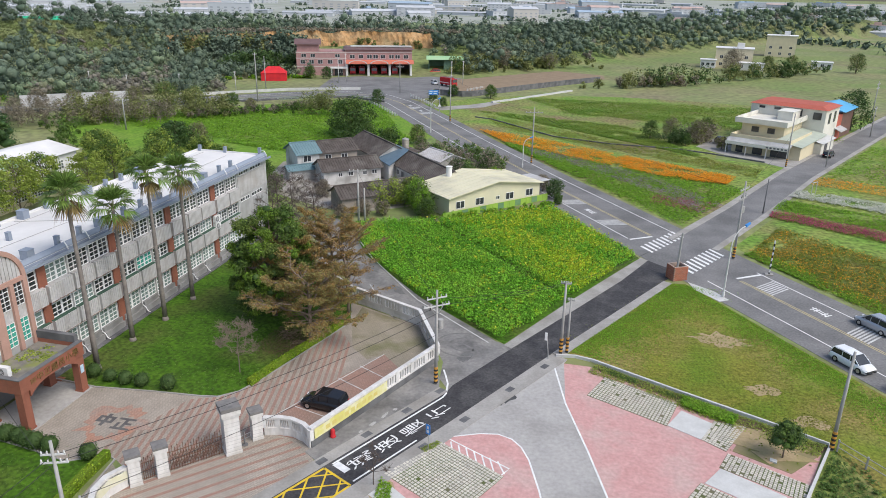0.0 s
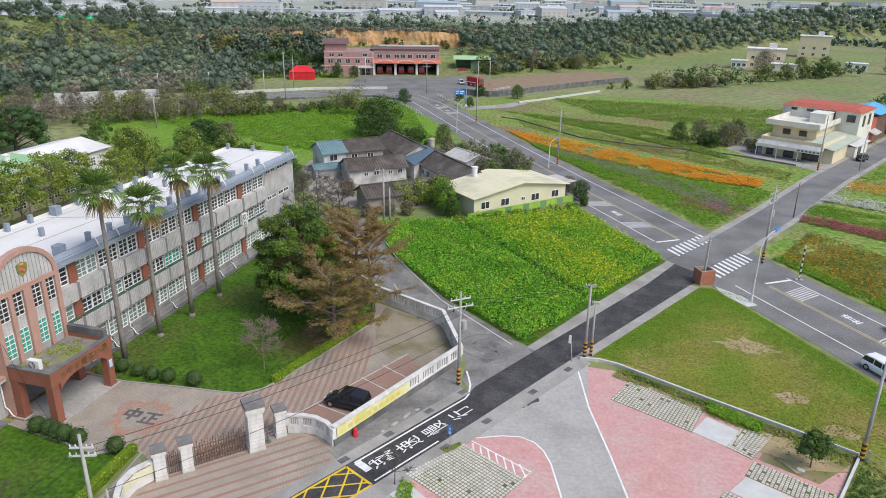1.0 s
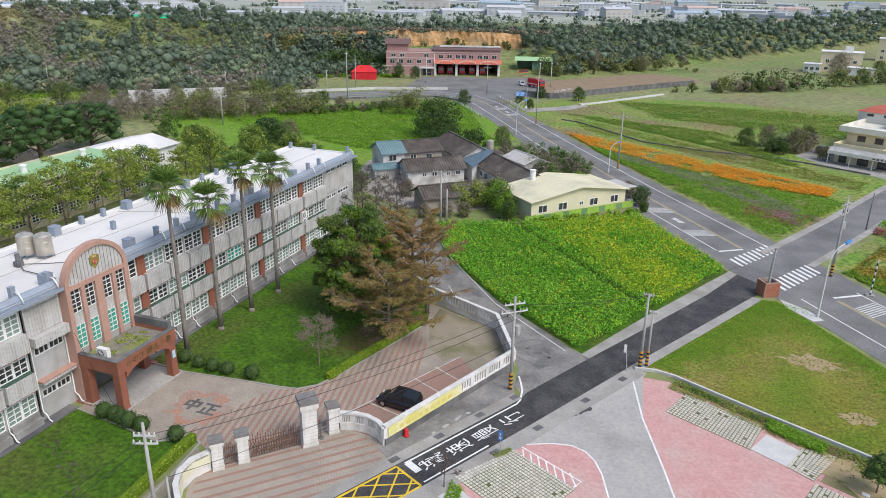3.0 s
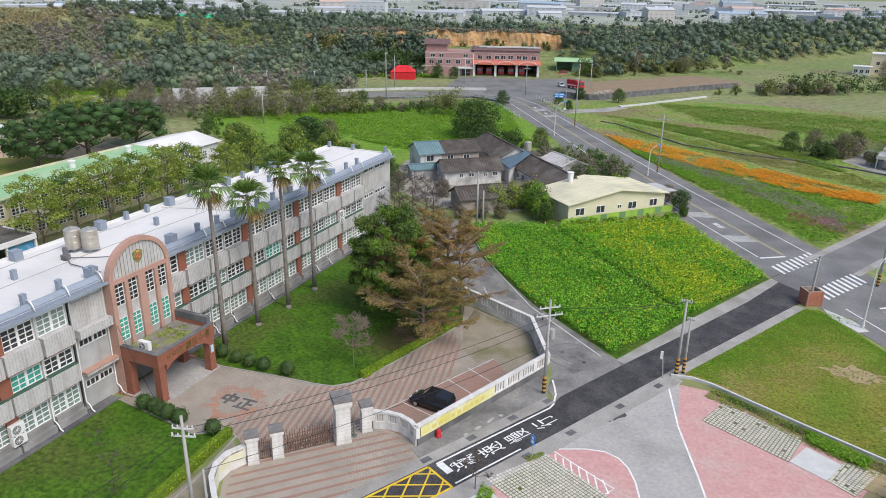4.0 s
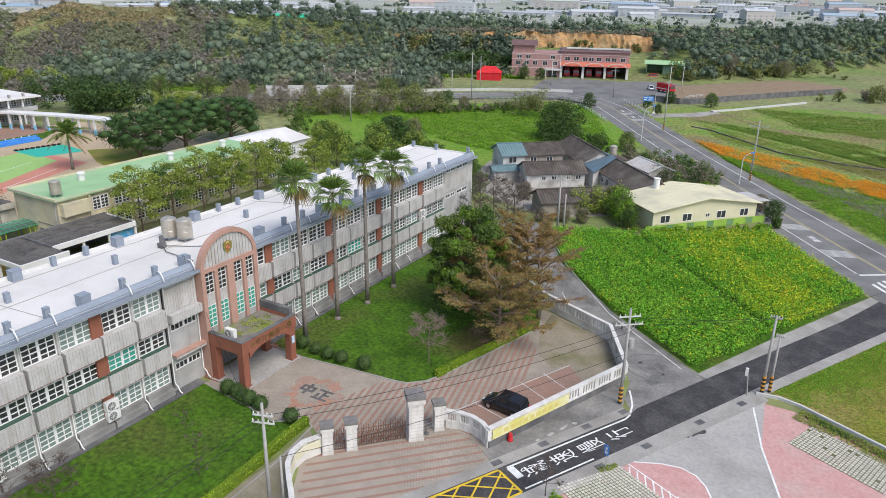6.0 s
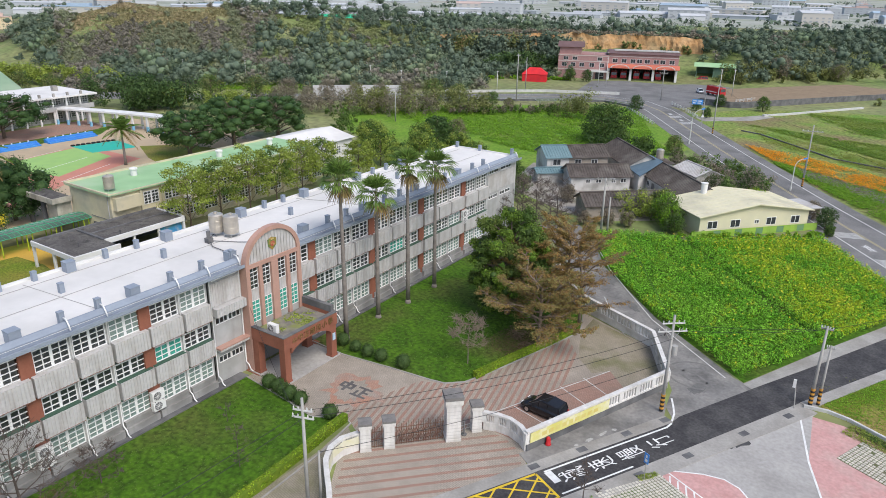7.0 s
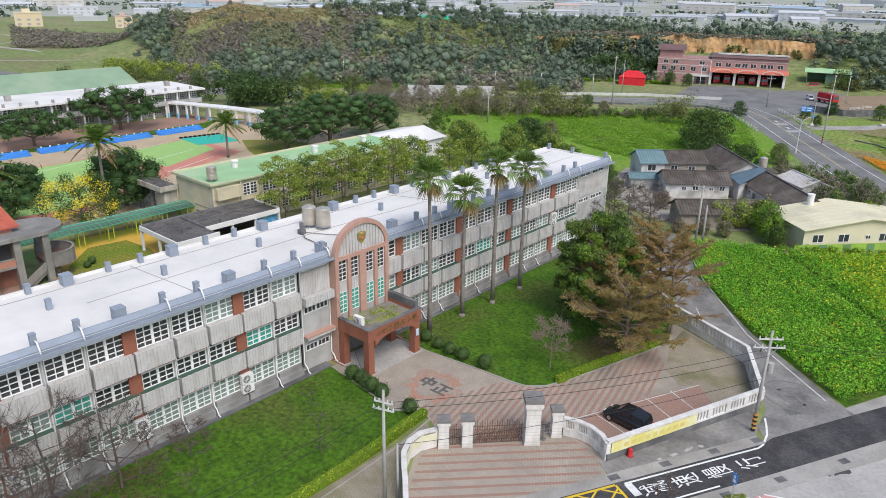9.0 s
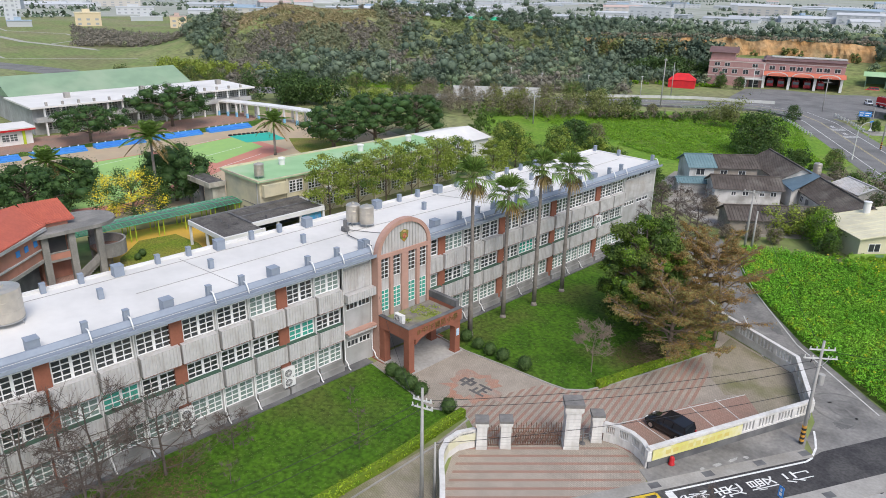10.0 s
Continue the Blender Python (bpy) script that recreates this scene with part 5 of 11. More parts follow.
for i, ch in enumerate(SIGN):
    m = Matrix.Translation((PX1 + 0.03, PY0 + 2.1 + i * 0.82, 4.22)) @ Euler((radians(90), 0, radians(90))).to_matrix().to_4x4()
    lettering("sign_letter", ch, 0.75, m, BRONZE, porch)
smallsign = Geo()
for k in range(3):
    for j in range(2):
        smallsign.box(PX1, PY0 + 1.1 + j * 0.28, 4.0 + k * 0.16, PX1 + 0.03, PY0 + 1.32 + j * 0.28, 4.1 + k * 0.16)
part("sign_bars", smallsign, BRONZE, porch)
part("notice", Geo().box(PX1 - 0.02, PY1 - 0.72, 2.0, PX1 + 0.03, PY1 - 0.35, 2.75), material("notice_blue", (0.35, 0.55, 0.72), (0.6, 0.65, 0.7), 4.0, 0.6), porch, "small pale blue notice")


def aircon(at, rz=0.0, label="white outdoor air-conditioner unit with a round fan grille"):
    ob = thing("air_conditioner", label, "air conditioner", "outdoor units", at=at, rz=rz)
    part("casing", Geo().box(-0.42, -0.58, 0.04, 0.0, 0.58, 0.9).box(-0.36, -0.5, 0, -0.28, 0.5, 0.05).box(-0.1, -0.5, 0, -0.03, 0.5, 0.05), WHITE, ob)
    part("grille", Geo().tube((0.0, -0.12, 0.47), (0.025, -0.12, 0.47), 0.36, n=18), DARKCONC, ob)
    fb = Geo()
    for i in range(5):
        a = math.pi * i / 5
        fb.tube((0.035, -0.12 - 0.34 * math.cos(a), 0.47 - 0.34 * math.sin(a)), (0.035, -0.12 + 0.34 * math.cos(a), 0.47 + 0.34 * math.sin(a)), 0.014, n=4)
    part("fan_guard", fb, WHITE, ob)
    return ob


ac0 = aircon((FRONT + 0.6, 30.0, 1.0))
for at, rz in (((FRONT + 0.6, 30.0, 1.95), 0), ((FRONT + 0.6, 20.4, 1.1), 0), ((FRONT + 0.6, 20.4, 2.05), 0), ((FRONT + 0.6, 11.2, 1.6), 0), ((FRONT + 0.6, 11.2, 2.55), 0), ((FRONT + 0.6, 78.8, 4.7), 0), ((FRONT + 0.6, 78.8, 5.65), 0), ((-46.3, 40.9, 4.45), -90)):
    copy_thing(ac0, pose(*at, 0, 0, rz))
for y, z in ((30.0, 1.0), (20.4, 1.1), (11.2, 1.6), (78.8, 4.7), (30.0, 1.93), (20.4, 2.03), (11.2, 2.53), (78.8, 5.63)):
    part("bracket", Geo().box(FRONT + 0.15, y - 0.4, z - 0.06, FRONT + 0.62, y - 0.34, z).box(FRONT + 0.15, y + 0.34, z - 0.06, FRONT + 0.62, y + 0.4, z), DARKCONC, school)


TANKSTEEL = material("weathered_tank_steel", (0.60, 0.55, 0.47), (0.50, 0.46, 0.40), 1.5, 0.38, metal=0.6)


def water_tank(at, r=0.75, h=1.75):
    ob = thing("water_tank", "upright stainless steel water tank on a frame on the roof", "water tank", "roof tanks", at=at)
    part("tank", Geo().lathe([(r * 0.96, 0.45), (r, 0.5), (r, 0.45 + h * 0.33), (r * 1.02, 0.47 + h * 0.33), (r, 0.49 + h * 0.33), (r, 0.45 + h * 0.66), (r * 1.02, 0.47 + h * 0.66), (r, 0.49 + h * 0.66), (r, 0.4 + h), (r * 0.8, 0.52 + h), (r * 0.25, 0.6 + h), (r * 0.25, 0.7 + h)], 0, 0, 24), TANKSTEEL, ob, smooth=False)
    for i in range(4):
        a = math.pi / 4 + i * math.pi / 2
        part("leg", Geo().tube((r * math.cos(a), r * math.sin(a), 0), (r * 0.9 * math.cos(a), r * 0.9 * math.sin(a), 0.5), 0.04, n=6), STEEL, ob)
    part("ring", Geo().lathe([(r * 0.8, 0.36), (r * 1.0, 0.36), (r * 1.0, 0.45), (r * 0.8, 0.45)], 0, 0, 20), STEEL, ob)
    return ob


tank0 = water_tank((-56.8, 44.0, ROOF_Z))
copy_thing(tank0, pose(-55.3, 44.6, ROOF_Z))
water_tank((-55.9, 10.9, ROOF_Z), 1.35, 2.4)
pump = thing("roof_pump", "small grey pump with pipes on the white roof", "pump", at=(-55.6, 42.0, ROOF_Z))
part("body", Geo().box(-0.3, -0.3, 0, 0.3, 0.3, 0.5).tube((0, 0, 0.5), (0, 0, 1.2), 0.2, n=10), DARKCONC, pump)
part("pipe", Geo().path([(0.2, 0, 0.2), (1.5, -0.8, 0.15), (5.4, -1.0, 0.12)], 0.05, n=6).path([(-0.2, 0, 0.2), (-1.2, 1.5, 0.15), (-1.2, 2.5, 0.6)], 0.05, n=6).path([(0, 0.3, 0.1), (2.2, 1.6, 0.08), (3.6, 2.6, 0.08)], 0.04, n=6), DARKCONC, pump)

rs = rnd(19)
spots = [(rs.uniform(PX0 + 0.5, PX1 - 0.8), rs.uniform(PY0 + 0.8, PY1 - 0.8)) for i in range(20)]
moss = [(x + rs.normal() * 0.25, y + rs.normal() * 0.25, 0) for x, y in spots for k in range(9)]
part("roof_moss", quad_mesh("roof_moss", leaf_quads(rs, [(x, y, 4.47) for x, y, z in moss], np.full(len(moss), 0.14), 5, 0.1, 0.2, 0.2, 2.0), LEAFAIRY), None, porch, "yellow-green moss and weeds", kind="stuff")

# thin conduits lying on the roof
ROOFLINE = material("grey_conduit", (0.36, 0.35, 0.33), None, rough=0.8)
for pts in ([(-58.9, -15, ROOF_Z + 0.03), (-58.9, 30, ROOF_Z + 0.03), (-58.7, 93, ROOF_Z + 0.03)], [(-54.6, 20, ROOF_Z + 0.03), (-55.0, 45, ROOF_Z + 0.03), (-53.9, 66, ROOF_Z + 0.03), (-54.4, 92, ROOF_Z + 0.03)],
            [(-59.6, 58, ROOF_Z + 0.03), (-55.8, 59.5, ROOF_Z + 0.03), (-50.2, 61, ROOF_Z + 0.03)], [(-59.6, 26, ROOF_Z + 0.03), (-50.2, 27, ROOF_Z + 0.03)]):
    part("conduit", Geo().path(pts, 0.025, n=5), ROOFLINE, school)

# ---- school yard: lawns, paving, gate, wall ----
ground_piece("lawn", Geo().prism([(-48.1, 47.9), (-43.6, 47.6), (-38, 48.3), (-33.6, 48.7), (-32, 49.0), (-30.6, 50.3), (-29.4, 53.4), (-27.8, 59), (-25.8, 66.5), (-27.6, 71.2), (-30.8, 73.6), (-38, 83), (-44, 93), (-47, 98), (-60, 98), (-60, 94.3), (-48.1, 94.3)], -0.2, 0.06), LAWN, "green school lawn under trees", "lawn")
ground_piece("lawn", Geo().prism([(-48.1, 39.0), (-44.9, 38.6), (-41.5, 38.2), (-38.4, 37.7), (-36.0, 39.2), (-35.4, 34.5), (-35.2, 24), (-34.5, 0), (-34.5, -16), (-48.1, -16)], -0.2, 0.06), LAWN, "green school lawn before the classrooms", "lawn")
ground_piece("paving", Geo().prism([(-48.1, 39.0), (-44.9, 38.6), (-41.5, 38.2), (-38.4, 37.7), (-36.0, 39.2), (-34.9, 38.9), (-32.8, 37.7), (-30.4, 38.4), (-26.8, 42.4), (-25.8, 44.6), (-20.9, 44.3), (-14.4, 60.5), (-18.2, 67.6), (-27.4, 71.3), (-25.8, 66.5), (-27.8, 59), (-29.4, 53.4), (-30.6, 50.3), (-32, 49.0), (-33.6, 48.7), (-38, 48.3), (-43.6, 47.6), (-48.1, 47.9)], -0.2, 0.02), PAVING, "worn greyish school forecourt paving", "paving")
ground_piece("paving", Geo().prism([(-32.8, 37.7), (-30.4, 38.4), (-26.8, 42.4), (-25.8, 44.6), (-23.4, 45.35), (-21.0, 44.25), street(-37.5, 28.4), street(-36.5, 27.0), street(-36.5, 10), (-28.4, 28.0), (-30.8, 31.6), (-32.6, 34.5)], -0.2, 0.016), PAVING, "red-striped paving apron outside the school gate", "paving")


def clip_poly(poly, p, n):
    """The part of poly on the side of p that n points to."""
    out = []
    p, n = Vector(p), Vector(n)
    for a, b in zip(poly, poly[1:] + poly[:1]):
        a, b = Vector(a), Vector(b)
        da, db = (a - p).dot(n), (b - p).dot(n)
        if da >= 0:
            out.append(a)
        if da * db < 0:
            out.append(a.lerp(b, da / (da - db)))
    return [tuple(q) for q in out]


def stripes(poly, origin, direction, pitch, width, z):
    d = Vector(direction).normalized()
    n = Vector((d.y, -d.x))
    ks = [(Vector(q) - Vector(origin)).dot(n) for q in poly]
    g = Geo()
    for i in range(math.floor(min(ks) / pitch), math.ceil(max(ks) / pitch) + 1):
        a = Vector(origin) + n * (i * pitch)
        q = clip_poly(poly, a, n)
        if len(q) > 2:
            q = clip_poly(q, a + n * width, -n)
        if len(q) > 2:
            w = sum(q[k - 1][0] * q[k][1] - q[k][0] * q[k - 1][1] for k in range(len(q)))
            if abs(w) > 1e-3:
                g.face(*[(x, y, z) for x, y in (q if w > 0 else q[::-1])])
    return g


drive = [(-37.2, 39.3), (-34.9, 38.9), (-32.8, 37.9), (-30.4, 38.6), (-26.9, 42.6), (-26.2, 45.0), (-25.0, 49.2), (-22.7, 55.0), (-23.6, 61.0), (-26.3, 64.5), (-27.8, 59), (-29.4, 53.4), (-30.6, 50.3), (-32, 49.0), (-34.2, 48.0)]
ground_piece("paving_stripes", stripes(drive, (-32.7, 41.6), (-1.27, 5.82), 0.62, 0.3, 0.026), REDPAVE, "dull red paving stripes across the drive", "paving")
apron = [(-32.6, 35.5), (-31.4, 37.8), (-30.3, 38.2), (-26.7, 42.2), (-25.3, 44.2), (-23.4, 44.9), (-21.4, 43.9), street(-37.5, 28.0), street(-36.6, 26.6), street(-36.6, 14), (-29.4, 30.0)]
ground_piece("paving_stripes", stripes(apron, (-28.15, 34.8), (7.0, 7.3), 0.98, 0.3, 0.022), REDPAVE, "red stripes in the gate apron paving", "paving")
ground_piece("paving", Geo().prism([(-26.3, 45.2), (-21.3, 44.9), (-16.8, 57.2), (-20.0, 60.4), (-22.7, 55.0), (-25.0, 49.2)], -0.2, 0.031), REDPAVE, "reddish paved parking bays", "paving")
ground_piece("paving", Geo().prism([(-16.8, 57.2), (-14.7, 60.6), (-18.3, 67.3), (-25.9, 70.4), (-25.7, 66.3), (-23.6, 61.0), (-21.3, 59.0), (-20.0, 60.4)], -0.2, 0.027), MOSSPAVE, "mossy brown paving in the yard's corner", "paving")
bay = Geo()
for a, b in (((-24.75, 49.4), (-20.1, 48.2)), ((-22.8, 54.9), (-18.4, 52.8)), ((-21.6, 57.6), (-17.3, 55.4)), ((-23.7, 52.1), (-19.2, 50.4)), ((-26.3, 46.4), (-20.0, 60.4))):
    bay.ribbon([a, b], -0.05, 0.05, 0.036)
ground_piece("road_marking", bay, OLDLINE, "faint white parking bay lines", "road marking")
edge = Geo()
for pts in ([(-48.1, 47.9), (-43.6, 47.6), (-38, 48.3), (-33.6, 48.7), (-32, 49.0), (-30.6, 50.3), (-29.4, 53.4), (-27.8, 59), (-25.8, 66.5), (-27.4, 71.0)], [(-48.1, 39.0), (-44.9, 38.6), (-41.5, 38.2), (-38.4, 37.7), (-36.0, 39.2), (-35.0, 38.9), (-34.3, 34.5), (-34.0, 24)]):
    edge.slab(pts, -0.07, 0.07, -0.1, 0.11)
ground_piece("kerb", edge, CONCRETE, "thin concrete lawn edging", "kerb")
ground_piece("path", Geo().prism([(-35.1, 38.6), (-33.2, 37.2), (-32.8, 35.2), (-32.7, 33.8), (-32.0, 32.4), (-29.5, 30.0), (-27.6, 28.0), (-26, 20), (-28, 0), (-34.5, 0), (-34.9, 24), (-34.6, 34.5)], -0.2, 0.025), MOSSPAVE, "narrow paved path beside the hedge", "path")
# dark characters laid in the paving within an uneven red ring
RINGRED = material("orange_red_paving", (0.43, 0.235, 0.165), (0.38, 0.255, 0.20), 0.7, 0.9, 0.01, (0.345, 0.30, 0.26), 0.6, fine=(6.0, 0.2))
brick_joints(RINGRED, 0.32, 0.16)
rs = rnd(3)
for rad, jag, z, mt, lab in ((2.75, 0.16, 0.0305, RINGRED, "uneven ring of red paving round two dark characters"), (1.75, 0.12, 0.0345, PAVING, "grey paving within the red ring")):
    loop = []
    for i in range(30):
        a = 2 * math.pi * i / 30
        r = rad * (1 + jag * rs.normal()) * (0.92 if i % 2 else 1.05)
        loop.append((-38.3 + r * math.cos(a), 43.15 + r * math.sin(a)))
    ground_piece("paving", Geo().prism(loop, -0.1, z), mt, lab, "paving")
DARKPAVE = material("dark_paving", (0.085, 0.08, 0.08), (0.125, 0.12, 0.115), 0.8, 0.9)
CHARS = {"zhong": [(-0.85, -0.45, 0.85, -0.15), (-0.85, 0.25, 0.85, 0.55), (-0.85, -0.15, -0.5, 0.25), (0.5, -0.15, 0.85, 0.25), (-0.18, -1.0, 0.18, -0.45), (-0.18, -0.15, 0.18, 0.25), (-0.18, 0.55, 0.18, 0.95)],
         "zheng": [(-0.85, 0.6, 0.85, 0.9), (-0.95, -0.9, 0.95, -0.6), (-0.1, -0.6, 0.22, 0.6), (0.22, -0.1, 0.75, 0.18), (-0.7, -0.6, -0.4, 0.15)]}
for key, x, y in (("zhong", -39.25, 43.4), ("zheng", -37.4, 43.2)):
    g = Geo()
    for a, b, c, d in CHARS[key]:
        g.box(a * 0.9, b * 0.9, 0.0, c * 0.9, d * 0.9, 0.005)
    ob = part("paving_character", g, DARKPAVE)
    ob.matrix_basis = pose(x, y, 0.035, 0, 0, 2)
    tagged(ob, "large dark character laid in the paving", "lettering", "paving characters")

ground_piece("road_marking", Geo().ribbon([(-22.8, 36.8), (-21.3, 40.1), (-19.8, 42.9)], -0.06, 0.06, 0.034), material("worn_yellow_line", (0.55, 0.42, 0.12), (0.45, 0.38, 0.2), 2.0, 0.9), "thin worn yellow line across the gate apron", "road marking")

# gate
GATEX = [(-31.7, 36.9, 0.42, 2.7), (-30.4, 38.35, 0.42, 2.7), (-26.8, 42.3, 0.6, 4.3), (-25.75, 44.4, 0.42, 2.7)]


def gate_post(x, y, w, h, label):
    ob = thing("gate_post", label, "gate post", "school gate posts", at=(x, y, 0), rz=44)
    part("shaft", Geo().box(-w, -w, 0, w, w, h * 0.8).box(-w * 1.08, -w * 1.08, 0, w * 1.08, w * 1.08, 0.25), GATEWHITE, ob)
    part("capital", Geo().box(-w * 1.15, -w * 1.15, h * 0.8, w * 1.15, w * 1.15, h * 0.84).box(-w * 1.25, -w * 1.25, h * 0.84, w * 1.25, w * 1.25, h * 0.93), GATEWHITE, ob)
    part("cap", Geo().prism([(-w * 1.3, -w * 1.3), (w * 1.3, -w * 1.3), (w * 1.3, w * 1.3), (-w * 1.3, w * 1.3)], h * 0.93, h), CAPGREY, ob, "weathered dark grey cap")
    g = Geo()
    n = int(h * 0.8 / 0.32)
    for i in range(1, n):
        g.box(-w - 0.006, -w - 0.006, i * 0.32, w + 0.006, w + 0.006, i * 0.32 + 0.02)
    part("tile_joint", g, WALLGREY, ob)
    return ob


GATEWHITE = material("white_tiles", (0.70, 0.69, 0.66), (0.62, 0.60, 0.58), 1.2, 0.6, c3=(0.50, 0.48, 0.44), scale3=0.5, fine=(6.0, 0.08))
streaks(GATEWHITE, (0.44, 0.42, 0.38), 3.0, 0.5)
CAPGREY = material("weathered_cap", (0.22, 0.21, 0.20), (0.14, 0.135, 0.13), 1.5, 0.95, 0.02)
for x, y, w, h in GATEX:
    gp = gate_post(x, y, w, h, "tall white tiled main gate pillar with a dark cap" if w > 0.5 else "white tiled gate post with a dark cap")
    if w > 0.5:
        tb = Geo()
        for i in range(7):
            tb.box(w, -0.14, 0.7 + i * 0.36, w + 0.02, 0.14, 0.96 + i * 0.36)
        part("sign_bars", tb, DARKCONC, gp, "column of dark unreadable lettering")
    elif y > 44:
        part("plaque", Geo().box(w, -0.16, 0.9, w + 0.02, 0.16, 2.0), BLUE, gp, "blue and white plaque")
    elif y < 37.5:
        part("plaque", Geo().box(w, -0.1, 1.5, w + 0.02, 0.1, 1.85), REDPAINT, gp, "small red lettered plaque")


def grille(name, a, b, h, label, bars, wavy):
    root = thing(name, label, "gate")
    a, b = Vector((*a, 0)), Vector((*b, 0))
    d = (b - a)
    L = d.length
    d.normalize()
    rail = Geo()
    for z in (0.15, h * 0.45, h * 0.8):
        rail.tube(a + Vector((0, 0, z)), b + Vector((0, 0, z)), 0.035, n=6)
    part("rail", rail, RUST, root)
    for i in range(bars):
        p = a + d * (L * (i + 0.5) / bars)
        top = h * (0.92 + (0.1 if i % 2 else 0.0))
        g = Geo().tube(p + Vector((0, 0, 0.05)), p + Vector((0, 0, top)), 0.028, 0.022, 5).tube(p + Vector((0, 0, top)), p + Vector((0, 0, top + 0.14)), 0.045, 0.0, 5)
        if wavy and i < bars - 2:
            q = a + d * (L * (i + 2.5) / bars)
            g.tube(p + Vector((0.02, 0, 0.3)), q + Vector((0.02, 0, h * 0.75)), 0.02, n=4)
            g.tube(q + Vector((-0.02, 0, 0.3)), p + Vector((-0.02, 0, h * 0.75)), 0.02, n=4)
        part("bar", g, RUST, root)
    return root


grille("folding_gate", (-30.05, 38.75), (-27.3, 41.75), 2.1, "rusty brown folding lattice gate on the drive", 20, True)
grille("side_gate", (-31.35, 37.3), (-30.75, 37.95), 1.9, "pale brown barred wicket gate", 6, False)
bolr = thing("bollard", "short steel post and rails beside the main gate pillar", "bollard")
part("post", Geo().tube((-26.2, 43.2, 0), (-26.2, 43.2, 1.3), 0.06, n=8).tube((-26.2, 43.2, 0), (-26.2, 43.2, 0.08), 0.25, n=12), DARKCONC, bolr)
part("rail", Geo().tube((-26.6, 42.8, 0.5), (-25.9, 44.0, 0.5), 0.03, n=6).tube((-26.6, 42.8, 0.85), (-25.9, 44.0, 0.85), 0.03, n=6), STEEL, bolr)


def wall_run(pts, h, label, banner=None, base_dark=True):
    """A white balustrade wall: plinth, pierced middle with balusters, coping and posts."""
    root = thing("boundary_wall", label, "wall")
    for k, (a, b) in enumerate(zip(pts[:-1], pts[1:])):
        a, b = Vector((*a, 0)), Vector((*b, 0))
        L = (b - a).length
        rz = math.degrees(math.atan2(b.y - a.y, b.x - a.x))
        seg = part("wall_section", Geo().box(0, -0.13, 0, L, 0.13, h * 0.36), DARKCONC if base_dark else GATEWHITE, root, "stained plinth")
        seg.matrix_basis = pose(a.x, a.y, 0, 0, 0, rz)
        part("coping", Geo().box(-0.05, -0.2, h * 0.9, L + 0.05, 0.2, h + 0.004 * (k % 2)), GATEWHITE, seg)
        part("rail", Geo().box(0, -0.15, h * 0.36, L, 0.15, h * 0.44), GATEWHITE, seg)
        n = max(1, round(L / 2.2))
        for i in range(n + (1 if k == len(pts) - 2 else 0)):
            x = L * i / n
            part("post", Geo().box(x - 0.2, -0.17, h * 0.44, x + 0.2, 0.17, h * 0.9), GATEWHITE, seg)
        g = Geo()
        for i in range(n):
            m = 5
            for j in range(m):
                x = L * i / n + 0.2 + (L / n - 0.4) * (j + 0.5) / m
                q = (L / n - 0.4) / m * 0.32
                g.box(x - q, -0.07, h * 0.44, x + q, 0.07, h * 0.9).box(x - q * 0.7, -0.1, h * 0.55, x + q * 0.7, 0.1, h * 0.79)
        part("baluster", g, GATEWHITE, seg, kind="stuff")
    return root


WALLP = [(-20.9, 44.2), (-14.5, 60.6), (-18.3, 67.8), (-23.0, 69.9), (-27.6, 71.9), (-31.5, 75.0), (-36.0, 82.0)]
wall_run(WALLP[:2], 1.95, "white balustrade wall with a yellow banner along the street")
wall_run(WALLP[1:], 1.9, "white concrete balustrade wall along the lane", base_dark=False)
curve1 = [(-25.3, 44.9), (-24.2, 45.25), (-23.0, 45.3), (-21.8, 44.9), (-20.9, 44.2)]
wall_run(curve1, 1.75, "curved white balustrade wall beside the gate", base_dark=False)
curve2 = [(-32.1, 36.5), (-32.7, 35.2), (-32.6, 33.8), (-31.9, 32.5), (-30.8, 31.4), (-29.5, 30.2), (-27.5, 28.2)]


wall_run(curve2, 1.75, "curved white balustrade wall beside the gate, stained", base_dark=False)
ban = thing("banner", "long pale yellow printed banner hung on the white wall", "banner")
wd = (Vector((-14.5, 60.6)) - Vector((-20.9, 44.2)))
wl = wd.length
wd.normalize()
wn_ = Vector((wd.y, -wd.x))
BANNER = material("yellow_banner", (0.62, 0.58, 0.16), (0.66, 0.62, 0.28), 1.2, 0.7, c3=(0.72, 0.70, 0.52), scale3=0.6)


def along_wall(s, off, z):
    p = Vector((-20.9, 44.2)) + wd * s + wn_ * off
    return (p.x, p.y, z)


bg = Geo()
cloth_v = []
for i in range(13):
    s0, o0 = 0.25 + 9.2 * i / 12, 0.22 + 0.015 * (i % 3)
    cloth_v += [along_wall(s0, o0, 0.78), along_wall(s0, o0 - 0.01, 1.72), along_wall(s0, o0 - 0.022, 1.72), along_wall(s0, o0 - 0.012, 0.78)]
bg.solid(cloth_v, [(0, 1, 2, 3), (51, 50, 49, 48)] + [(i * 4 + k, i * 4 + 4 + k, i * 4 + 4 + (k + 1) % 4, i * 4 + (k + 1) % 4) for i in range(12) for k in range(4)])
part("cloth", bg, BANNER, ban)
ban2 = thing("banner", "pale yellow printed banner hung on the curved wall", "banner")
part("cloth", Geo().slab(curve2[:4], -0.215, -0.2, 0.7, 1.45), material("faded_banner", (0.62, 0.60, 0.40), (0.66, 0.64, 0.52), 1.2, 0.7), ban2)
PRINT = material("orange_print", (0.62, 0.48, 0.12), (0.6, 0.55, 0.2), 2.0, 0.7)
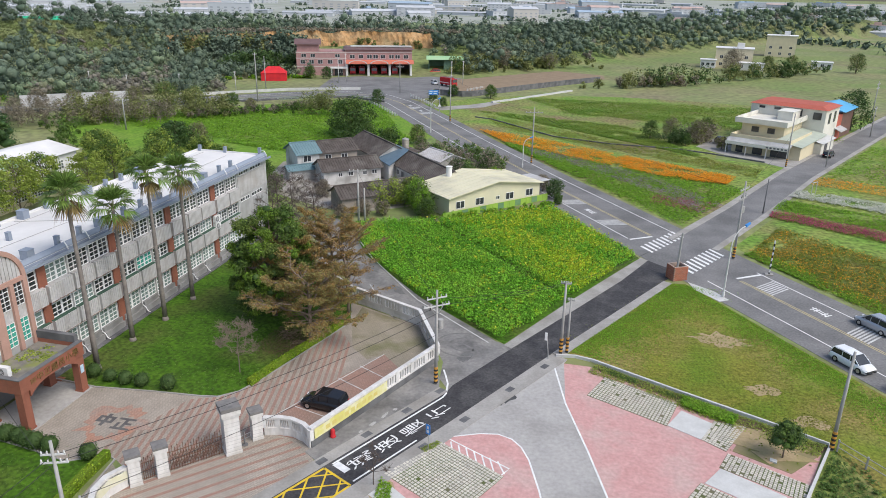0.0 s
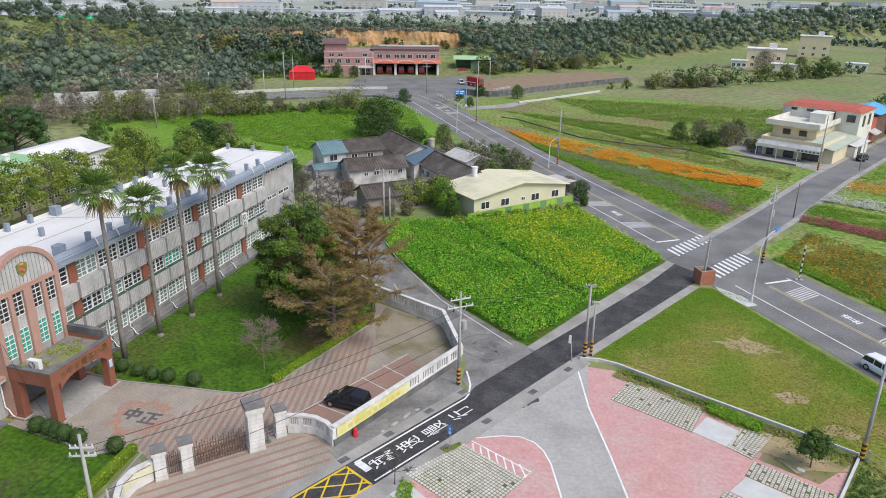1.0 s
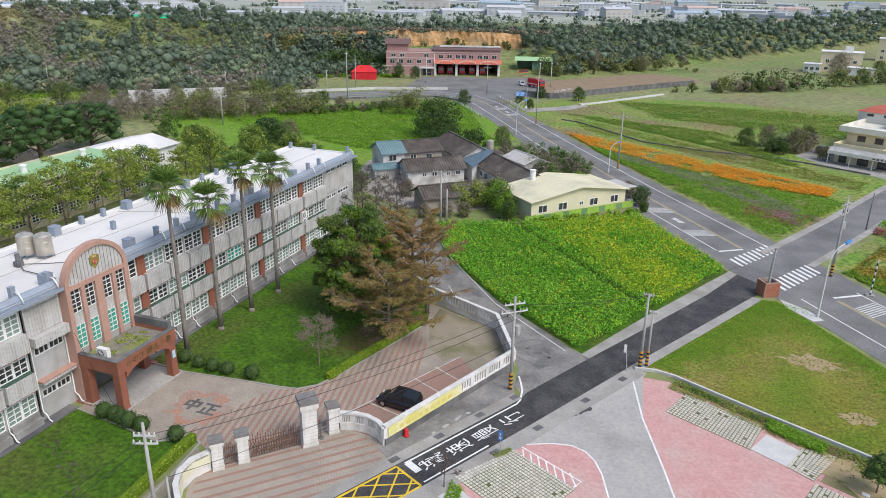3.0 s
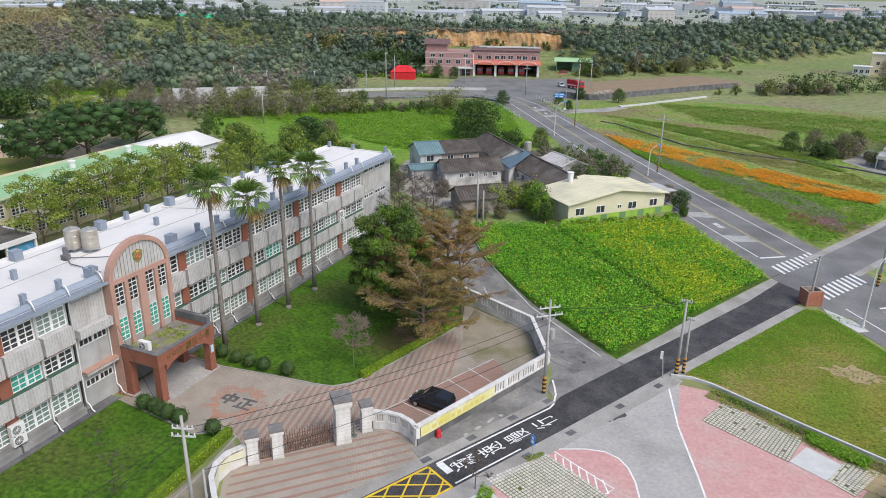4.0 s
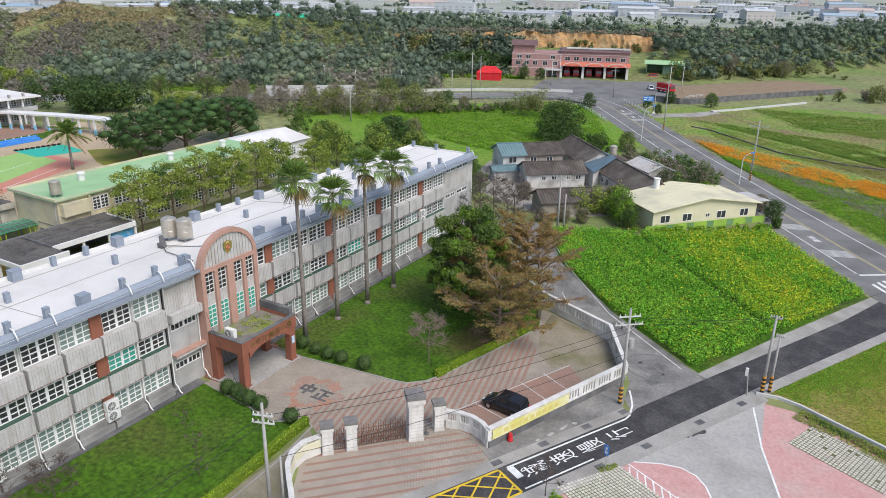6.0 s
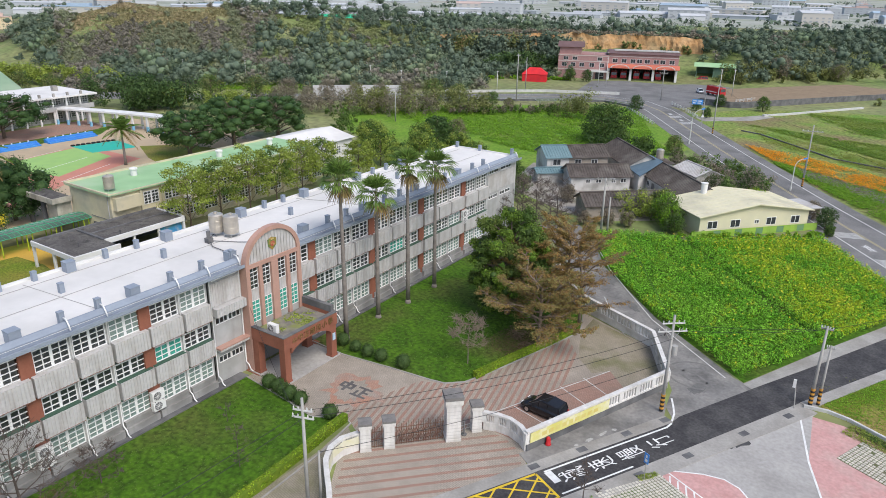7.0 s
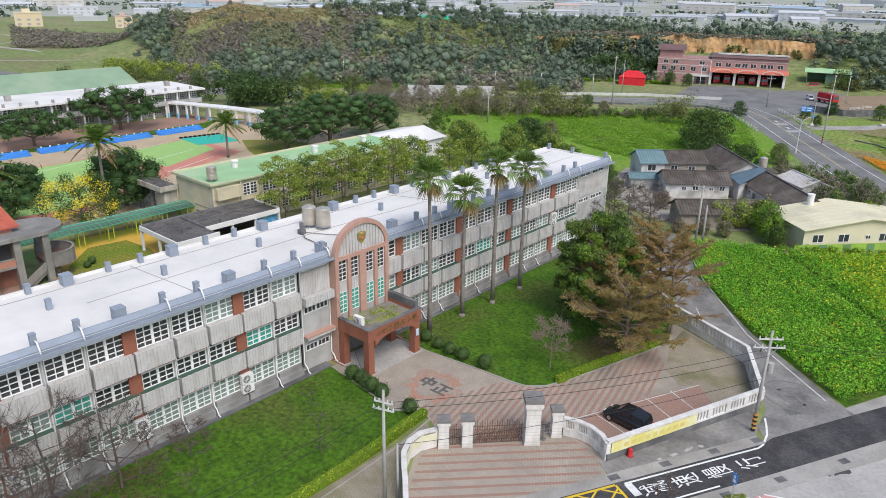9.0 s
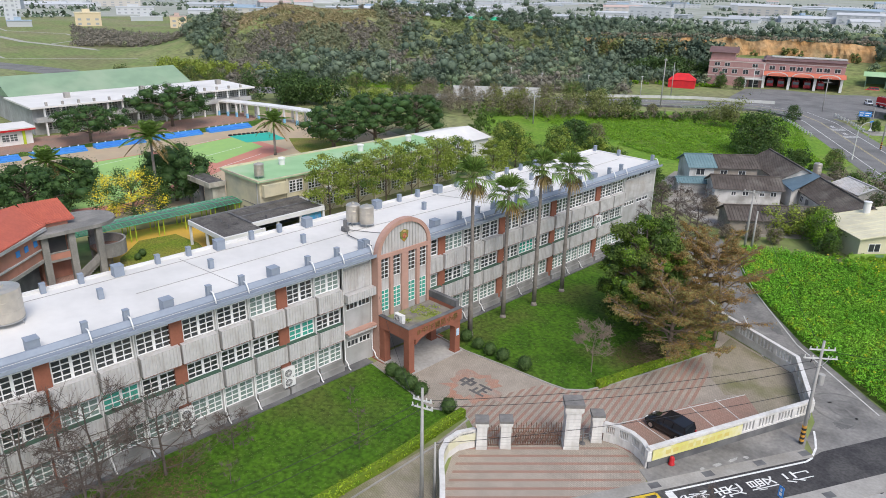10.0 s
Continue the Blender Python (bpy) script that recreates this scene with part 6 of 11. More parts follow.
for i in range(9):
    s0 = 1.5 + i * 0.75
    bar = Geo().solid([along_wall(s0, 0.262, 1.05), along_wall(s0 + 0.5, 0.262, 1.05), along_wall(s0 + 0.5, 0.255, 1.42), along_wall(s0, 0.255, 1.42)], [(0, 1, 2, 3)])
    part("print_bar", bar, PRINT, ban, "faded orange unreadable print")

cone = thing("traffic_barrel", "small red plastic barrel on the pavement by the wall", "barrel", at=(-19.75, 46.0, 0.045))
part("body", Geo().lathe([(0.24, 0), (0.27, 0.08), (0.2, 0.12), (0.2, 0.6), (0.14, 0.72), (0.05, 0.78)], 0, 0, 14), REDPAINT, cone, smooth=True)

# hedges
HEDGECORE = material("hedge_core", (0.05, 0.09, 0.015), (0.08, 0.12, 0.02), 3.0, 0.95)
HEDGEBRIGHT = material("bright_hedge_core", (0.10, 0.17, 0.012), (0.15, 0.21, 0.018), 2.0, 0.95)


def hedge(pts, w, h, mat, label, seed, per=60):
    root = thing("hedge", label, "hedge")
    part("core", Geo().slab(pts, -w * 0.42, w * 0.42, 0, h * 0.9), HEDGEBRIGHT if mat is LEAFHEDGE else HEDGECORE, root)
    rs = rnd(seed)
    cs = []
    for a, b in zip(pts[:-1], pts[1:]):
        a, b = Vector(a), Vector(b)
        n = max(2, int((b - a).length / 0.35))
        for i in range(n):
            p = a.lerp(b, (i + 0.5) / n)
            cs.append((p.x + rs.normal() * w * 0.08, p.y + rs.normal() * w * 0.08, h * 0.55))
    part("foliage", quad_mesh("foliage", leaf_quads(rs, cs, [w * 0.6 * (0.85 + 0.3 * rs.rand()) for c in cs], per, 0.08, h / w * 0.9, 0.7), mat), None, root)
    return root


hedge([(-30.2, 51.5), (-29.6, 53.8), (-28.7, 57.5), (-27.4, 61.5), (-26.4, 65.6)], 0.62, 0.8, LEAFHEDGE, "low clipped green hedge along the drive", 21, 150)
hedge([(-35.7, 39.0), (-35.6, 36.4), (-35.3, 33.0), (-35.1, 29.0), (-35.1, 24), (-34.9, 16), (-34.8, 4)], 0.7, 0.85, LEAFHEDGE, "yellow-green clipped hedge beside the path", 22, 120)
for i, (x, y, r) in enumerate([(-44.9, 38.9, 0.75), (-43.7, 38.9, 0.72), (-41.9, 38.6, 0.75), (-40.6, 38.6, 0.7), (-37.0, 38.5, 0.72), (-44.9, 49.2, 0.7), (-43.0, 48.95, 0.62), (-41.3, 48.85, 0.68), (-39.6, 48.9, 0.7), (-37.0, 49.1, 0.75), (-42.8, 38.7, 0.7)]):
    bush((x, y), r * 1.08, 30 + i, LEAFDARK, "round clipped dark green shrub at the lawn's edge", "clipped round shrubs")


# ---- palms ----
def fan_palm(at, h, seed, lean=0.0, label="tall fan palm with a slender grey trunk"):
    rs = rnd(seed)
    root = thing("fan_palm", label, "palm", "fan palms", at=(*at, 0))
    g = Geo()
    top = Vector((lean, -lean * 0.5, h))
    pts = [Vector((lean * k * k, -lean * 0.5 * k * k, h * k)) for k in (0, 0.2, 0.4, 0.6, 0.8, 1.0)]
    g.path([pts[0] - Vector((0, 0, 0.2)), pts[1] * 0.15], 0.45, 0.27, 10)
    g.path([pts[1] * 0.15] + pts[1:], 0.27, 0.15, 10)
    part("trunk", g, PALMBARK, root, smooth=True)
    quads, dead = [], []
    stalk = Geo()
    for i in range(28):
        a = 2 * math.pi * i * 0.382 + rs.rand() * 0.4
        el = radians(84 - 118 * (i / 27) ** 1.1 - (30 if i > 23 else 0) + rs.normal() * 8)
        d = Vector((math.cos(a) * math.cos(el), math.sin(a) * math.cos(el), math.sin(el)))
        L = rs.uniform(0.75, 1.3)
        c = top + Vector((0, 0, 0.1)) + d * L
        stalk.path([top, c], 0.03, 0.018, 4)
        side = d.cross(Vector((0, 0, 1)))
        side = side.normalized() if side.length > 0.05 else Vector((1, 0, 0))
        upv = side.cross(d).normalized()
        R = rs.uniform(1.35, 1.85)
        m = 17
        for j in range(m):
            th = radians(-66 + 132 * j / (m - 1)) + rs.normal() * 0.04
            e = (d * math.cos(th) + side * math.sin(th)) 
            droop = Vector((0, 0, -R * (0.12 + 0.42 * (i / 27) ** 0.7)))
            q = c + e * R * 0.6
            tip = c + e * R + droop * (0.5 + 0.5 * rs.rand())
            w = (side * math.cos(th) - d * math.sin(th)) * 0.07
            (quads if i < 24 else dead).extend([c - w * 0.3, q - w, tip, q + w])
    part("frond_stalk", stalk, LEAFOLIVE, root, kind="stuff")
    part("crown", quad_mesh("crown", np.array(quads), PALMLEAF), None, root)
    part("dead_fronds", quad_mesh("dead_fronds", np.array(dead), LEAFBROWN), None, root, "brown hanging dead fronds")
    g = Geo()
    for i in range(2):
        a = rs.rand() * 6.28
        p = top + Vector((math.cos(a) * 0.4, math.sin(a) * 0.4, -0.3))
        g.path([top, p, p + Vector((math.cos(a) * 0.25, math.sin(a) * 0.25, -1.1))], 0.05, 0.14, 6)
    part("seed_stalk", g, LEAFSCRUB, root, "dry hanging seed cluster")
    return root


PALMLEAF = leaf_material("palm_leaves", (0.105, 0.190, 0.035), (0.165, 0.245, 0.055), 0.7, 0.55, 0.35)
for i, (x, y, h, ln) in enumerate([(-45.5, 50.4, 17.2, -0.5), (-46.0, 56.4, 14.3, -0.1), (-45.6, 61.5, 16.4, -0.15), (-45.75, 67.2, 15.2, -0.1)]):
    fan_palm((x, y), h, 40 + i, ln)

# worn tufts that mottle the lawns
flower_strip(150, patch((-47.5, 49.0), (-31.0, 50.5), (-28.0, 66.0), (-46.0, 92.0)), 1800, 0.10, LEAFMID, "grass_tufts", "tufts of school lawn grass", "grass", (0.06, 0.1), 2)
flower_strip(151, patch((-47.5, 38.0), (-36.5, 38.0), (-35.8, 12.0), (-47.0, 12.0)), 1800, 0.10, LEAFMID, "grass_tufts", "tufts of school lawn grass", "grass", (0.06, 0.1), 2)
flower_strip(152, patch((-47.5, 20.0), (-41.5, 18.0), (-40.0, 2.0), (-47.0, 2.0)), 5000, 0.12, DEADLEAF, "fallen_leaves", "dry leaf litter under leafless trees", "leaf litter", (0.06, 0.1), 2)
flower_strip(153, patch((-33.5, 58.0), (-28.8, 57.0), (-27.2, 66.0), (-32.0, 69.0)), 3000, 0.10, DEADLEAF, "fallen_leaves", "russet leaf litter under trees", "leaf litter", (0.06, 0.09), 2)

# ---- trees of the school yard ----
def big_tree(at, label, seed, lobes, mats, r, h, per, size, flat=0.85, twigs=5, core=0.0):
    """A yard tree: trunk and limbs reaching into lobes (x, y, z, radius) set round it."""
    rs = rnd(seed)
    root = thing("tree", label, "tree", at=(*at, 0))
    g = Geo()
    top = Vector((0, 0, h * 0.8))
    g.path([Vector((0, 0, -0.2)), Vector((0.1, 0, h * 0.25)), Vector((0, 0.1, h * 0.5)), top], r, r * 0.3, 9)
    for x, y, z, rad in lobes:
        k = max(0.12, min(0.7, z / h - 0.18))
        p = Vector((0, 0, h * k))
        q = Vector((x, y, z))
        m = p.lerp(q, 0.55) + Vector((0, 0, (q - p).length * 0.06))
        g.path([p, m, q], r * 0.32, r * 0.08, 6)
        if twigs:
            for i in range(twigs):
                d = Vector((rs.normal(), rs.normal(), rs.normal() * 0.6)).normalized() * rad * rs.uniform(0.6, 1.1)
                w = m.lerp(q, rs.rand())
                g.path([w, w + d * 0.5 + Vector((0, 0, 0.1)), w + d], r * 0.09, r * 0.025, 4)
    part("trunk", g, BARK, root, smooth=True)
    for i, mt in enumerate(mats):
        cs, rr = [], []
        for x, y, z, rad in lobes[i::len(mats)]:
            for j in range(6):
                d = rs.normal(size=3)
                d /= np.linalg.norm(d)
                cs.append((x + d[0] * rad * 0.6, y + d[1] * rad * 0.6, z + d[2] * rad * 0.5 * flat))
                rr.append(rad * rs.uniform(0.35, 0.6))
        part("crown", quad_mesh("crown", leaf_quads(rs, cs, rr, per, size, flat, 0.4), mt), None, root)
    # Darker leaf masses put the crown's inner shade into colour.
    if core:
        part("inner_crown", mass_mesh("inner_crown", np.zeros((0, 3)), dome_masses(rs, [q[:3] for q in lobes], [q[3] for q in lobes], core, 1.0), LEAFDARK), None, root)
    return root


def branching_tree(at, label, seed, height, spread, fork, limbs_n, rise, leaf_mats, per, size, bark, r=0.2, group="", joints=5, fans=3, flat=0.35):
    """A finely branched tree: trunk, limbs with side branches in layers, twigs, and small leaf sprays along them."""
    rs = rnd(seed)
    root = thing("tree", label, "tree", group, at=(*at, 0))
    g, t = Geo(), Geo()
    top = Vector((rs.normal() * 0.2, rs.normal() * 0.2, height * 0.8))
    stem = [Vector((0, 0, -0.15)), Vector((0.05, 0, fork)), top * 0.75 + Vector((0, 0, 0.1 * height)), top]
    g.path(stem, r, r * 0.22, 9)
    sprays = []
    for i in range(limbs_n):
        k = i / max(1, limbs_n - 1)
        a = 2.399 * i + rs.normal() * 0.2
        z0 = fork + (height * 0.74 - fork) * k
        p = Vector((top.x, top.y, 0)) * (z0 / height) + Vector((0, 0, z0))
        L = spread * (1.0 - 0.45 * k) * rs.uniform(0.8, 1.1)
        lift = rise * (0.5 + 0.9 * k)
        pts = [p]
        for j in range(joints):
            s = (j + 1) / joints
            a += rs.normal() * 0.12
            pts.append(p + Vector((math.cos(a) * L * s, math.sin(a) * L * s, lift * L * (s ** 0.8) + rs.normal() * 0.12)))
        g.path(pts, r * (0.5 - 0.22 * k), r * 0.07, 6)
        for j in range(1, joints + 1):
            for f in range(fans):
                b = a + rs.uniform(-1.25, 1.25)
                m = L * (0.16 + 0.14 * rs.rand()) * (1.25 - 0.4 * j / joints)
                q = pts[j] + Vector((math.cos(b) * m, math.sin(b) * m, m * (lift * 0.55 + rs.normal() * 0.12)))
                g.path([pts[j], pts[j].lerp(q, 0.5) + Vector((0, 0, 0.05 * m)), q], r * 0.13, r * 0.04, 4)
                for w in range(4):
                    c = b + rs.uniform(-0.9, 0.9)
                    o = pts[j].lerp(q, 0.35 + 0.65 * rs.rand())
                    d = Vector((math.cos(c), math.sin(c), lift * 0.5 + rs.normal() * 0.15)) * m * rs.uniform(0.35, 0.7)
                    t.tube(o, o + d, 0.022, 0.008, 3)
                    sprays += [tuple(o + d * 0.55), tuple(o + d)]
    part("trunk", g, bark, root, smooth=True)
    part("twig_spray", t, bark, root, kind="stuff")
    for i, mt in enumerate(leaf_mats):
        mine = sprays[i::len(leaf_mats)]
        part("crown", quad_mesh("crown", leaf_quads(rs, mine, rs.uniform(0.2, 0.5, len(mine)), per, size, flat, 0.2, 0.9), mt), None, root)
    return root


rs = rnd(50)
lob = [(0, 0, 12.4, 1.5), (1.6, 0.6, 12.0, 1.4)]
for z, rad, n in ((10.8, 2.5, 8), (8.7, 3.5, 11), (6.5, 4.1, 12), (4.4, 4.1, 11), (2.7, 3.6, 9)):
    for i in range(n):
        a = 6.283 * (i + 0.6 * rs.rand()) / n
        q = rad * rs.uniform(0.82, 1.12)
        lob.append((q * math.cos(a), q * math.sin(a), z + rs.normal() * 0.45, rs.uniform(1.05, 1.75)))
GLOSSY = leaf_material("glossy_evergreen_leaves", (0.105, 0.195, 0.022), (0.175, 0.265, 0.034), 0.35, 0.5, through_light=0.3)
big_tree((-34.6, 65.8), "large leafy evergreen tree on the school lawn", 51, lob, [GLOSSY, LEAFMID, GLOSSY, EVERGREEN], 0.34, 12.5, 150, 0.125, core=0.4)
RUSSET = leaf_material("russet_feathery_leaves", (0.340, 0.200, 0.066), (0.290, 0.200, 0.072), 0.5, 0.35, through_light=0.35)
RUSSETOLIVE = leaf_material("olive_brown_feathery_leaves", (0.290, 0.235, 0.085), (0.235, 0.225, 0.075), 0.5, 0.35, through_light=0.35)
TREEBARK = material("grey_brown_bark", (0.245, 0.190, 0.145), (0.180, 0.140, 0.108), 2.0, 0.95, 0.02)
branching_tree((-28.1, 60.8), "wide layered russet tree half in leaf on the school lawn", 52, 9.4, 5.8, 2.2, 19, 0.46, [RUSSET, RUSSETOLIVE], 14, 0.075, TREEBARK, 0.26, fans=4, flat=0.6)
branching_tree((-30.4, 72.6), "tall russet tree near the lane wall", 53, 11.4, 4.9, 3.4, 18, 0.56, [RUSSET, RUSSET, RUSSETOLIVE], 15, 0.075, TREEBARK, 0.24, fans=4, flat=0.6)
branching_tree((-26.9, 68.6), "nearly bare vase-shaped tree by the white wall", 54, 10.6, 5.0, 1.8, 14, 0.80, [RUSSET], 4, 0.07, TREEBARK, 0.22, fans=4)
branching_tree((-31.9, 66.6), "olive-brown tree against the evergreen", 55, 10.8, 4.4, 3.0, 14, 0.54, [RUSSETOLIVE, RUSSET], 14, 0.075, TREEBARK, 0.2, fans=4, flat=0.6)


def bare_tree(at, height, r, seed, label, n=12, sub=7, spread=0.45, start=0.12, twigs=5, mat=None):
    """A leafless tree: limbs and fine twigs."""
    rs = rnd(seed)
    root = thing("bare_tree", label, "tree", "leafless trees", at=(*at, 0))
    g = Geo()
    tips = limbs(g, (0, 0, 0), height * 0.9, r, rs, n, spread, start, sub=sub, seg=5)
    part("trunk", g, mat or TWIG, root)
    t = Geo()
    for p in tips:
        for k in range(twigs):
            d = Vector((rs.normal(), rs.normal(), abs(rs.normal()) * 0.8 + 0.2)).normalized() * height * rs.uniform(0.06, 0.15)
            t.tube(p - d * 0.3, p + d, 0.018, 0.008, 3)
    part("twig_spray", t, mat or TWIG, root, kind="stuff")
    return root


PALEBARK = material("pale_bark", (0.25, 0.20, 0.155), (0.18, 0.145, 0.115), 2.0, 0.95)
bare_tree((-32.2, 53.4), 5.6, 0.06, 60, "small slender tree with pale bark and bare twigs on the lawn", n=14, sub=8, spread=0.27, start=0.35, twigs=5, mat=PALEBARK)
for i, (x, y, h) in enumerate([(-46.6, 12.6, 8.5), (-45.4, 8.0, 9.5), (-45.8, 17.0, 6.5), (-45.2, 22.3, 3.2), (-44.6, 4.0, 9.0), (-42.8, 10.5, 7.0)]):
    bare_tree((x, y), h, 0.14 if h > 5 else 0.06, 61 + i, "grey leafless tree before the classroom windows" if h > 5 else "thin leafless sapling on the lawn", n=13, sub=8, spread=0.42)
for i, (x, y, h) in enumerate([(-41.5, 20.0, 2.2), (-40.2, 31.0, 2.4), (-38.2, 29.5, 1.8), (-43.8, 33.0, 2.0)]):
    bare_tree((x, y), h, 0.035, 70 + i, "thin leafless sapling on the lawn", n=6, sub=3, spread=0.3, twigs=3)
for i, (x, y, h) in enumerate([(-47.0, 97.5, 7.5), (-44.5, 100.0, 6.5), (-50.5, 99.5, 7.0), (-43.0, 94.0, 5.5), (-46.6, 90.5, 6.5)]):
    bare_tree((x, y), h, 0.13, 80 + i, "grey leafless tree at the building's end", n=12, sub=8, spread=0.42)
rs = rnd(77)
LITTER = material("dry_brush", (0.24, 0.18, 0.12), (0.18, 0.13, 0.09), 1.0, 0.95)
for x, y in ((-29.0, 64.3), (-28.9, 60.0), (-31.0, 61.8)):
    g = Geo()
    for i in range(90):
        a, r = rs.rand() * 6.28, rs.rand() ** 0.5 * 1.1
        p = Vector((r * math.cos(a), r * math.sin(a), 0.06 + rs.rand() * 0.3 * (1.2 - r)))
        d = Vector((rs.normal(), rs.normal(), rs.normal() * 0.2)).normalized() * rs.uniform(0.2, 0.6)
        g.tube(p - d, p + d, 0.02, 0.01, 3)
    pile = thing("brushwood_pile", "heap of cut dry branches on the grass", "branches", "brushwood heaps", at=(x, y, 0.06))
    part("brush", g, LITTER, pile, kind="stuff")

# ---- cars ----
def car(name, at, rz, paint, label, length=4.2, width=1.76, height=1.6, hatch=True, group="parked cars"):
    """x forward; a lofted body with a glazed cabin, wheels and lamps."""
    root = thing(name, label, "car", group, at=at, rz=rz)
    L, W, H = length, width / 2, height
    st = [(-0.5, 0.42, 0.62, 0.80), (-0.485, 0.30, 0.88, 0.90), (-0.44, 0.22, 0.98, 0.97), (-0.2, 0.20, 1.0, 1.0), (0.1, 0.20, 0.98, 1.0), (0.25, 0.20, 0.94, 0.99), (0.38, 0.21, 0.84, 0.95), (0.46, 0.25, 0.72, 0.86), (0.495, 0.34, 0.58, 0.72)]
    belt = H * 0.60
    g = Geo()
    rings = []
    for x, zl, zh, w in st:
        rings.append([(x * L, s * W * k, z) for s, k, z in ((-1, w * 0.93, zl), (-1, w, zl + 0.18), (-1, w, belt * zh * 0.72), (-1, w * 0.93, belt * zh), (1, w * 0.93, belt * zh), (1, w, belt * zh * 0.72), (1, w, zl + 0.18), (1, w * 0.93, zl))])
    n = 8
    v = [p for r in rings for p in r]
    f = [tuple(range(n)), tuple(range((len(rings) - 1) * n, len(rings) * n))[::-1]]
    for j in range(len(rings) - 1):
        for i in range(n):
            f.append((j * n + i, (j + 1) * n + i, (j + 1) * n + (i + 1) % n, j * n + (i + 1) % n))
    g.solid(v, f)
    me = g.mesh("body", paint)
    bm = bmesh.new()
    bm.from_mesh(me)
    bmesh.ops.bevel(bm, geom=bm.edges[:], offset=0.05, segments=2, affect="EDGES", clamp_overlap=True)
    bm.to_mesh(me)
    bm.free()
    me.shade_smooth()
    body = part("body", me, paint, root)
    # cabin: glass loft, then the roof panel and pillars
    cab = [(-0.465 if hatch else -0.40, belt * 0.97, 0.88), (-0.42 if hatch else -0.28, H * 0.94, 0.76), (-0.16, H, 0.80), (0.09, H * 0.975, 0.78), (0.29, belt * 0.93, 0.88)]
    lo = [(cab[0][0] * L, cab[0][1], cab[0][2] * W), (cab[-1][0] * L, cab[-1][1], cab[-1][2] * W)]
    prof = [(x * L, z, w * W) for x, z, w in cab]
    gl = Geo()
    for s in (-1, 1):
        pts = [(x, s * w, z) for x, z, w in prof]
        gl.face(*(pts if s > 0 else pts[::-1]))
    for (x0, z0, w0), (x1, z1, w1) in zip(prof[:-1], prof[1:]):
        gl.face((x0, -w0, z0), (x1, -w1, z1), (x1, w1, z1), (x0, w0, z0))
    part("cabin_glass", gl, CARGLASS, root, "dark tinted windows")
    rp = Geo()
    (xa, za, wa), (xb, zb, wb), (xc, zc, wc) = prof[1], prof[2], prof[3]
    for (x0, z0, w0), (x1, z1, w1) in (((xa, za, wa), (xb, zb, wb)), ((xb, zb, wb), (xc, zc, wc))):
        rp.solid([(x0, -w0 - 0.03, z0 - 0.05), (x1, -w1 - 0.03, z1 - 0.05), (x1, w1 + 0.03, z1 - 0.05), (x0, w0 + 0.03, z0 - 0.05), (x0, -w0 * 0.9, z0 + 0.035), (x1, -w1 * 0.9, z1 + 0.035), (x1, w1 * 0.9, z1 + 0.035), (x0, w0 * 0.9, z0 + 0.035)],
                 [(4, 5, 6, 7), (0, 1, 5, 4), (2, 3, 7, 6), (1, 2, 6, 5), (3, 0, 4, 7)])
    for s in (-1, 1):
        for (x0, z0, w0), (x1, z1, w1) in ((prof[0], prof[1]), (prof[3], prof[4])):
            part("pillar", Geo().tube((x0, s * w0, z0), (x1, s * w1, z1), 0.05, n=5), paint, root)
        for k in (-0.16, 0.05):
            part("pillar", Geo().tube((k * L, s * W * 0.9, belt * 0.97), (k * L - 0.06, s * W * 0.76, H * 0.97), 0.04, n=5), paint, root)
    part("roof", rp, paint, root)
    for x in (-0.3, 0.31):
        for s in (-1, 1):
            w = part("wheel", Geo().tube((x * L, s * (W - 0.2), 0.32), (x * L, s * (W + 0.01), 0.32), 0.32, n=18), RUBBER, root)
            part("rim", Geo().tube((x * L, s * (W + 0.005), 0.32), (x * L, s * (W + 0.02), 0.32), 0.2, n=12), STEEL, w)
    for s in (-1, 1):
        part("headlight", Geo().box(0.455 * L, s * W * 0.6 - 0.16, belt * 0.62, 0.478 * L, s * W * 0.6 + 0.16, belt * 0.72), FRAMEWHITE, root)
        part("tail_light", Geo().box(-0.497 * L, s * W * 0.72 - 0.09, belt * 0.62, -0.48 * L, s * W * 0.72 + 0.09, belt * 0.92), REDPAINT, root)
        part("door_mirror", Geo().box(0.16 * L, s * (W + 0.08) - 0.09, belt * 0.98, 0.16 * L + 0.12, s * (W + 0.08) + 0.09, belt * 1.12), paint, root)
    part("bumper", Geo().box(-0.51 * L, -W * 0.8, 0.28, -0.485 * L, W * 0.8, 0.5), RUBBER if paint is BLACKPAINT else paint, root)
    part("plate", Geo().box(-0.513 * L, -0.2, 0.55, -0.507 * L, 0.2, 0.68), FRAMEWHITE, root)
    return root


car("car", (-22.1, 50.0, 0.035), 174, BLACKPAINT, "black hatchback parked on the red paved bay", 4.15, 1.75, 1.62)
car("car", (25.9, 70.5, 0.03), -56, WHITECAR, "white hatchback on the grey asphalt road", 4.4, 1.8, 1.5, group="cars on the road")
car("car", (30.9, 80.3, 0.03), 124, SILVERCAR, "silver people carrier on the grey asphalt road", 4.6, 1.8, 1.75, group="cars on the road")
car("car", (29.7, 65.0, 0.03), -56, WHITECAR, "white car following along the grey road", 4.3, 1.78, 1.5, group="cars on the road")
car("car", (49.2, 175.6, 0.02), 62, BLACKPAINT, "dark car on the narrow side road", 4.3, 1.75, 1.5, group="cars on the road")
for x, y in ((27.0, 185.4), (30.2, 184.3), (31.4, 188.5)):
    car("car", (x, y, 0.02), 62, BLACKPAINT, "dark car parked beside the cream house", 4.4, 1.78, 1.5)

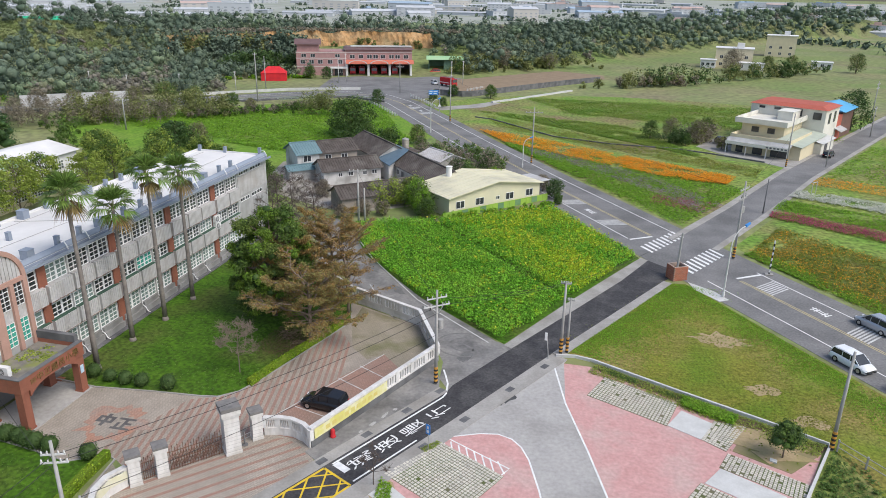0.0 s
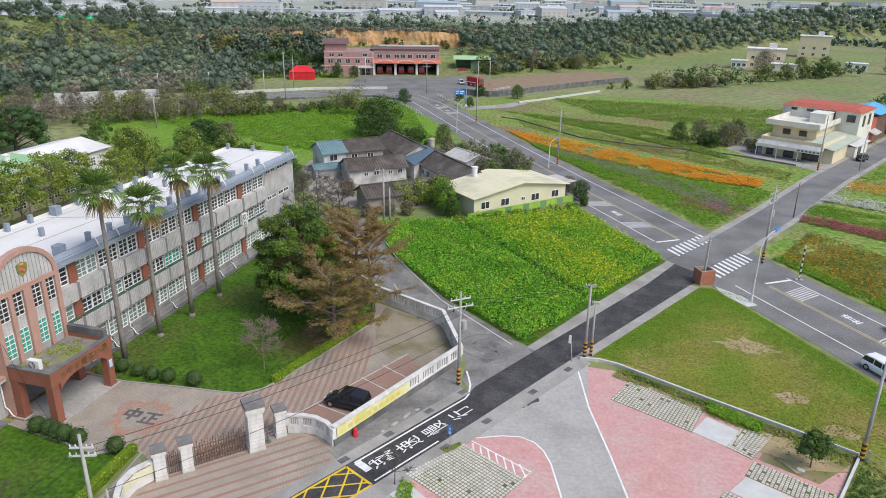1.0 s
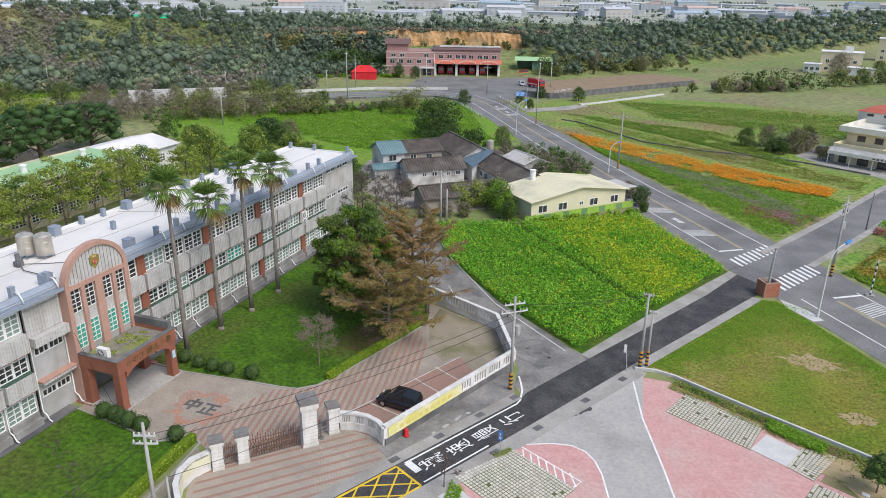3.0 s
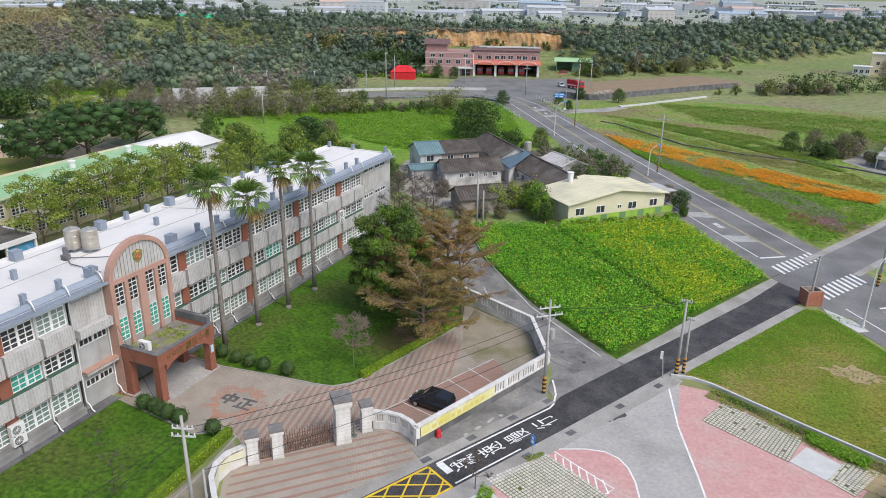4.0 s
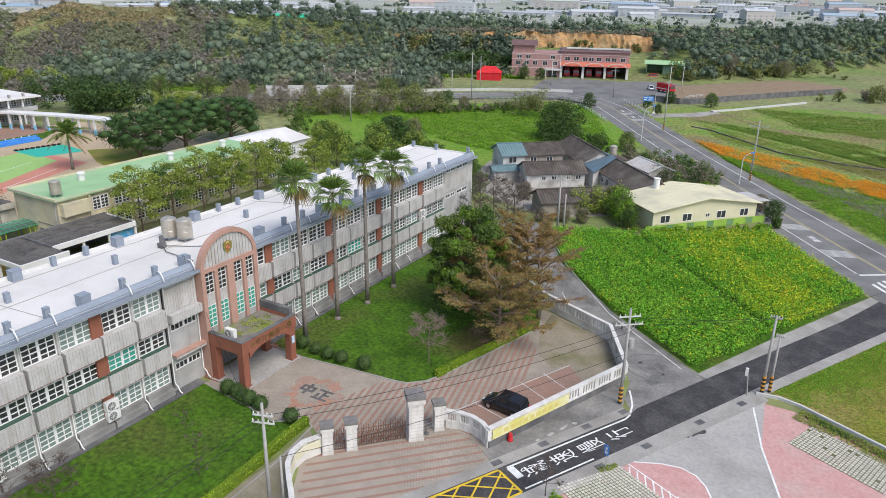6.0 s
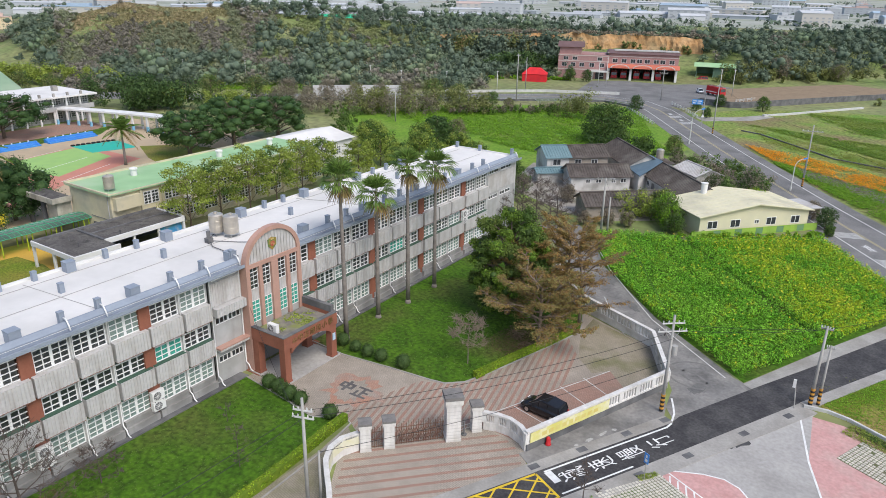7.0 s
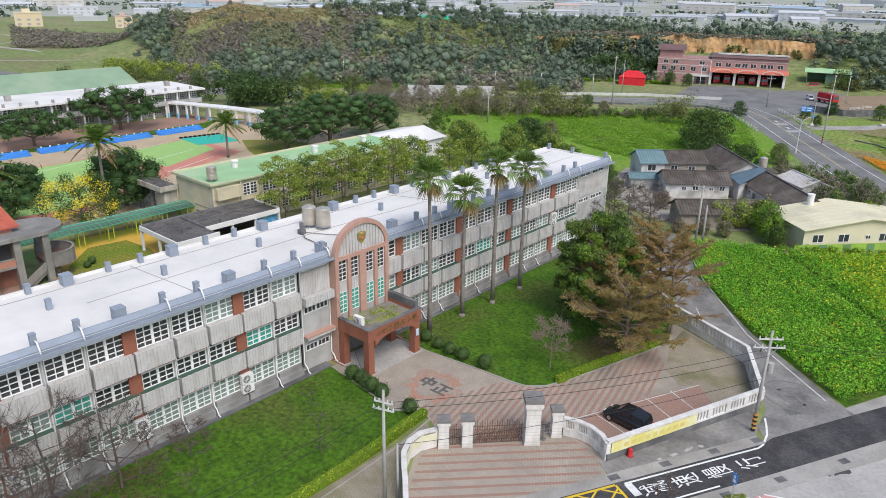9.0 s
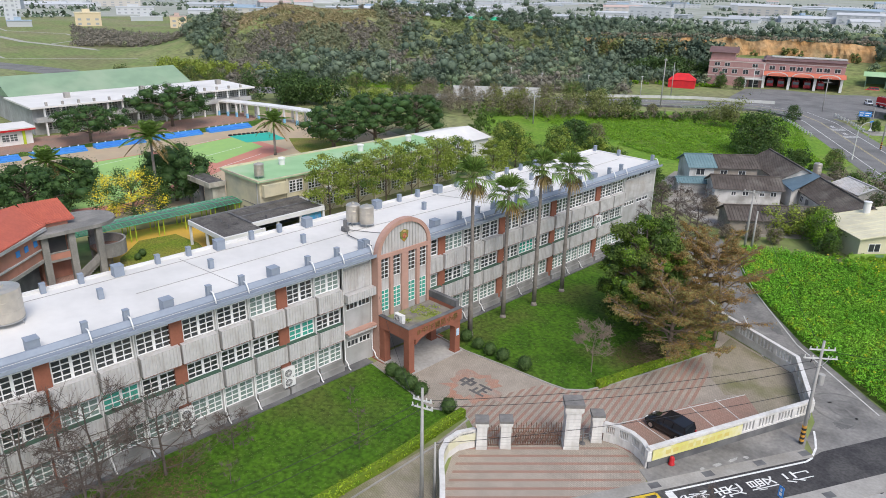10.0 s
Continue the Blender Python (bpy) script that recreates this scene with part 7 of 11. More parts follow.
# ---- the sunflower field and flower fields ----
ground_piece("field", Geo().prism([(-8.6, 65.9), (-3.25, 77.6), (3.2, 90.9), (5.7, 95.9), (4.6, 97.8), (-2.8, 108.0), (-8.2, 116.3), (-22.6, 104.5), (-32.0, 101.9), (-37.3, 97.7), (-31.2, 86.7), (-20.0, 74.8)], -0.1, 0.016), LAWN, "low green weeds under a sunflower crop", "field")


def in_poly(x, y, poly):
    c = False
    for (x0, y0), (x1, y1) in zip(poly, poly[1:] + poly[:1]):
        if (y0 > y) != (y1 > y) and x < (x1 - x0) * (y - y0) / (y1 - y0) + x0:
            c = not c
    return c


def crop(name, corners, mat, label, category):
    return tagged(new(name, tri_mesh(name, corners, mat)), label, category, "", "stuff")


FIELD = [(-9.0, 66.2), (-3.6, 77.9), (2.9, 91.1), (5.2, 95.6), (4.4, 97.6), (-2.9, 107.9), (-8.3, 116.2), (-22.5, 104.4), (-32.0, 101.8), (-37.2, 97.8), (-31.1, 86.8), (-19.9, 74.9)]
rs = rnd(101)
leafs, golden, heads = [], [], []
fd = Vector((0.465, 0.885))
fn = Vector((0.885, -0.465))
for i in range(-102, 30):
    for j in range(0, 190):
        u, v = i * 0.55 - 26.0, 45 + j * 0.33
        p = fn * (u + rs.normal() * 0.1) + fd * (v + rs.normal() * 0.12)
        if not in_poly(p.x, p.y, FIELD):
            continue
        off = (p.x + 13.76) * 0.738 + (p.y - 90.26) * 0.675
        if abs(off) < 0.42 and p.y > 79 or abs(off + 5.2) < 0.16 and p.y > 80:
            continue
        w = noise.noise(Vector((p.x * 0.09, p.y * 0.09, 0)))
        edge_y = min(1.0, max(0.0, (off + 1) / 9))
        (golden if rs.rand() < 0.04 + 0.85 * edge_y * (0.5 + w) else leafs).append((p.x, p.y, 0.55 + 0.2 * w + rs.rand() * 0.25))
        if rs.rand() < (0.04 + 0.2 * edge_y) * (0.6 + 0.8 * (w > -0.1)):
            heads.append((p.x + rs.normal() * 0.1, p.y + rs.normal() * 0.1, 0.98 + 0.2 * w + rs.rand() * 0.25))
crop("sunflower_plants", leaf_quads(rs, leafs, np.full(len(leafs), 0.42), 28, 0.14, 1.25, 0.25, 0.9, 0.6), LEAFFIELD, "rows of leafy green sunflower plants", "sunflowers")
crop("sunflower_plants", leaf_quads(rs, golden, np.full(len(golden), 0.42), 28, 0.14, 1.25, 0.25, 0.9, 0.6), LEAFYELLOW, "yellowing sunflower plants towards the road", "sunflowers")
stuff("sunflower_heads", leaf_quads(rs, heads, np.full(len(heads), 0.07), 2, 0.12, 0.3, 0.2, 0.8), PETAL, "scattered yellow sunflower heads above the leaves", "sunflowers")


ground_piece("field", Geo().prism([(12.8, 112.2), (20.0, 124.5), (30.6, 146.5), (34.5, 155), (37.3, 161.0), (23.5, 165.5), (8, 182), (-14, 218), (-34, 246), (-46, 236), (-58.5, 218), (-47, 202), (-24.6, 166.5), (-5.5, 138.2), (8.2, 118.6)], -0.1, 0.005), WILD, "wide green field of weeds and flower strips", "field")
gr = band([(-24.0, 167.0), (-0.4, 154.5), (26.0, 139.0)], [(-22.5, 163.6), (-4.6, 138.4), (12.9, 113.6)])
flower_strip(110, gr, 13000, 0.25, LEAFBRIGHT, "weeds", "lush green weeds along the road", "weeds", (0.1, 0.35), 3)
flower_strip(111, band([(-33.0, 181.0), (-17.5, 175.0), (3.1, 161.0), (14.8, 154.0), (25.5, 147.5)], [(-24.5, 167.8), (-8.9, 156.5), (3.2, 149.5), (13.9, 143.0), (23.0, 141.8)]), 9500, 0.18, ORANGE, "flowers", "broad strip of orange cosmos flowers", "flowers", (0.25, 0.55), 4)
flower_strip(112, band([(-19.0, 164.0), (-2.0, 153.5), (11.0, 140.5), (20.5, 126.0)], [(-16.0, 156.5), (-5.0, 147.0), (7.0, 133.5), (16.5, 120.0)]), 3600, 0.15, PURPLE, "flowers", "strip of fading mauve flowers and dry stems", "flowers", (0.2, 0.45), 3)
flower_strip(113, patch((8, 124), (16.0, 120.5), (19.0, 127.0), (9.0, 130.0)), 600, 0.14, MAGENTA, "flowers", "small patch of pink flowers", "flowers", (0.2, 0.4), 3)
flower_strip(114, patch((-29, 186.5), (29.5, 149.5), (32, 157), (-36, 205)), 4200, 0.2, LEAFGRASS, "dry_grass", "dry greyish grass strip", "grass", (0.05, 0.25), 3)
flower_strip(115, patch((-40, 212), (9, 175), (22, 164), (4, 200)), 8500, 0.3, FIELDGREEN, "weeds", "rough green field weeds", "weeds", (0.05, 0.25), 3)
# fields east of the side road
ground_piece("field", Geo().prism([(19.3, 104.5), (29.0, 124.0), (42.5, 153.0), (61, 188), (82, 228), (150, 200), (120, 80), (42, 70), (33.5, 83.2), (26.5, 93.4)], -0.1, 0.007), WILD, "grassy fields with flower strips", "field")
flower_strip(120, patch((21.0, 103.0), (33.0, 86.0), (52, 92), (28.0, 115.0)), 2600, 0.13, ORANGE, "flowers", "thin orange flowers over dry grass", "flowers", (0.15, 0.4), 2)
flower_strip(121, patch((21.0, 101.5), (34.0, 84.0), (56, 88), (27.5, 116.0)), 7500, 0.2, LEAFGRASS, "dry_grass", "dry olive grass between flowers", "grass", (0.05, 0.3), 3)
flower_strip(122, patch((20.2, 101.6), (41.0, 72.5), (43.6, 74.6), (22.4, 103.6)), 5200, 0.17, LEAFBRIGHT, "weeds", "bright green grass verge beside the road", "weeds", (0.08, 0.3), 3)
flower_strip(123, patch((27.0, 121.5), (60.0, 101.5), (63.0, 106.5), (28.5, 126.0)), 3000, 0.15, MAGENTA, "flowers", "strip of magenta flowers", "flowers", (0.2, 0.5), 4)
flower_strip(124, patch((28.8, 127.0), (64.0, 108.0), (68.0, 118.0), (31.5, 133.5)), 4200, 0.22, LEAFBRIGHT, "weeds", "green grass strip between flower rows", "weeds", (0.05, 0.25), 3)
flower_strip(125, patch((33.0, 136.0), (70.0, 118.0), (73.0, 126.0), (35.5, 141.0)), 4600, 0.19, WHITEPETAL, "flowers", "strip of white flowers", "flowers", (0.2, 0.45), 4)
flower_strip(126, patch((39.0, 146.5), (78.0, 128.0), (82.0, 136.0), (42.0, 153.0)), 2200, 0.17, ORANGE, "flowers", "strip of orange flowers far along the side road", "flowers", (0.2, 0.45), 3)
flower_strip(127, patch((42.5, 153.5), (82.0, 136.0), (96.0, 190.0), (62.0, 189.0)), 4200, 0.26, LEAFBRIGHT, "weeds", "lush green field grass", "weeds", (0.05, 0.25), 3)
# lush field beyond the school
ground_piece("field", Geo().prism([(-49, 112), (-62, 122), (-66, 137), (-56, 149), (-45, 150), (-42, 176), (-60, 206), (-70, 218), (-88, 218), (-100, 205), (-126, 182), (-150, 168), (-120, 136), (-90, 120), (-60, 100)], -0.1, 0.006), WEEDS, "lush green weed-covered field", "field")
flower_strip(130, patch((-64, 140), (-47, 165), (-80, 210), (-140, 165)), 14000, 0.34, LEAFBRIGHT, "weeds", "lush knee-high green weeds", "weeds", (0.1, 0.45), 3)
flower_strip(131, patch((-50, 168), (-60, 158), (-88, 212), (-72, 216)), 3000, 0.34, LEAFBRIGHT, "weeds", "lush green weeds beside the road bank", "weeds", (0.1, 0.45), 3)
# grass tufts on the lawns
flower_strip(140, patch((-2.2, 65.6), (9.8, 88.2), (27.0, 62.0), (19.8, 56.0)), 9000, 0.10, LEAFGRASS, "grass_tufts", "tufts of thin lawn grass", "grass", (0.04, 0.08), 2)
flower_strip(141, patch((-1.9, 66.0), (9.6, 87.6), (11.8, 87.4), (0.6, 65.2)), 5200, 0.11, LEAFBRIGHT, "grass_tufts", "greener grass along the lawn's edge", "grass", (0.05, 0.1), 3, ragged=1.0)
flower_strip(142, patch((11.6, 87.4), (34.8, 53.2), (32.6, 52.4), (9.6, 86.0)), 6500, 0.11, LEAFBRIGHT, "grass_tufts", "greener grass along the road edge of the lawn", "grass", (0.05, 0.1), 3, ragged=0.8)
flower_strip(146, band([(0.2, 62.2), (4.6, 60.4), (9.2, 57.6), (14.2, 55.2), (18.8, 53.4)], [(1.0, 64.0), (8.4, 60.5), (15.7, 57.1), (19.8, 55.2)]), 2400, 0.1, LEAFAIRY, "weeds", "straggling weeds and dry stalks along the kerb", "weeds", (0.03, 0.22), 3)
flower_strip(143, patch((1.6, 63.6), (8.0, 60.2), (8.3, 59.4), (1.8, 62.6)), 500, 0.13, LEAFMID, "weeds", "weeds along the plaza kerb", "weeds", (0.06, 0.2), 3)
flower_strip(144, patch((8.8, 60.0), (13.4, 57.6), (12.6, 56.3), (8.6, 58.3)), 900, 0.16, LEAFBRIGHT, "weeds", "bright green weeds along the plaza kerb", "weeds", (0.1, 0.4), 3)
flower_strip(145, patch((20.5, 55.0), (36, 26), (14, 30), (16.8, 47.0)), 2200, 0.2, LEAFMID, "weeds", "rough weeds beyond the kerb", "weeds", (0.06, 0.35), 3)

# bare earth showing through the thin lawn
EARTH = material("bare_earth", (0.40, 0.30, 0.175), (0.34, 0.265, 0.145), 0.9, 0.95, 0.03, (0.28, 0.235, 0.11), 0.5, fine=(4.0, 0.3))
for k, (x, y, rx_, ry_, z) in enumerate(((13.7, 72.8, 2.6, 1.5, 0.0), (16.5, 63.2, 1.5, 0.9, 0.0), (15.3, 54.2, 3.0, 2.4, 0.0), (19.5, 58.5, 1.6, 1.0, 0.0))):
    rs = rnd(160 + k)
    loop = [(x + rx_ * (1 + 0.22 * rs.normal()) * math.cos(6.283 * i / 22), y + ry_ * (1 + 0.22 * rs.normal()) * math.sin(6.283 * i / 22)) for i in range(22)]
    ground_piece("earth_patch", Geo().prism(loop, -0.1, 0.05 + 0.006), EARTH, "worn patch of bare sandy earth in the lawn", "earth")
    cl = [(x + rx_ * rs.normal() * 0.7, y + ry_ * rs.normal() * 0.7, 0.05 + 0.03) for i in range(50)]
    stuff("grass_tufts", leaf_quads(rs, cl, np.full(50, 0.12), 3, 0.08, 0.3, 0.2, 1.5), LEAFGRASS, "sparse grass tufts on bare earth", "grass")

flower_strip(161, patch((27.0, 121.5), (60.0, 101.5), (63.0, 106.5), (28.5, 126.0)), 2600, 0.2, LEAFGRASS, "weeds", "dry stems between magenta flowers", "weeds", (0.1, 0.35), 2)
# the broad field behind the flower strips
ground_piece("field", Geo().prism([(-34, 246.5), (-22, 252), (0, 257), (30, 255), (62, 249), (76, 243), (82, 229), (61, 189), (53, 193), (33, 191), (26, 182), (23.6, 166.0), (8.2, 182.3), (-13.8, 218.3)], -0.1, 0.004), WILD, "wide rough green field behind flower strips", "field")
flower_strip(162, patch((-30, 244), (60, 247), (58, 196), (-10, 216)), 13000, 0.36, FIELDGREEN, "weeds", "rough field grass in faint rows", "weeds", (0.03, 0.2), 2)
flower_strip(163, patch((-28, 242), (50, 240), (54, 230), (-22, 228)), 1500, 0.3, FIELDGREEN, "weeds", "greener row of field weeds", "weeds", (0.05, 0.3), 3)
flower_strip(164, patch((-18, 226), (40, 216), (40, 207), (-14, 215)), 1200, 0.3, FIELDGREEN, "weeds", "greener row of field weeds", "weeds", (0.05, 0.3), 3)
# skid marks and an oil stain
SKID = material("tyre_mark", (0.145, 0.142, 0.135), (0.185, 0.18, 0.17), 1.5, 0.9)
for k, (cx, cy, r, a0, a1, w) in enumerate(((-12.8, 64.6, 2.7, 60, 300, 0.13), (-12.6, 64.7, 1.5, 90, 330, 0.12), (-13.6, 62.6, 2.4, -20, 120, 0.11))):
    arc = [(cx + r * math.cos(radians(a0 + (a1 - a0) * i / 20)), cy + r * 0.95 * math.sin(radians(a0 + (a1 - a0) * i / 20))) for i in range(21)]
    ground_piece("tyre_mark", Geo().ribbon(arc, -w, w, 0.0165), SKID, "curved dark tyre mark on the lane", "tyre mark")


def blotch(name, x, y, rx, ry, turn, z, mat, label, seed):
    """A flat stain with an uneven outline."""
    rs, c, s = rnd(seed), math.cos(radians(turn)), math.sin(radians(turn))
    g = Geo()
    rim = []
    for k in range(28):
        a = k * math.tau / 28
        q = 0.75 + 0.35 * noise.noise(Vector((math.cos(a) * 1.7, math.sin(a) * 1.7, seed))) + rs.normal() * 0.07
        u, v = rx * q * math.cos(a), ry * q * math.sin(a)
        rim.append((x + u * c - v * s, y + u * s + v * c, z))
    g.face(*rim)
    return ground_piece(name, g, mat, label, "stain")


DAMP = material("damp_asphalt", (0.055, 0.055, 0.056), (0.075, 0.074, 0.074), 1.5, 0.7)
DUST = material("pale_cement_dust", (0.42, 0.41, 0.39), (0.32, 0.315, 0.30), 1.5, 0.95, fine=(5.0, 0.5))
TARPATCH = material("tar_patch", (0.12, 0.118, 0.115), (0.16, 0.157, 0.15), 0.8, 0.95, fine=(5.0, 0.3))
blotch("stain", -6.8, 55.7, 1.55, 0.75, 62, 0.0235, DAMP, "dark damp stain on the grey plaza", 3)
blotch("stain", -7.4, 54.4, 0.5, 0.35, 20, 0.0235, DAMP, "small dark damp stain on the grey plaza", 4)
for k, (x, y, rx, ry, tn) in enumerate(((-17.2, 48.6, 0.55, 0.22, 68), (-16.6, 50.1, 0.7, 0.2, 75), (-16.0, 51.2, 0.3, 0.2, 40), (-17.8, 47.3, 0.3, 0.18, 60))):
    blotch("stain", x, y, rx, ry, tn, 0.052, DUST, "pale cement spill on the pavement by the wall", 10 + k)
for k, (x, y, rx, ry, tn) in enumerate(((-18.6, 71.5, 1.6, 0.9, 130), (-23.5, 76.5, 2.2, 0.7, 132), (-12.0, 62.0, 1.5, 0.8, 60), (-16.5, 66.5, 1.1, 0.6, 20), (-29.0, 83.5, 2.4, 0.8, 125))):
    blotch("stain", x, y, rx, ry, tn, 0.0155, TARPATCH, "dull tar patch on the worn lane", 20 + k)
ground_piece("earth_patch", Geo().prism([(-14.5, 42.4), (-13.3, 41.8), (-12.6, 40.6), (-12.4, 39.2), (-13.6, 38.6), (-14.6, 40.0)], -0.1, 0.031), EARTH, "bare earth beside the pavers", "earth")
flower_strip(171, patch((-14.3, 42.0), (-13.3, 41.4), (-12.8, 39.4), (-14.0, 39.2)), 220, 0.11, LEAFBRIGHT, "weeds", "weeds on earth beside the pavers", "weeds", (0.05, 0.2), 3)
flower_strip(172, patch((-11.3, 47.6), (-10.9, 47.2), (-11.9, 45.9), (-12.4, 46.3)), 130, 0.08, LEAFAIRY, "weeds", "weeds at the pavers' corner", "weeds", (0.05, 0.16), 3)

# ---- houses ----
OLDTILE = material("weathered_roof_tile", (0.072, 0.060, 0.054), (0.105, 0.090, 0.080), 0.8, 0.95, 0.02, (0.145, 0.130, 0.115), 0.3, fine=(4.0, 0.25))
TEALROOF = material("teal_metal_roof", (0.125, 0.205, 0.225), (0.155, 0.24, 0.26), 0.5, 0.6, fine=(3.0, 0.15))
OLDWALL = material("stained_whitewash", (0.60, 0.59, 0.57), (0.50, 0.49, 0.47), 0.6, 0.9, c3=(0.30, 0.29, 0.27), scale3=0.35)
MUDWALL = material("mud_wall", (0.30, 0.26, 0.215), (0.38, 0.34, 0.29), 0.6, 0.95, c3=(0.22, 0.2, 0.18), scale3=0.4)
CREAMROOF = material("cream_metal_roof", (0.66, 0.62, 0.44), (0.60, 0.56, 0.40), 0.3, 0.6, c3=(0.50, 0.47, 0.35), scale3=0.2)
PALEWALL = material("pale_yellow_wall", (0.64, 0.60, 0.42), (0.58, 0.55, 0.40), 0.4, 0.85)
LIME = material("lime_green_sheet", (0.31, 0.48, 0.07), (0.26, 0.42, 0.07), 0.6, 0.7)
streaks(LIME, (0.15, 0.24, 0.08), 1.0)
TEALSHEET = material("dull_green_sheet", (0.13, 0.25, 0.12), (0.16, 0.28, 0.14), 0.6, 0.7)
REDTILE = material("red_roof_tile", (0.44, 0.115, 0.075), (0.38, 0.10, 0.07), 0.8, 0.8, fine=(4.0, 0.15))
DARKGLASS = material("dark_window_glass", (0.035, 0.04, 0.045), (0.06, 0.065, 0.07), 1.0, 0.12, spec=0.6)


def face_window(parent, x, z, w, h, y, frame_mat=None, name="window"):
    """A window in a wall along local x at depth y (facing -y)."""
    fr = Geo().box(x - w / 2 - 0.07, y - 0.06, z - 0.07, x + w / 2 + 0.07, y + 0.02, z).box(x - w / 2 - 0.07, y - 0.06, z + h, x + w / 2 + 0.07, y + 0.02, z + h + 0.07)
    for s in (x - w / 2 - 0.07, x + w / 2, x - 0.03):
        fr.box(s, y - 0.06, z, s + 0.07, y + 0.02, z + h)
    ob = part(name, fr, frame_mat or FRAMEWHITE, parent)
    part("pane", Geo().box(x - w / 2, y - 0.03, z, x + w / 2, y - 0.005, z + h), DARKGLASS, ob)
    return ob


def gable_house(label, at, rz, L, W, h, rise, wall_mat, roof_mat, wins=(), over=0.5, ribs=0.5, end_over=0.4, name="house", group="", z=0.0, tile_mat=None, doors=()):
    """Front along local x at y = 0, depth along y, ridge along x."""
    root = thing(name, label, "house", group, at=(at[0], at[1], z), rz=rz)
    w = Geo().box(0, 0, 0, L, W, h)
    for x in (0.0, L):
        w.solid([(x, 0, h), (x, W, h), (x, W / 2, h + rise), (x + (0.2 if x == 0 else -0.2), 0, h), (x + (0.2 if x == 0 else -0.2), W, h), (x + (0.2 if x == 0 else -0.2), W / 2, h + rise)], [(0, 1, 2), (5, 4, 3), (0, 2, 5, 3), (2, 1, 4, 5)])
    part("wall", w, wall_mat, root)
    sl = rise / (W / 2)
    roof, rib = None, Geo()
    for s in (0, 1):
        y0, y1 = (-over, W / 2) if s == 0 else (W + over, W / 2)
        z0, z1 = h - over * sl, h + rise
        n = max(2, int((L + 2 * end_over) / ribs))
        a, b = -end_over, L + end_over
        r = Geo().solid([(a, y0, z0), (b, y0, z0), (b, y1, z1), (a, y1, z1), (a, y0, z0 + 0.1), (b, y0, z0 + 0.1), (b, y1, z1 + 0.1), (a, y1, z1 + 0.1)],
                [(0, 1, 2, 3), (4, 5, 6, 7), (0, 1, 5, 4), (1, 2, 6, 5), (3, 0, 4, 7)])
        for i in range(n + 1):
            x = a + (b - a) * i / n
            rib.solid([(x - 0.06, y0, z0 + 0.1), (x + 0.06, y0, z0 + 0.1), (x + 0.06, y1, z1 + 0.1), (x - 0.06, y1, z1 + 0.1), (x - 0.04, y0, z0 + 0.17), (x + 0.04, y0, z0 + 0.17), (x + 0.04, y1, z1 + 0.17), (x - 0.04, y1, z1 + 0.17)],
                    [(4, 5, 6, 7), (0, 1, 5, 4), (1, 2, 6, 5), (3, 0, 4, 7)])
        slope = part("roof_slope", r, roof_mat, root)
        roof = slope if s == 0 else roof
    part("roof_ribs", rib, roof_mat, roof, kind="stuff")
    part("ridge", Geo().box(-end_over, W / 2 - 0.15, h + rise + 0.05, L + end_over, W / 2 + 0.15, h + rise + 0.24), tile_mat or roof_mat, roof)
    for x, zz, ww, hh in wins:
        face_window(root, x, zz, ww, hh, 0.0)
    for x, ww, hh in doors:
        part("door", Geo().box(x - ww / 2, -0.04, 0, x + ww / 2, 0.03, hh), ROOMSHADE, root)
    return root


gable_house("old whitewashed farmhouse with a teal and grey roof", (-57.6, 122.9), 45, 4.5, 6.4, 4.5, 1.5, OLDWALL, TEALROOF, ((2.0, 2.9, 1.5, 1.1), (2.2, 0.9, 1.2, 0.9)), group="old farmhouses")
gable_house("old farmhouse with a dark grey tiled roof", (-54.4, 126.1), 45, 8.0, 6.4, 4.4, 1.5, MUDWALL, OLDTILE, ((1.8, 2.7, 1.2, 1.1), (5.2, 2.8, 1.2, 0.9)), group="old farmhouses")
gable_house("low white farmhouse with a dark tiled roof", (-50.5, 118.6), 39, 11.2, 5.8, 2.8, 1.4, OLDWALL, OLDTILE, ((3.2, 1.5, 0.7, 0.6), (5.2, 1.5, 0.9, 0.7), (8.0, 1.5, 0.7, 0.7), (9.9, 1.5, 0.9, 0.7)), group="old farmhouses")
gable_house("grey-roofed wing of the old farmstead", (-54.0, 141.0), -48.3, 15.4, 7.2, 3.6, 2.0, OLDWALL, OLDTILE, (), group="old farmhouses")
link = thing("house", "small link house with a slate-blue sheet roof between old farmhouses", "house", "old farmhouses")
part("wall", Geo().prism([(-44.6, 130.8), (-42.0, 133.8), (-38.8, 130.6), (-40.2, 125.6)], 0, 3.0), OLDWALL, link)
lk = [(-45.3, 131.2, 3.3), (-41.6, 135.2, 4.9), (-37.8, 131.4, 4.9), (-39.8, 124.8, 3.05)]
part("roof", Geo().solid(lk + [(x, y, z + 0.12) for x, y, z in lk], [(3, 2, 1, 0), (4, 5, 6, 7), (0, 1, 5, 4), (1, 2, 6, 5), (2, 3, 7, 6), (3, 0, 4, 7)]), material("slate_blue_sheet", (0.095, 0.145, 0.185), (0.12, 0.175, 0.215), 0.5, 0.55, fine=(3.0, 0.15)), link, "slate-blue sheet roof")
gable_house("grey-roofed old farmhouse beside a shrubbery", (-40.4, 128.8), -48, 17.6, 7.2, 2.9, 1.8, OLDWALL, OLDTILE, ((2.4, 1.1, 0.9, 0.9),), group="old farmhouses", doors=((4.4, 1.0, 2.0),))
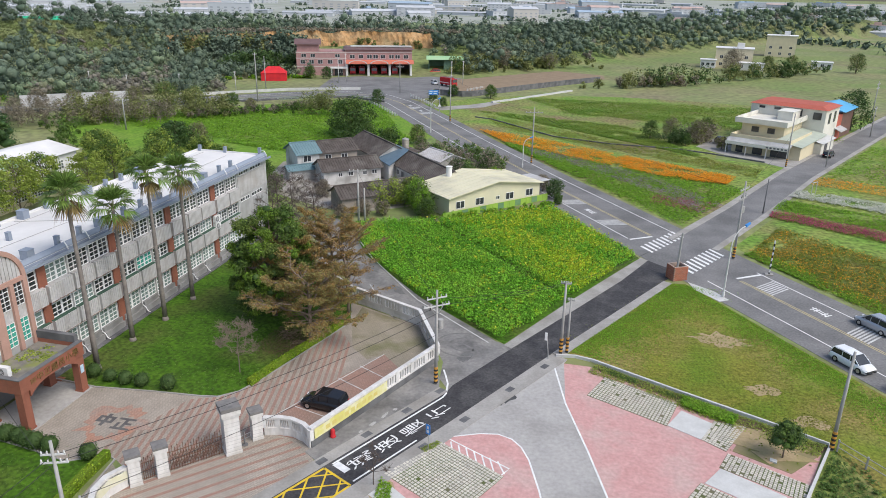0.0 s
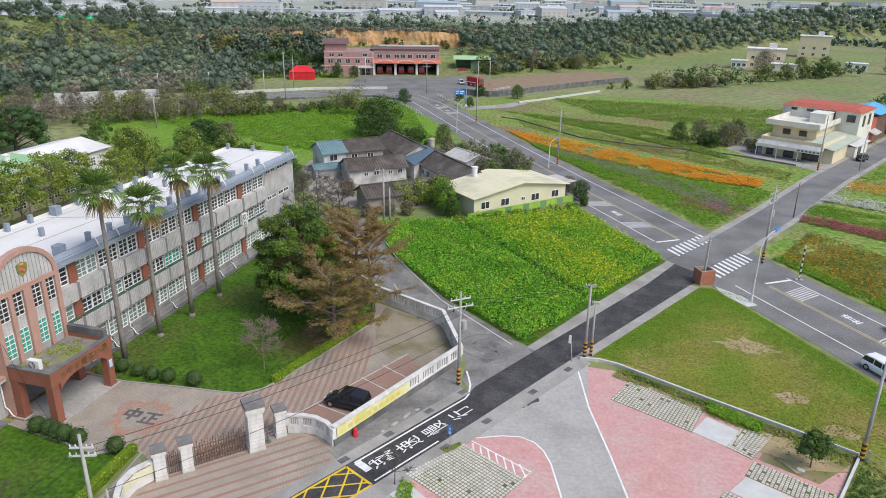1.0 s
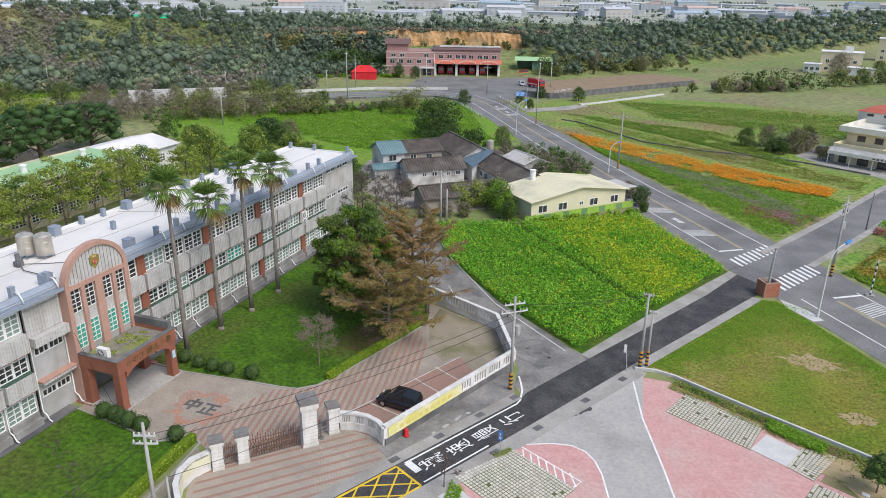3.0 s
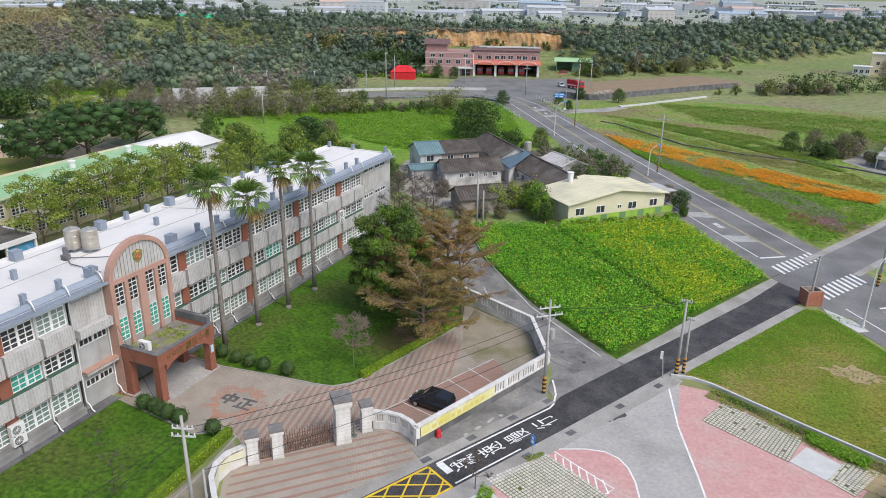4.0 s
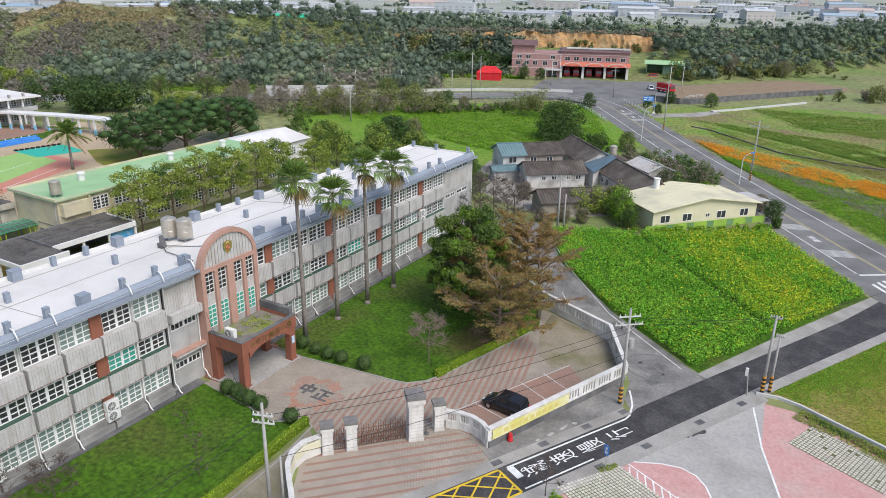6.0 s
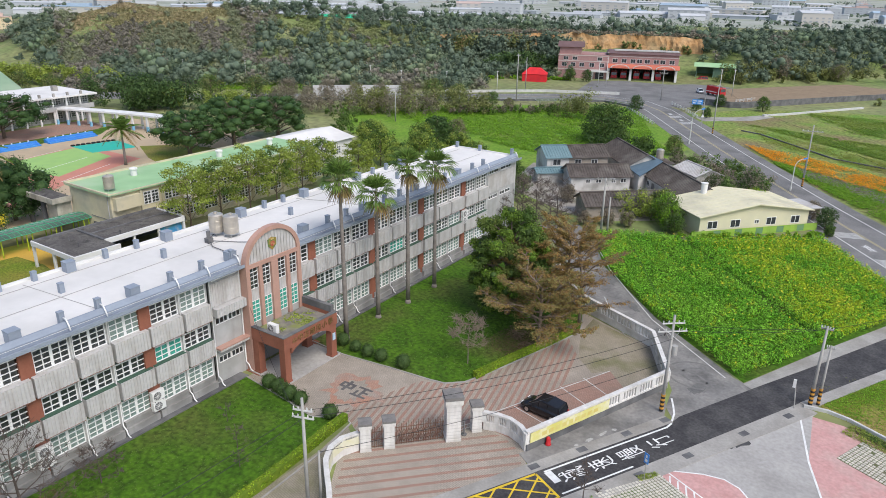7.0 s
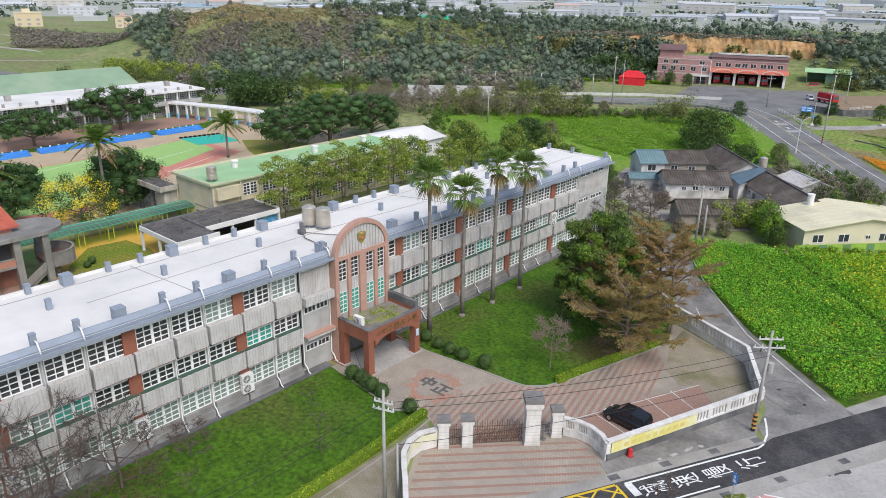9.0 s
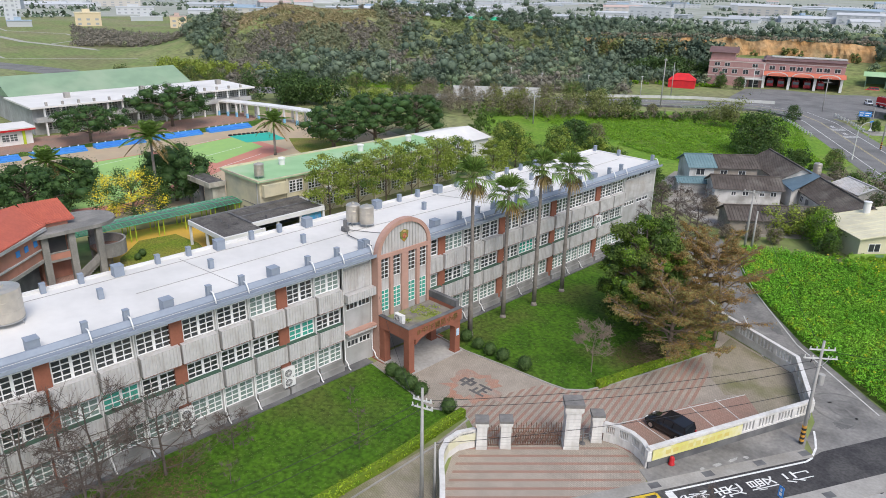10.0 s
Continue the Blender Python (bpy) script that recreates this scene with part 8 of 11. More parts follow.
gable_house("crumbling mud-walled shed with an old tiled roof", (-41.4, 104.3), 43, 14.6, 5.0, 2.4, 1.3, MUDWALL, OLDTILE, (), group="old farmhouses", doors=((3.4, 1.8, 1.9), (7.8, 2.4, 1.7)))
gable_house("small tin-roofed lean-to with a pale blue roof", (-57.8, 119.6), 43, 5.4, 2.8, 2.1, 0.5, OLDWALL, TEALROOF, (), group="old farmhouses")
gable_house("grey hut with a corrugated roof", (-37.6, 139.4), -42, 7.5, 5.2, 2.4, 1.0, OLDWALL, CORRUGATED, ((2.2, 1.0, 0.5, 1.0),), group="old farmhouses")
ground_piece("yard", Geo().prism([(-62, 114), (-46, 106), (-40, 104), (-30, 112), (-24, 122), (-36, 142), (-50, 148), (-66, 134)], -0.1, 0.009), material("yard_earth", (0.26, 0.235, 0.2), (0.34, 0.32, 0.29), 0.3, 0.95, 0.02, (0.18, 0.17, 0.12), 0.2), "trodden earth yard round the old farmhouses", "yard")
# Added block that carries the tank; no such store is known.
gable_house("small grey block added under the water tank as a store", (-43.4, 139.4), -48, 4.0, 3.6, 3.0, 0.1, OLDWALL, OLDTILE, (), group="old farmhouses")
water_tank((-40.9, 139.4, 3.2))

# cream house with a lime fence
ch = gable_house("cream metal-clad house with a low cream roof", (-23.9, 106.2), 48.3, 19.4, 9.4, 3.3, 0.05, PALEWALL, CREAMROOF, ((2.2, 1.35, 1.6, 1.1), (6.2, 1.35, 1.6, 1.1), (10.0, 1.7, 0.7, 0.5), (12.6, 1.35, 1.6, 1.1), (17.0, 1.35, 1.5, 1.1)), ribs=50, name="house")
for o in list(ch.children):
    if o.name.startswith("roof"):
        for c in list(o.children):
            bpy.data.objects.remove(c)
        bpy.data.objects.remove(o)
rf, seam = Geo(), Geo()
for x0, x1, z0, z1 in ((-0.5, 9.7, 3.25, 4.75), (19.9, 9.7, 3.25, 4.75)):
    p = [(x0, -0.6, z0), (x1, -0.6, z1), (x1, 10.0, z1), (x0, 10.0, z0)]
    q = [(x, y, z + 0.12) for x, y, z in p]
    rf.solid(p + q, [(0, 1, 2, 3), (4, 5, 6, 7), (0, 1, 5, 4), (1, 2, 6, 5), (2, 3, 7, 6), (3, 0, 4, 7)])
    for i in range(9):
        y = -0.5 + i * 1.3
        seam.solid([(x0, y, z0 + 0.12), (x1, y, z1 + 0.12), (x1, y + 0.06, z1 + 0.12), (x0, y + 0.06, z0 + 0.12), (x0, y, z0 + 0.16), (x1, y, z1 + 0.16), (x1, y + 0.06, z1 + 0.16), (x0, y + 0.06, z0 + 0.16)], [(4, 5, 6, 7), (0, 1, 5, 4), (2, 3, 7, 6)])
part("roof_seams", seam, CREAMROOF, part("roof", rf, CREAMROOF, ch), kind="stuff")
gb = Geo()
for y in (0.0, 9.2):
    gb.solid([(0, y, 3.3), (19.4, y, 3.3), (9.7, y, 4.75), (0, y + 0.2, 3.3), (19.4, y + 0.2, 3.3), (9.7, y + 0.2, 4.75)], [(0, 1, 2), (5, 4, 3), (1, 4, 5, 2), (2, 5, 3, 0)])
part("gable", gb, PALEWALL, ch)
part("chimney", Geo().tube((6.0, 8.6, 4.2), (6.0, 8.6, 5.9), 0.5, n=14).tube((6.0, 8.6, 5.9), (6.0, 8.6, 6.0), 0.58, n=14), WHITE, ch, "pale round roof vent")
part("awning", Geo().box(19.4, 2.0, 2.6, 23.8, 7.4, 2.72).box(19.5, 7.2, 0, 19.6, 7.3, 2.6).box(23.6, 2.1, 0, 23.7, 2.2, 2.6).box(23.6, 7.2, 0, 23.7, 7.3, 2.6), CORRUGATED, ch, "pale sheet awning on posts")
fence = thing("sheet_fence", "lime green sheet metal fence with dull green panels", "fence", at=(-24.5, 104.7, 0), rz=48.3)
for i in range(18):
    m = LIME if i % 3 or i < 1 else TEALSHEET
    part("panel", Geo().box(i * 1.25, 0, 0.1, i * 1.25 + 1.22, 0.06, 1.12), m, fence)
part("rail", Geo().box(0, -0.03, 1.12, 22.5, 0.09, 1.18).box(0, -0.03, 0.05, 22.5, 0.09, 0.1), LIME, fence)

BROWNWALL = material("brown_sheet", (0.17, 0.095, 0.075), (0.13, 0.08, 0.065), 0.6, 0.8)
# cream villa by the side road: local x along the road, y away from it
villa = thing("villa", "cream three-storey house with a red tiled roof and terraces", "house", at=(38.0, 159.9, 0), rz=62)
VC = material("villa_cream", (0.66, 0.58, 0.40), (0.60, 0.53, 0.37), 0.4, 0.85, fine=(3.0, 0.06))
VW = material("villa_pale_cream", (0.70, 0.68, 0.60), (0.64, 0.62, 0.55), 0.4, 0.85, c3=(0.56, 0.54, 0.47), scale3=0.3)
LEANROOF = material("grey_green_sheet_roof", (0.42, 0.46, 0.38), (0.37, 0.41, 0.34), 0.5, 0.7)
HIP = [(3, 2, 1, 0), (4, 5, 6, 7), (0, 1, 5, 4), (1, 2, 6, 5), (2, 3, 7, 6), (3, 0, 4, 7)]


def sloped(x0, x1, y0, y1, z00, z10, z11, z01, t=0.12):
    """A roof slab with a height for each of its corners."""
    p = [(x0, y0, z00), (x1, y0, z10), (x1, y1, z11), (x0, y1, z01)]
    return Geo().solid(p + [(x, y, z + t) for x, y, z in p], HIP)


part("ground_floor", Geo().box(9.0, 3.2, 0, 28, 16.0, 3.3), VC, villa)
part("floor_two", Geo().box(14.5, 6.6, 3.3, 28, 16.2, 6.3), VC, villa)
part("main_block", Geo().box(28, 1.7, 0, 40, 19.2, 9.0), VW, villa)
part("terrace", Geo().box(12.6, 5.6, 6.3, 28, 17.4, 6.5).box(12.6, 5.6, 6.5, 12.8, 17.4, 7.5).box(12.8, 5.6, 6.5, 28, 5.8, 7.5).box(12.8, 17.2, 6.5, 28, 17.4, 7.5), VW, villa, "pale walled roof terrace")
part("stair_head", Geo().box(22.0, 7.4, 6.5, 27.9, 10.8, 8.5).box(21.8, 7.2, 8.5, 28, 11.0, 8.65), VW, villa)
part("balcony", Geo().box(8.2, 3.0, 3.3, 14.5, 16.4, 3.5).box(8.2, 3.0, 3.5, 8.4, 16.4, 4.3).box(8.4, 3.0, 3.5, 24, 3.2, 4.3).box(8.4, 16.2, 3.5, 14.5, 16.4, 4.3), VC, villa)
part("canopy", sloped(6.2, 8.2, 2.6, 16.6, 2.6, 3.5, 3.5, 2.6, 0.08), WALLGREY, villa, "pale sheet canopy over the ground floor")
part("sign", Geo().box(6.12, 2.6, 2.2, 6.2, 16.6, 2.95), VW, villa, "long pale fascia sign")
sg = Geo()
for i in range(6):
    sg.box(6.1, 3.0 + i * 0.8, 2.4, 6.118, 3.5 + i * 0.8, 2.75)
part("sign_bars", sg, DARKCONC, villa)
part("roof", Geo().solid([(27.5, 1.2, 9.0), (40.5, 1.2, 9.0), (40.5, 19.7, 9.0), (27.5, 19.7, 9.0), (29.8, 3.2, 9.7), (38.2, 3.2, 9.7), (38.2, 17.6, 9.7), (29.8, 17.6, 9.7)], HIP), REDTILE, villa, "low red tiled hip roof")
part("lean_to_roof", sloped(8.4, 28, 0.6, 6.4, 3.0, 3.4, 4.3, 3.9), LEANROOF, villa, "broad grey-green sheet roof beside the house")
part("lean_to_wall", Geo().box(9.2, 1.0, 0, 27.9, 3.2, 3.0), VC, villa)
part("shed", Geo().box(19.6, -0.6, 0, 30, 1.0, 2.5), VW, villa)
part("awning", sloped(19.2, 30.4, -1.0, 1.6, 2.55, 2.55, 3.1, 3.1, 0.08), PALECONC, villa, "pale grey sheet awning by the road")
part("rear_house", Geo().box(40, 1.8, 0, 45, 10, 6.3), REDTILE, villa, "dull red sheet-clad rear house")
part("rear_awning", sloped(38.6, 44.6, 0.0, 1.8, 2.6, 2.6, 3.4, 3.4), WALLGREY, villa)
part("blue_shed", Geo().box(45, 1.8, 0, 56, 10.5, 6.6), BROWNWALL, villa, "brown rear shed wall")
part("blue_roof", Geo().solid([(43.5, 0.9, 6.9), (57.5, 0.9, 6.9), (57.5, 11, 6.9), (43.5, 11, 6.9), (43.5, 6, 8.3), (57.5, 6, 8.3)], [(3, 2, 1, 0), (0, 1, 5, 4), (2, 3, 4, 5), (1, 2, 5), (3, 0, 4)]), material("sky_blue_roof", (0.10, 0.36, 0.62), (0.12, 0.40, 0.6), 0.5, 0.6), villa, "blue sheet roof of the rear shed")
for y in (8.6, 12.2):
    w = part("window", Geo().box(14.42, y, 4.2, 14.5, y + 1.7, 5.5), DARKCONC, villa)
    part("pane", Geo().box(14.38, y + 0.1, 4.3, 14.43, y + 1.6, 5.4), DARKGLASS, w)
for y, z, ww, hh in ((2.6, 6.6, 1.9, 1.7), (7.0, 7.0, 1.9, 1.7), (12.0, 8.0, 1.6, 0.6), (15.8, 8.0, 1.4, 0.6)):
    w = part("window", Geo().box(27.92, y, z, 28.0, y + ww, z + hh), DARKCONC, villa)
    part("pane", Geo().box(27.88, y + 0.1, z + 0.1, 27.93, y + ww - 0.1, z + hh - 0.1), DARKGLASS, w)
for x in (31.0, 35.6):
    w = part("window", Geo().box(x, 1.62, 5.4, x + 1.6, 1.7, 8.0), DARKCONC, villa)
    part("pane", Geo().box(x + 0.1, 1.58, 5.5, x + 1.5, 1.63, 7.9), DARKGLASS, w)
for y, w_ in ((3.4, 3.8), (9.0, 2.2), (13.4, 1.6)):
    part("shopfront", Geo().box(8.92, y, 0.1, 9.0, y + w_, 2.5), DARKGLASS, villa)
for y in (2.8, 7.3, 11.8, 16.3):
    part("post", Geo().box(6.3, y, 0, 6.45, y + 0.15, 2.6), WHITE, villa)
part("door", Geo().box(22.0, -0.68, 0, 24.4, -0.6, 2.2), DARKGLASS, villa)
ground_piece("yard", Geo().prism([(37.4, 160.4), (34.0, 164.0), (25.0, 171.5), (20.5, 178), (26, 190), (40, 204), (56, 199), (51.0, 187)], -0.1, 0.016), CONCRETE, "concrete yard beside the villa", "yard")

# far houses beyond the fields
for at, rz, L, W, h, lab in (((47, 381), -8, 17, 10, 9.5, "pale two-storey farmhouse among trees"), ((84, 462), -12, 16, 10, 12, "white and grey three-storey farmhouse"), ((94, 392), -10, 9, 6, 3.5, "low white shed by a hedge"), ((56, 371), -8, 12, 6, 3.6, "low annex with a white sheet roof"), ((40, 377), -8, 7, 6, 4.0, "open shed with a white roof")):
    b = thing("farmhouse", lab, "house", "far farmhouses", at=(*at, 0), rz=rz)
    part("wall", Geo().box(0, 0, 0, L, W, h - 0.3), VC if h > 6 else WHITE, b)
    part("roof", Geo().box(-0.4, -0.4, h - 0.3, L + 0.4, W + 0.4, h).box(L * 0.55, W * 0.3, h, L * 0.75, W * 0.6, h + (2.2 if h > 6 else 0.2)), WHITE, b)
    for k in range(3):
        for z in ((1.2, 4.6) if h > 6 else (1.2,)):
            face_window(b, L * (k + 0.5) / 3, z, 1.4, 1.3, 0.0)

# ---- rear of the school: classroom block, covered ways, court, hall ----
block = thing("classroom_block", "cream two-storey classroom block with a pale green roof", "building")
BX0, BX1, BY0, BY1, BZ = -102.0, -91.8, 53.6, 95.0, 7.0
part("wall", Geo().box(BX0, BY0, 0, BX1, BY1, BZ - 0.15), CREAM, block)
part("roof", Geo().box(BX0 - 0.5, BY0 - 0.5, BZ - 0.15, BX1 + 0.5, BY1, BZ + 0.02), GREENROOF, block, "flat pale green painted roof")
part("parapet", Geo().box(BX0 - 0.5, BY0 - 0.5, BZ + 0.02, BX0 - 0.25, BY1, BZ + 0.3).box(BX0 - 0.25, BY0 - 0.5, BZ + 0.02, BX1 + 0.5, BY0 - 0.25, BZ + 0.25).box(BX1 + 0.3, BY0 - 0.25, BZ + 0.02, BX1 + 0.5, BY1, BZ + 0.14), CREAM, block)
for i in range(11):
    y = BY0 + 5.2 + i * 3.5
    for z in (1.0, 4.3):
        window(block, BX1 + 0.03, y, z, 2.5, 1.9, 4, 4)
        # Dark panel paints the room's shade behind the window.
        part("room_dark", Geo().box(BX1 - 0.0, y + 0.05, z + 0.05, BX1 + 0.012, y + 2.45, z + 1.85), ROOMSHADE, block)
    part("column", Geo().box(BX1, y - 0.65, 0, BX1 + 0.35, y - 0.35, BZ - 0.15), CREAM, block)
for y, z in ((62.5, 3.2), (66.0, 3.2), (73.0, 3.2)):
    aircon((BX1 + 0.5, y, z))
    part("bracket", Geo().box(BX1, y - 0.4, z - 0.05, BX1 + 0.5, y + 0.4, z), DARKCONC, block)
part("ledge", Geo().box(BX1, BY0, 3.4, BX1 + 0.5, BY1, 3.52), CREAM, block)
part("hood", Geo().box(BX1, BY0 + 0.3, 4.6, BX1 + 0.9, BY0 + 4.3, 6.4), CREAM, block, "projecting blank plaster box")
part("drain_pipe", Geo().tube((BX1 - 0.6, BY0 - 0.06, 0), (BX1 - 0.6, BY0 - 0.06, BZ), 0.06, n=6), WALLGREY, block)
part("conduit", Geo().tube((BX0 + 5, BY0 - 0.05, 3.1), (BX1, BY0 - 0.05, 3.1), 0.05, n=5), DARKCONC, block)
# Panel coloured dark for the shade inside the doorway.
part("door", Geo().box(BX0 + 5.2, BY0 - 0.05, 0, BX0 + 6.6, BY0, 2.2), ROOMSHADE, block, "flat dark panel painted as the doorway's inner shade")
copy_thing(tank0, pose(-93.5, 54.8, BZ + 0.02))
for x, y in ((-98.5, 62.0), (-98.0, 78.0), (-98.5, 90.0)):
    v = thing("roof_vent", "squat white round vent on the green roof", "vent", "roof vents", at=(x, y, BZ))
    part("drum", Geo().lathe([(0.5, 0), (0.5, 0.9), (0.62, 0.95), (0.62, 1.15), (0.2, 1.3)], 0, 0, 14), WHITE, v)
wing = thing("hall_wing", "white-roofed single-storey wing with a pale gable", "building")
part("wall", Geo().box(-109, 95.0, 0, -96.8, 111, 5.4), WHITE, wing)
part("roof", Geo().solid([(-109.6, 94.6, 5.3), (-96.2, 94.6, 5.3), (-96.2, 111.6, 5.3), (-109.6, 111.6, 5.3), (-103, 94.6, 6.7), (-103, 111.6, 6.7)], [(3, 2, 1, 0), (0, 1, 4), (1, 2, 5, 4), (2, 3, 5), (3, 0, 4, 5)]), ROOFWHITE, wing, "white sheet roof")
for y in (97.0, 101.0, 105.0):
    window(wing, -96.77, y, 2.6, 2.4, 1.6, 4, 3)

STAINPALE = material("stained_cream_plaster", (0.50, 0.47, 0.40), (0.42, 0.39, 0.33), 0.5, 0.85, c3=(0.28, 0.26, 0.22), scale3=0.4, fine=(5.0, 0.15))
streaks(STAINPALE, (0.26, 0.24, 0.20), 1.4)
TARROOF = material("old_tar_roof", (0.085, 0.078, 0.072), (0.15, 0.14, 0.13), 0.45, 0.9, 0.01, (0.06, 0.056, 0.052), 0.9, fine=(4.0, 0.5))
low = thing("covered_way", "low dark flat-roofed shelter with white beams and a blue mural", "shelter")
part("roof", Geo().box(-91.2, 42.0, 3.3, -81.6, 47.8, 3.5).box(-91.2, 47.8, 3.3, -84.6, 60.0, 3.5), TARROOF, low, "dark stained flat roof")
part("kerb", Geo().box(-91.2, 47.6, 3.5, -84.6, 47.95, 3.72).box(-88.2, 47.95, 3.5, -87.95, 60.0, 3.66).box(-91.2, 42.0, 3.5, -90.9, 60.0, 3.8), DARKCONC, low, "dark raised roof kerb")
for x, y in ((-84.9, 44.5), (-88.0, 45.0), (-85.2, 50.5)):
    part("vent", Geo().tube((x, y, 3.5), (x, y, 4.05), 0.09, n=8), DARKCONC, low)
part("beam", Geo().box(-81.6, 41.8, 3.0, -81.3, 48.0, 3.65).box(-91.4, 41.8, 3.0, -81.6, 42.0, 3.65).box(-84.6, 47.8, 3.0, -84.3, 60.2, 3.65).box(-91.4, 42.0, 3.0, -91.2, 60.2, 3.65).box(-91.2, 60.0, 3.0, -84.3, 60.2, 3.65), WHITE, low)
for x, y in ((-81.6, 42.0), (-84.6, 48.2), (-84.6, 52.0), (-84.6, 55.8), (-84.6, 59.9), (-86.4, 42.0), (-91.2, 42.0), (-81.6, 47.6)):
    part("post", Geo().box(x - 0.15, y - 0.15, 0, x + 0.15, y + 0.15, 3.0), WHITE, low)
part("mural", Geo().box(-85.0, 56.3, 0, -84.85, 59.7, 3.0), material("blue_mural", (0.06, 0.28, 0.55), (0.10, 0.40, 0.55), 0.8, 0.7, c3=(0.5, 0.5, 0.45), scale3=0.7), low, "blue painted mural panel")
# Rear wall coloured dark for the shelter's inner shade.
part("wall", Geo().box(-91.1, 49.5, 0, -90.9, 60.0, 3.0), ROOMSHADE, low)
part("mural", Geo().box(-85.6, 42.3, 0, -82.0, 42.42, 2.6), material("yellow_mural", (0.55, 0.42, 0.05), (0.2, 0.35, 0.5), 0.9, 0.7), low, "yellow painted mural panel")

ground_piece("paving", Geo().prism([(-80, 28), (-84, 45), (-101.3, 46.8), (-102.5, 38), (-97, 32), (-92, 30)], -0.1, 0.02), material("ochre_paving", (0.58, 0.36, 0.06), (0.52, 0.33, 0.07), 0.4, 0.85, fine=(5.0, 0.1)), "ochre yellow coated courtyard path", "paving")
ground_piece("lawn", Geo().prism([(-80, 29.0), (-82.5, 41.3), (-91.2, 42.9), (-97.0, 42.3), (-97.7, 37.2), (-92.6, 32.5), (-88, 30.5)], -0.1, 0.05), DRYGRASS, "small thin courtyard lawn", "lawn")
perg = thing("pergola", "green mesh-roofed covered walkway on yellow posts", "pergola", at=(-99.3, 28.0, 0), rz=90)
GREENMESH = glass_material("green_mesh_roof", (0.10, 0.40, 0.24), 0.8, haze=0.10)
GREENBEAM = material("green_paint", (0.06, 0.36, 0.20), (0.05, 0.30, 0.17), 0.8, 0.6)
YPOST = material("yellow_green_paint", (0.42, 0.52, 0.04), None, rough=0.6)


def arched(y, top=2.62, rise=0.3, half=2.1):
    return top + rise * (1 - (y / half) ** 2)


for i in range(18):
    x0, x1 = i * 1.42 + 0.03, i * 1.42 + 1.39
    ys_ = [-2.1 + 4.2 * k / 6 for k in range(7)]
    sheet = Geo()
    sheet.v = [(x, y, arched(y)) for y in ys_ for x in (x0, x1)]
    sheet.f = [(2 * k, 2 * k + 1, 2 * k + 3, 2 * k + 2) for k in range(6)]
    part("canopy", sheet, GREENMESH, perg)
for i in range(37):
    g = Geo().path([(i * 0.71, y, arched(y) + 0.03) for y in (-2.1, -1.4, -0.7, 0, 0.7, 1.4, 2.1)], 0.045 if i % 2 == 0 else 0.022, None, 4)
    part("rafter", g, GREENBEAM, perg)
for y in (-2.1, -0.7, 0.7, 2.1):
    part("purlin", Geo().tube((0, y, arched(y) + 0.02), (25.6, y, arched(y) + 0.02), 0.05, n=5), GREENBEAM, perg)
for i in range(7):
    for y in (-1.5, 1.5):
        for dx in (0.0, 0.75):
            part("post", Geo().box(i * 4.1 + dx - 0.06, y - 0.06, 0, i * 4.1 + dx + 0.06, y + 0.06, 2.72), YPOST, perg)
        part("tie", Geo().box(i * 4.1 - 0.06, y - 0.04, 2.5, i * 4.1 + 0.81, y + 0.04, 2.6), YPOST, perg)

annex = thing("porch_annex", "low dark flat-roofed porch at the classroom block's end", "building")
part("roof", Geo().box(-111.0, 50.6, 5.0, -101.6, 53.4, 5.12), TARROOF, annex, "dark stained flat roof")
part("fascia", Geo().box(-111.2, 50.4, 4.5, -101.4, 50.6, 5.3).box(-101.6, 50.6, 4.5, -101.4, 53.4, 5.3).box(-111.2, 50.6, 4.5, -111.0, 53.4, 5.3), STAINPALE, annex, "pale stained fascia")
for x in (-110.0, -106.0):
    part("column", Geo().tube((x, 51.4, 0), (x, 51.4, 5.0), 0.35, n=12), DARKCONC, annex)
part("wall", Geo().box(-104.5, 51.2, 0, -101.9, 53.4, 5.0), STAINPALE, annex)
# salmon-walled block with red roofs and a round stair canopy
red = thing("library_block", "salmon-walled school block with red tiled roofs", "building")
SALMONWALL = material("salmon_wall", (0.47, 0.215, 0.155), (0.42, 0.195, 0.14), 0.5, 0.85, c3=(0.36, 0.19, 0.14), scale3=0.3)
streaks(SALMONWALL, (0.30, 0.15, 0.11), 1.2)
part("wall", Geo().prism([(-85.5, 18.5), (-89.4, 22.7), (-92.6, 22.0), (-97, 14), (-90, 6), (-80, 10)], 3.4, 7.2), SALMONWALL, red)
# Dark tone paints in the shade of the recessed ground floor.
part("ground_floor", Geo().prism([(-86.6, 18.2), (-90.2, 22.1), (-92.4, 21.4), (-96, 14), (-90, 7), (-81.5, 10.5)], 0, 3.4), DARKCONC, red)
part("beam", Geo().slab([(-80.2, 12.7), (-85.5, 18.5), (-89.4, 22.7)], -0.12, 0.18, 3.15, 3.55), CONCRETE, red)
part("ledge", Geo().slab([(-80.2, 12.7), (-85.5, 18.5), (-89.4, 22.7)], -0.1, 0.22, 4.75, 4.9), WALLGREY, red)
part("gutter", Geo().slab([(-80.0, 12.9), (-85.4, 18.8), (-89.6, 23.3)], -0.35, 0.3, 6.95, 7.3), WALLGREY, red)


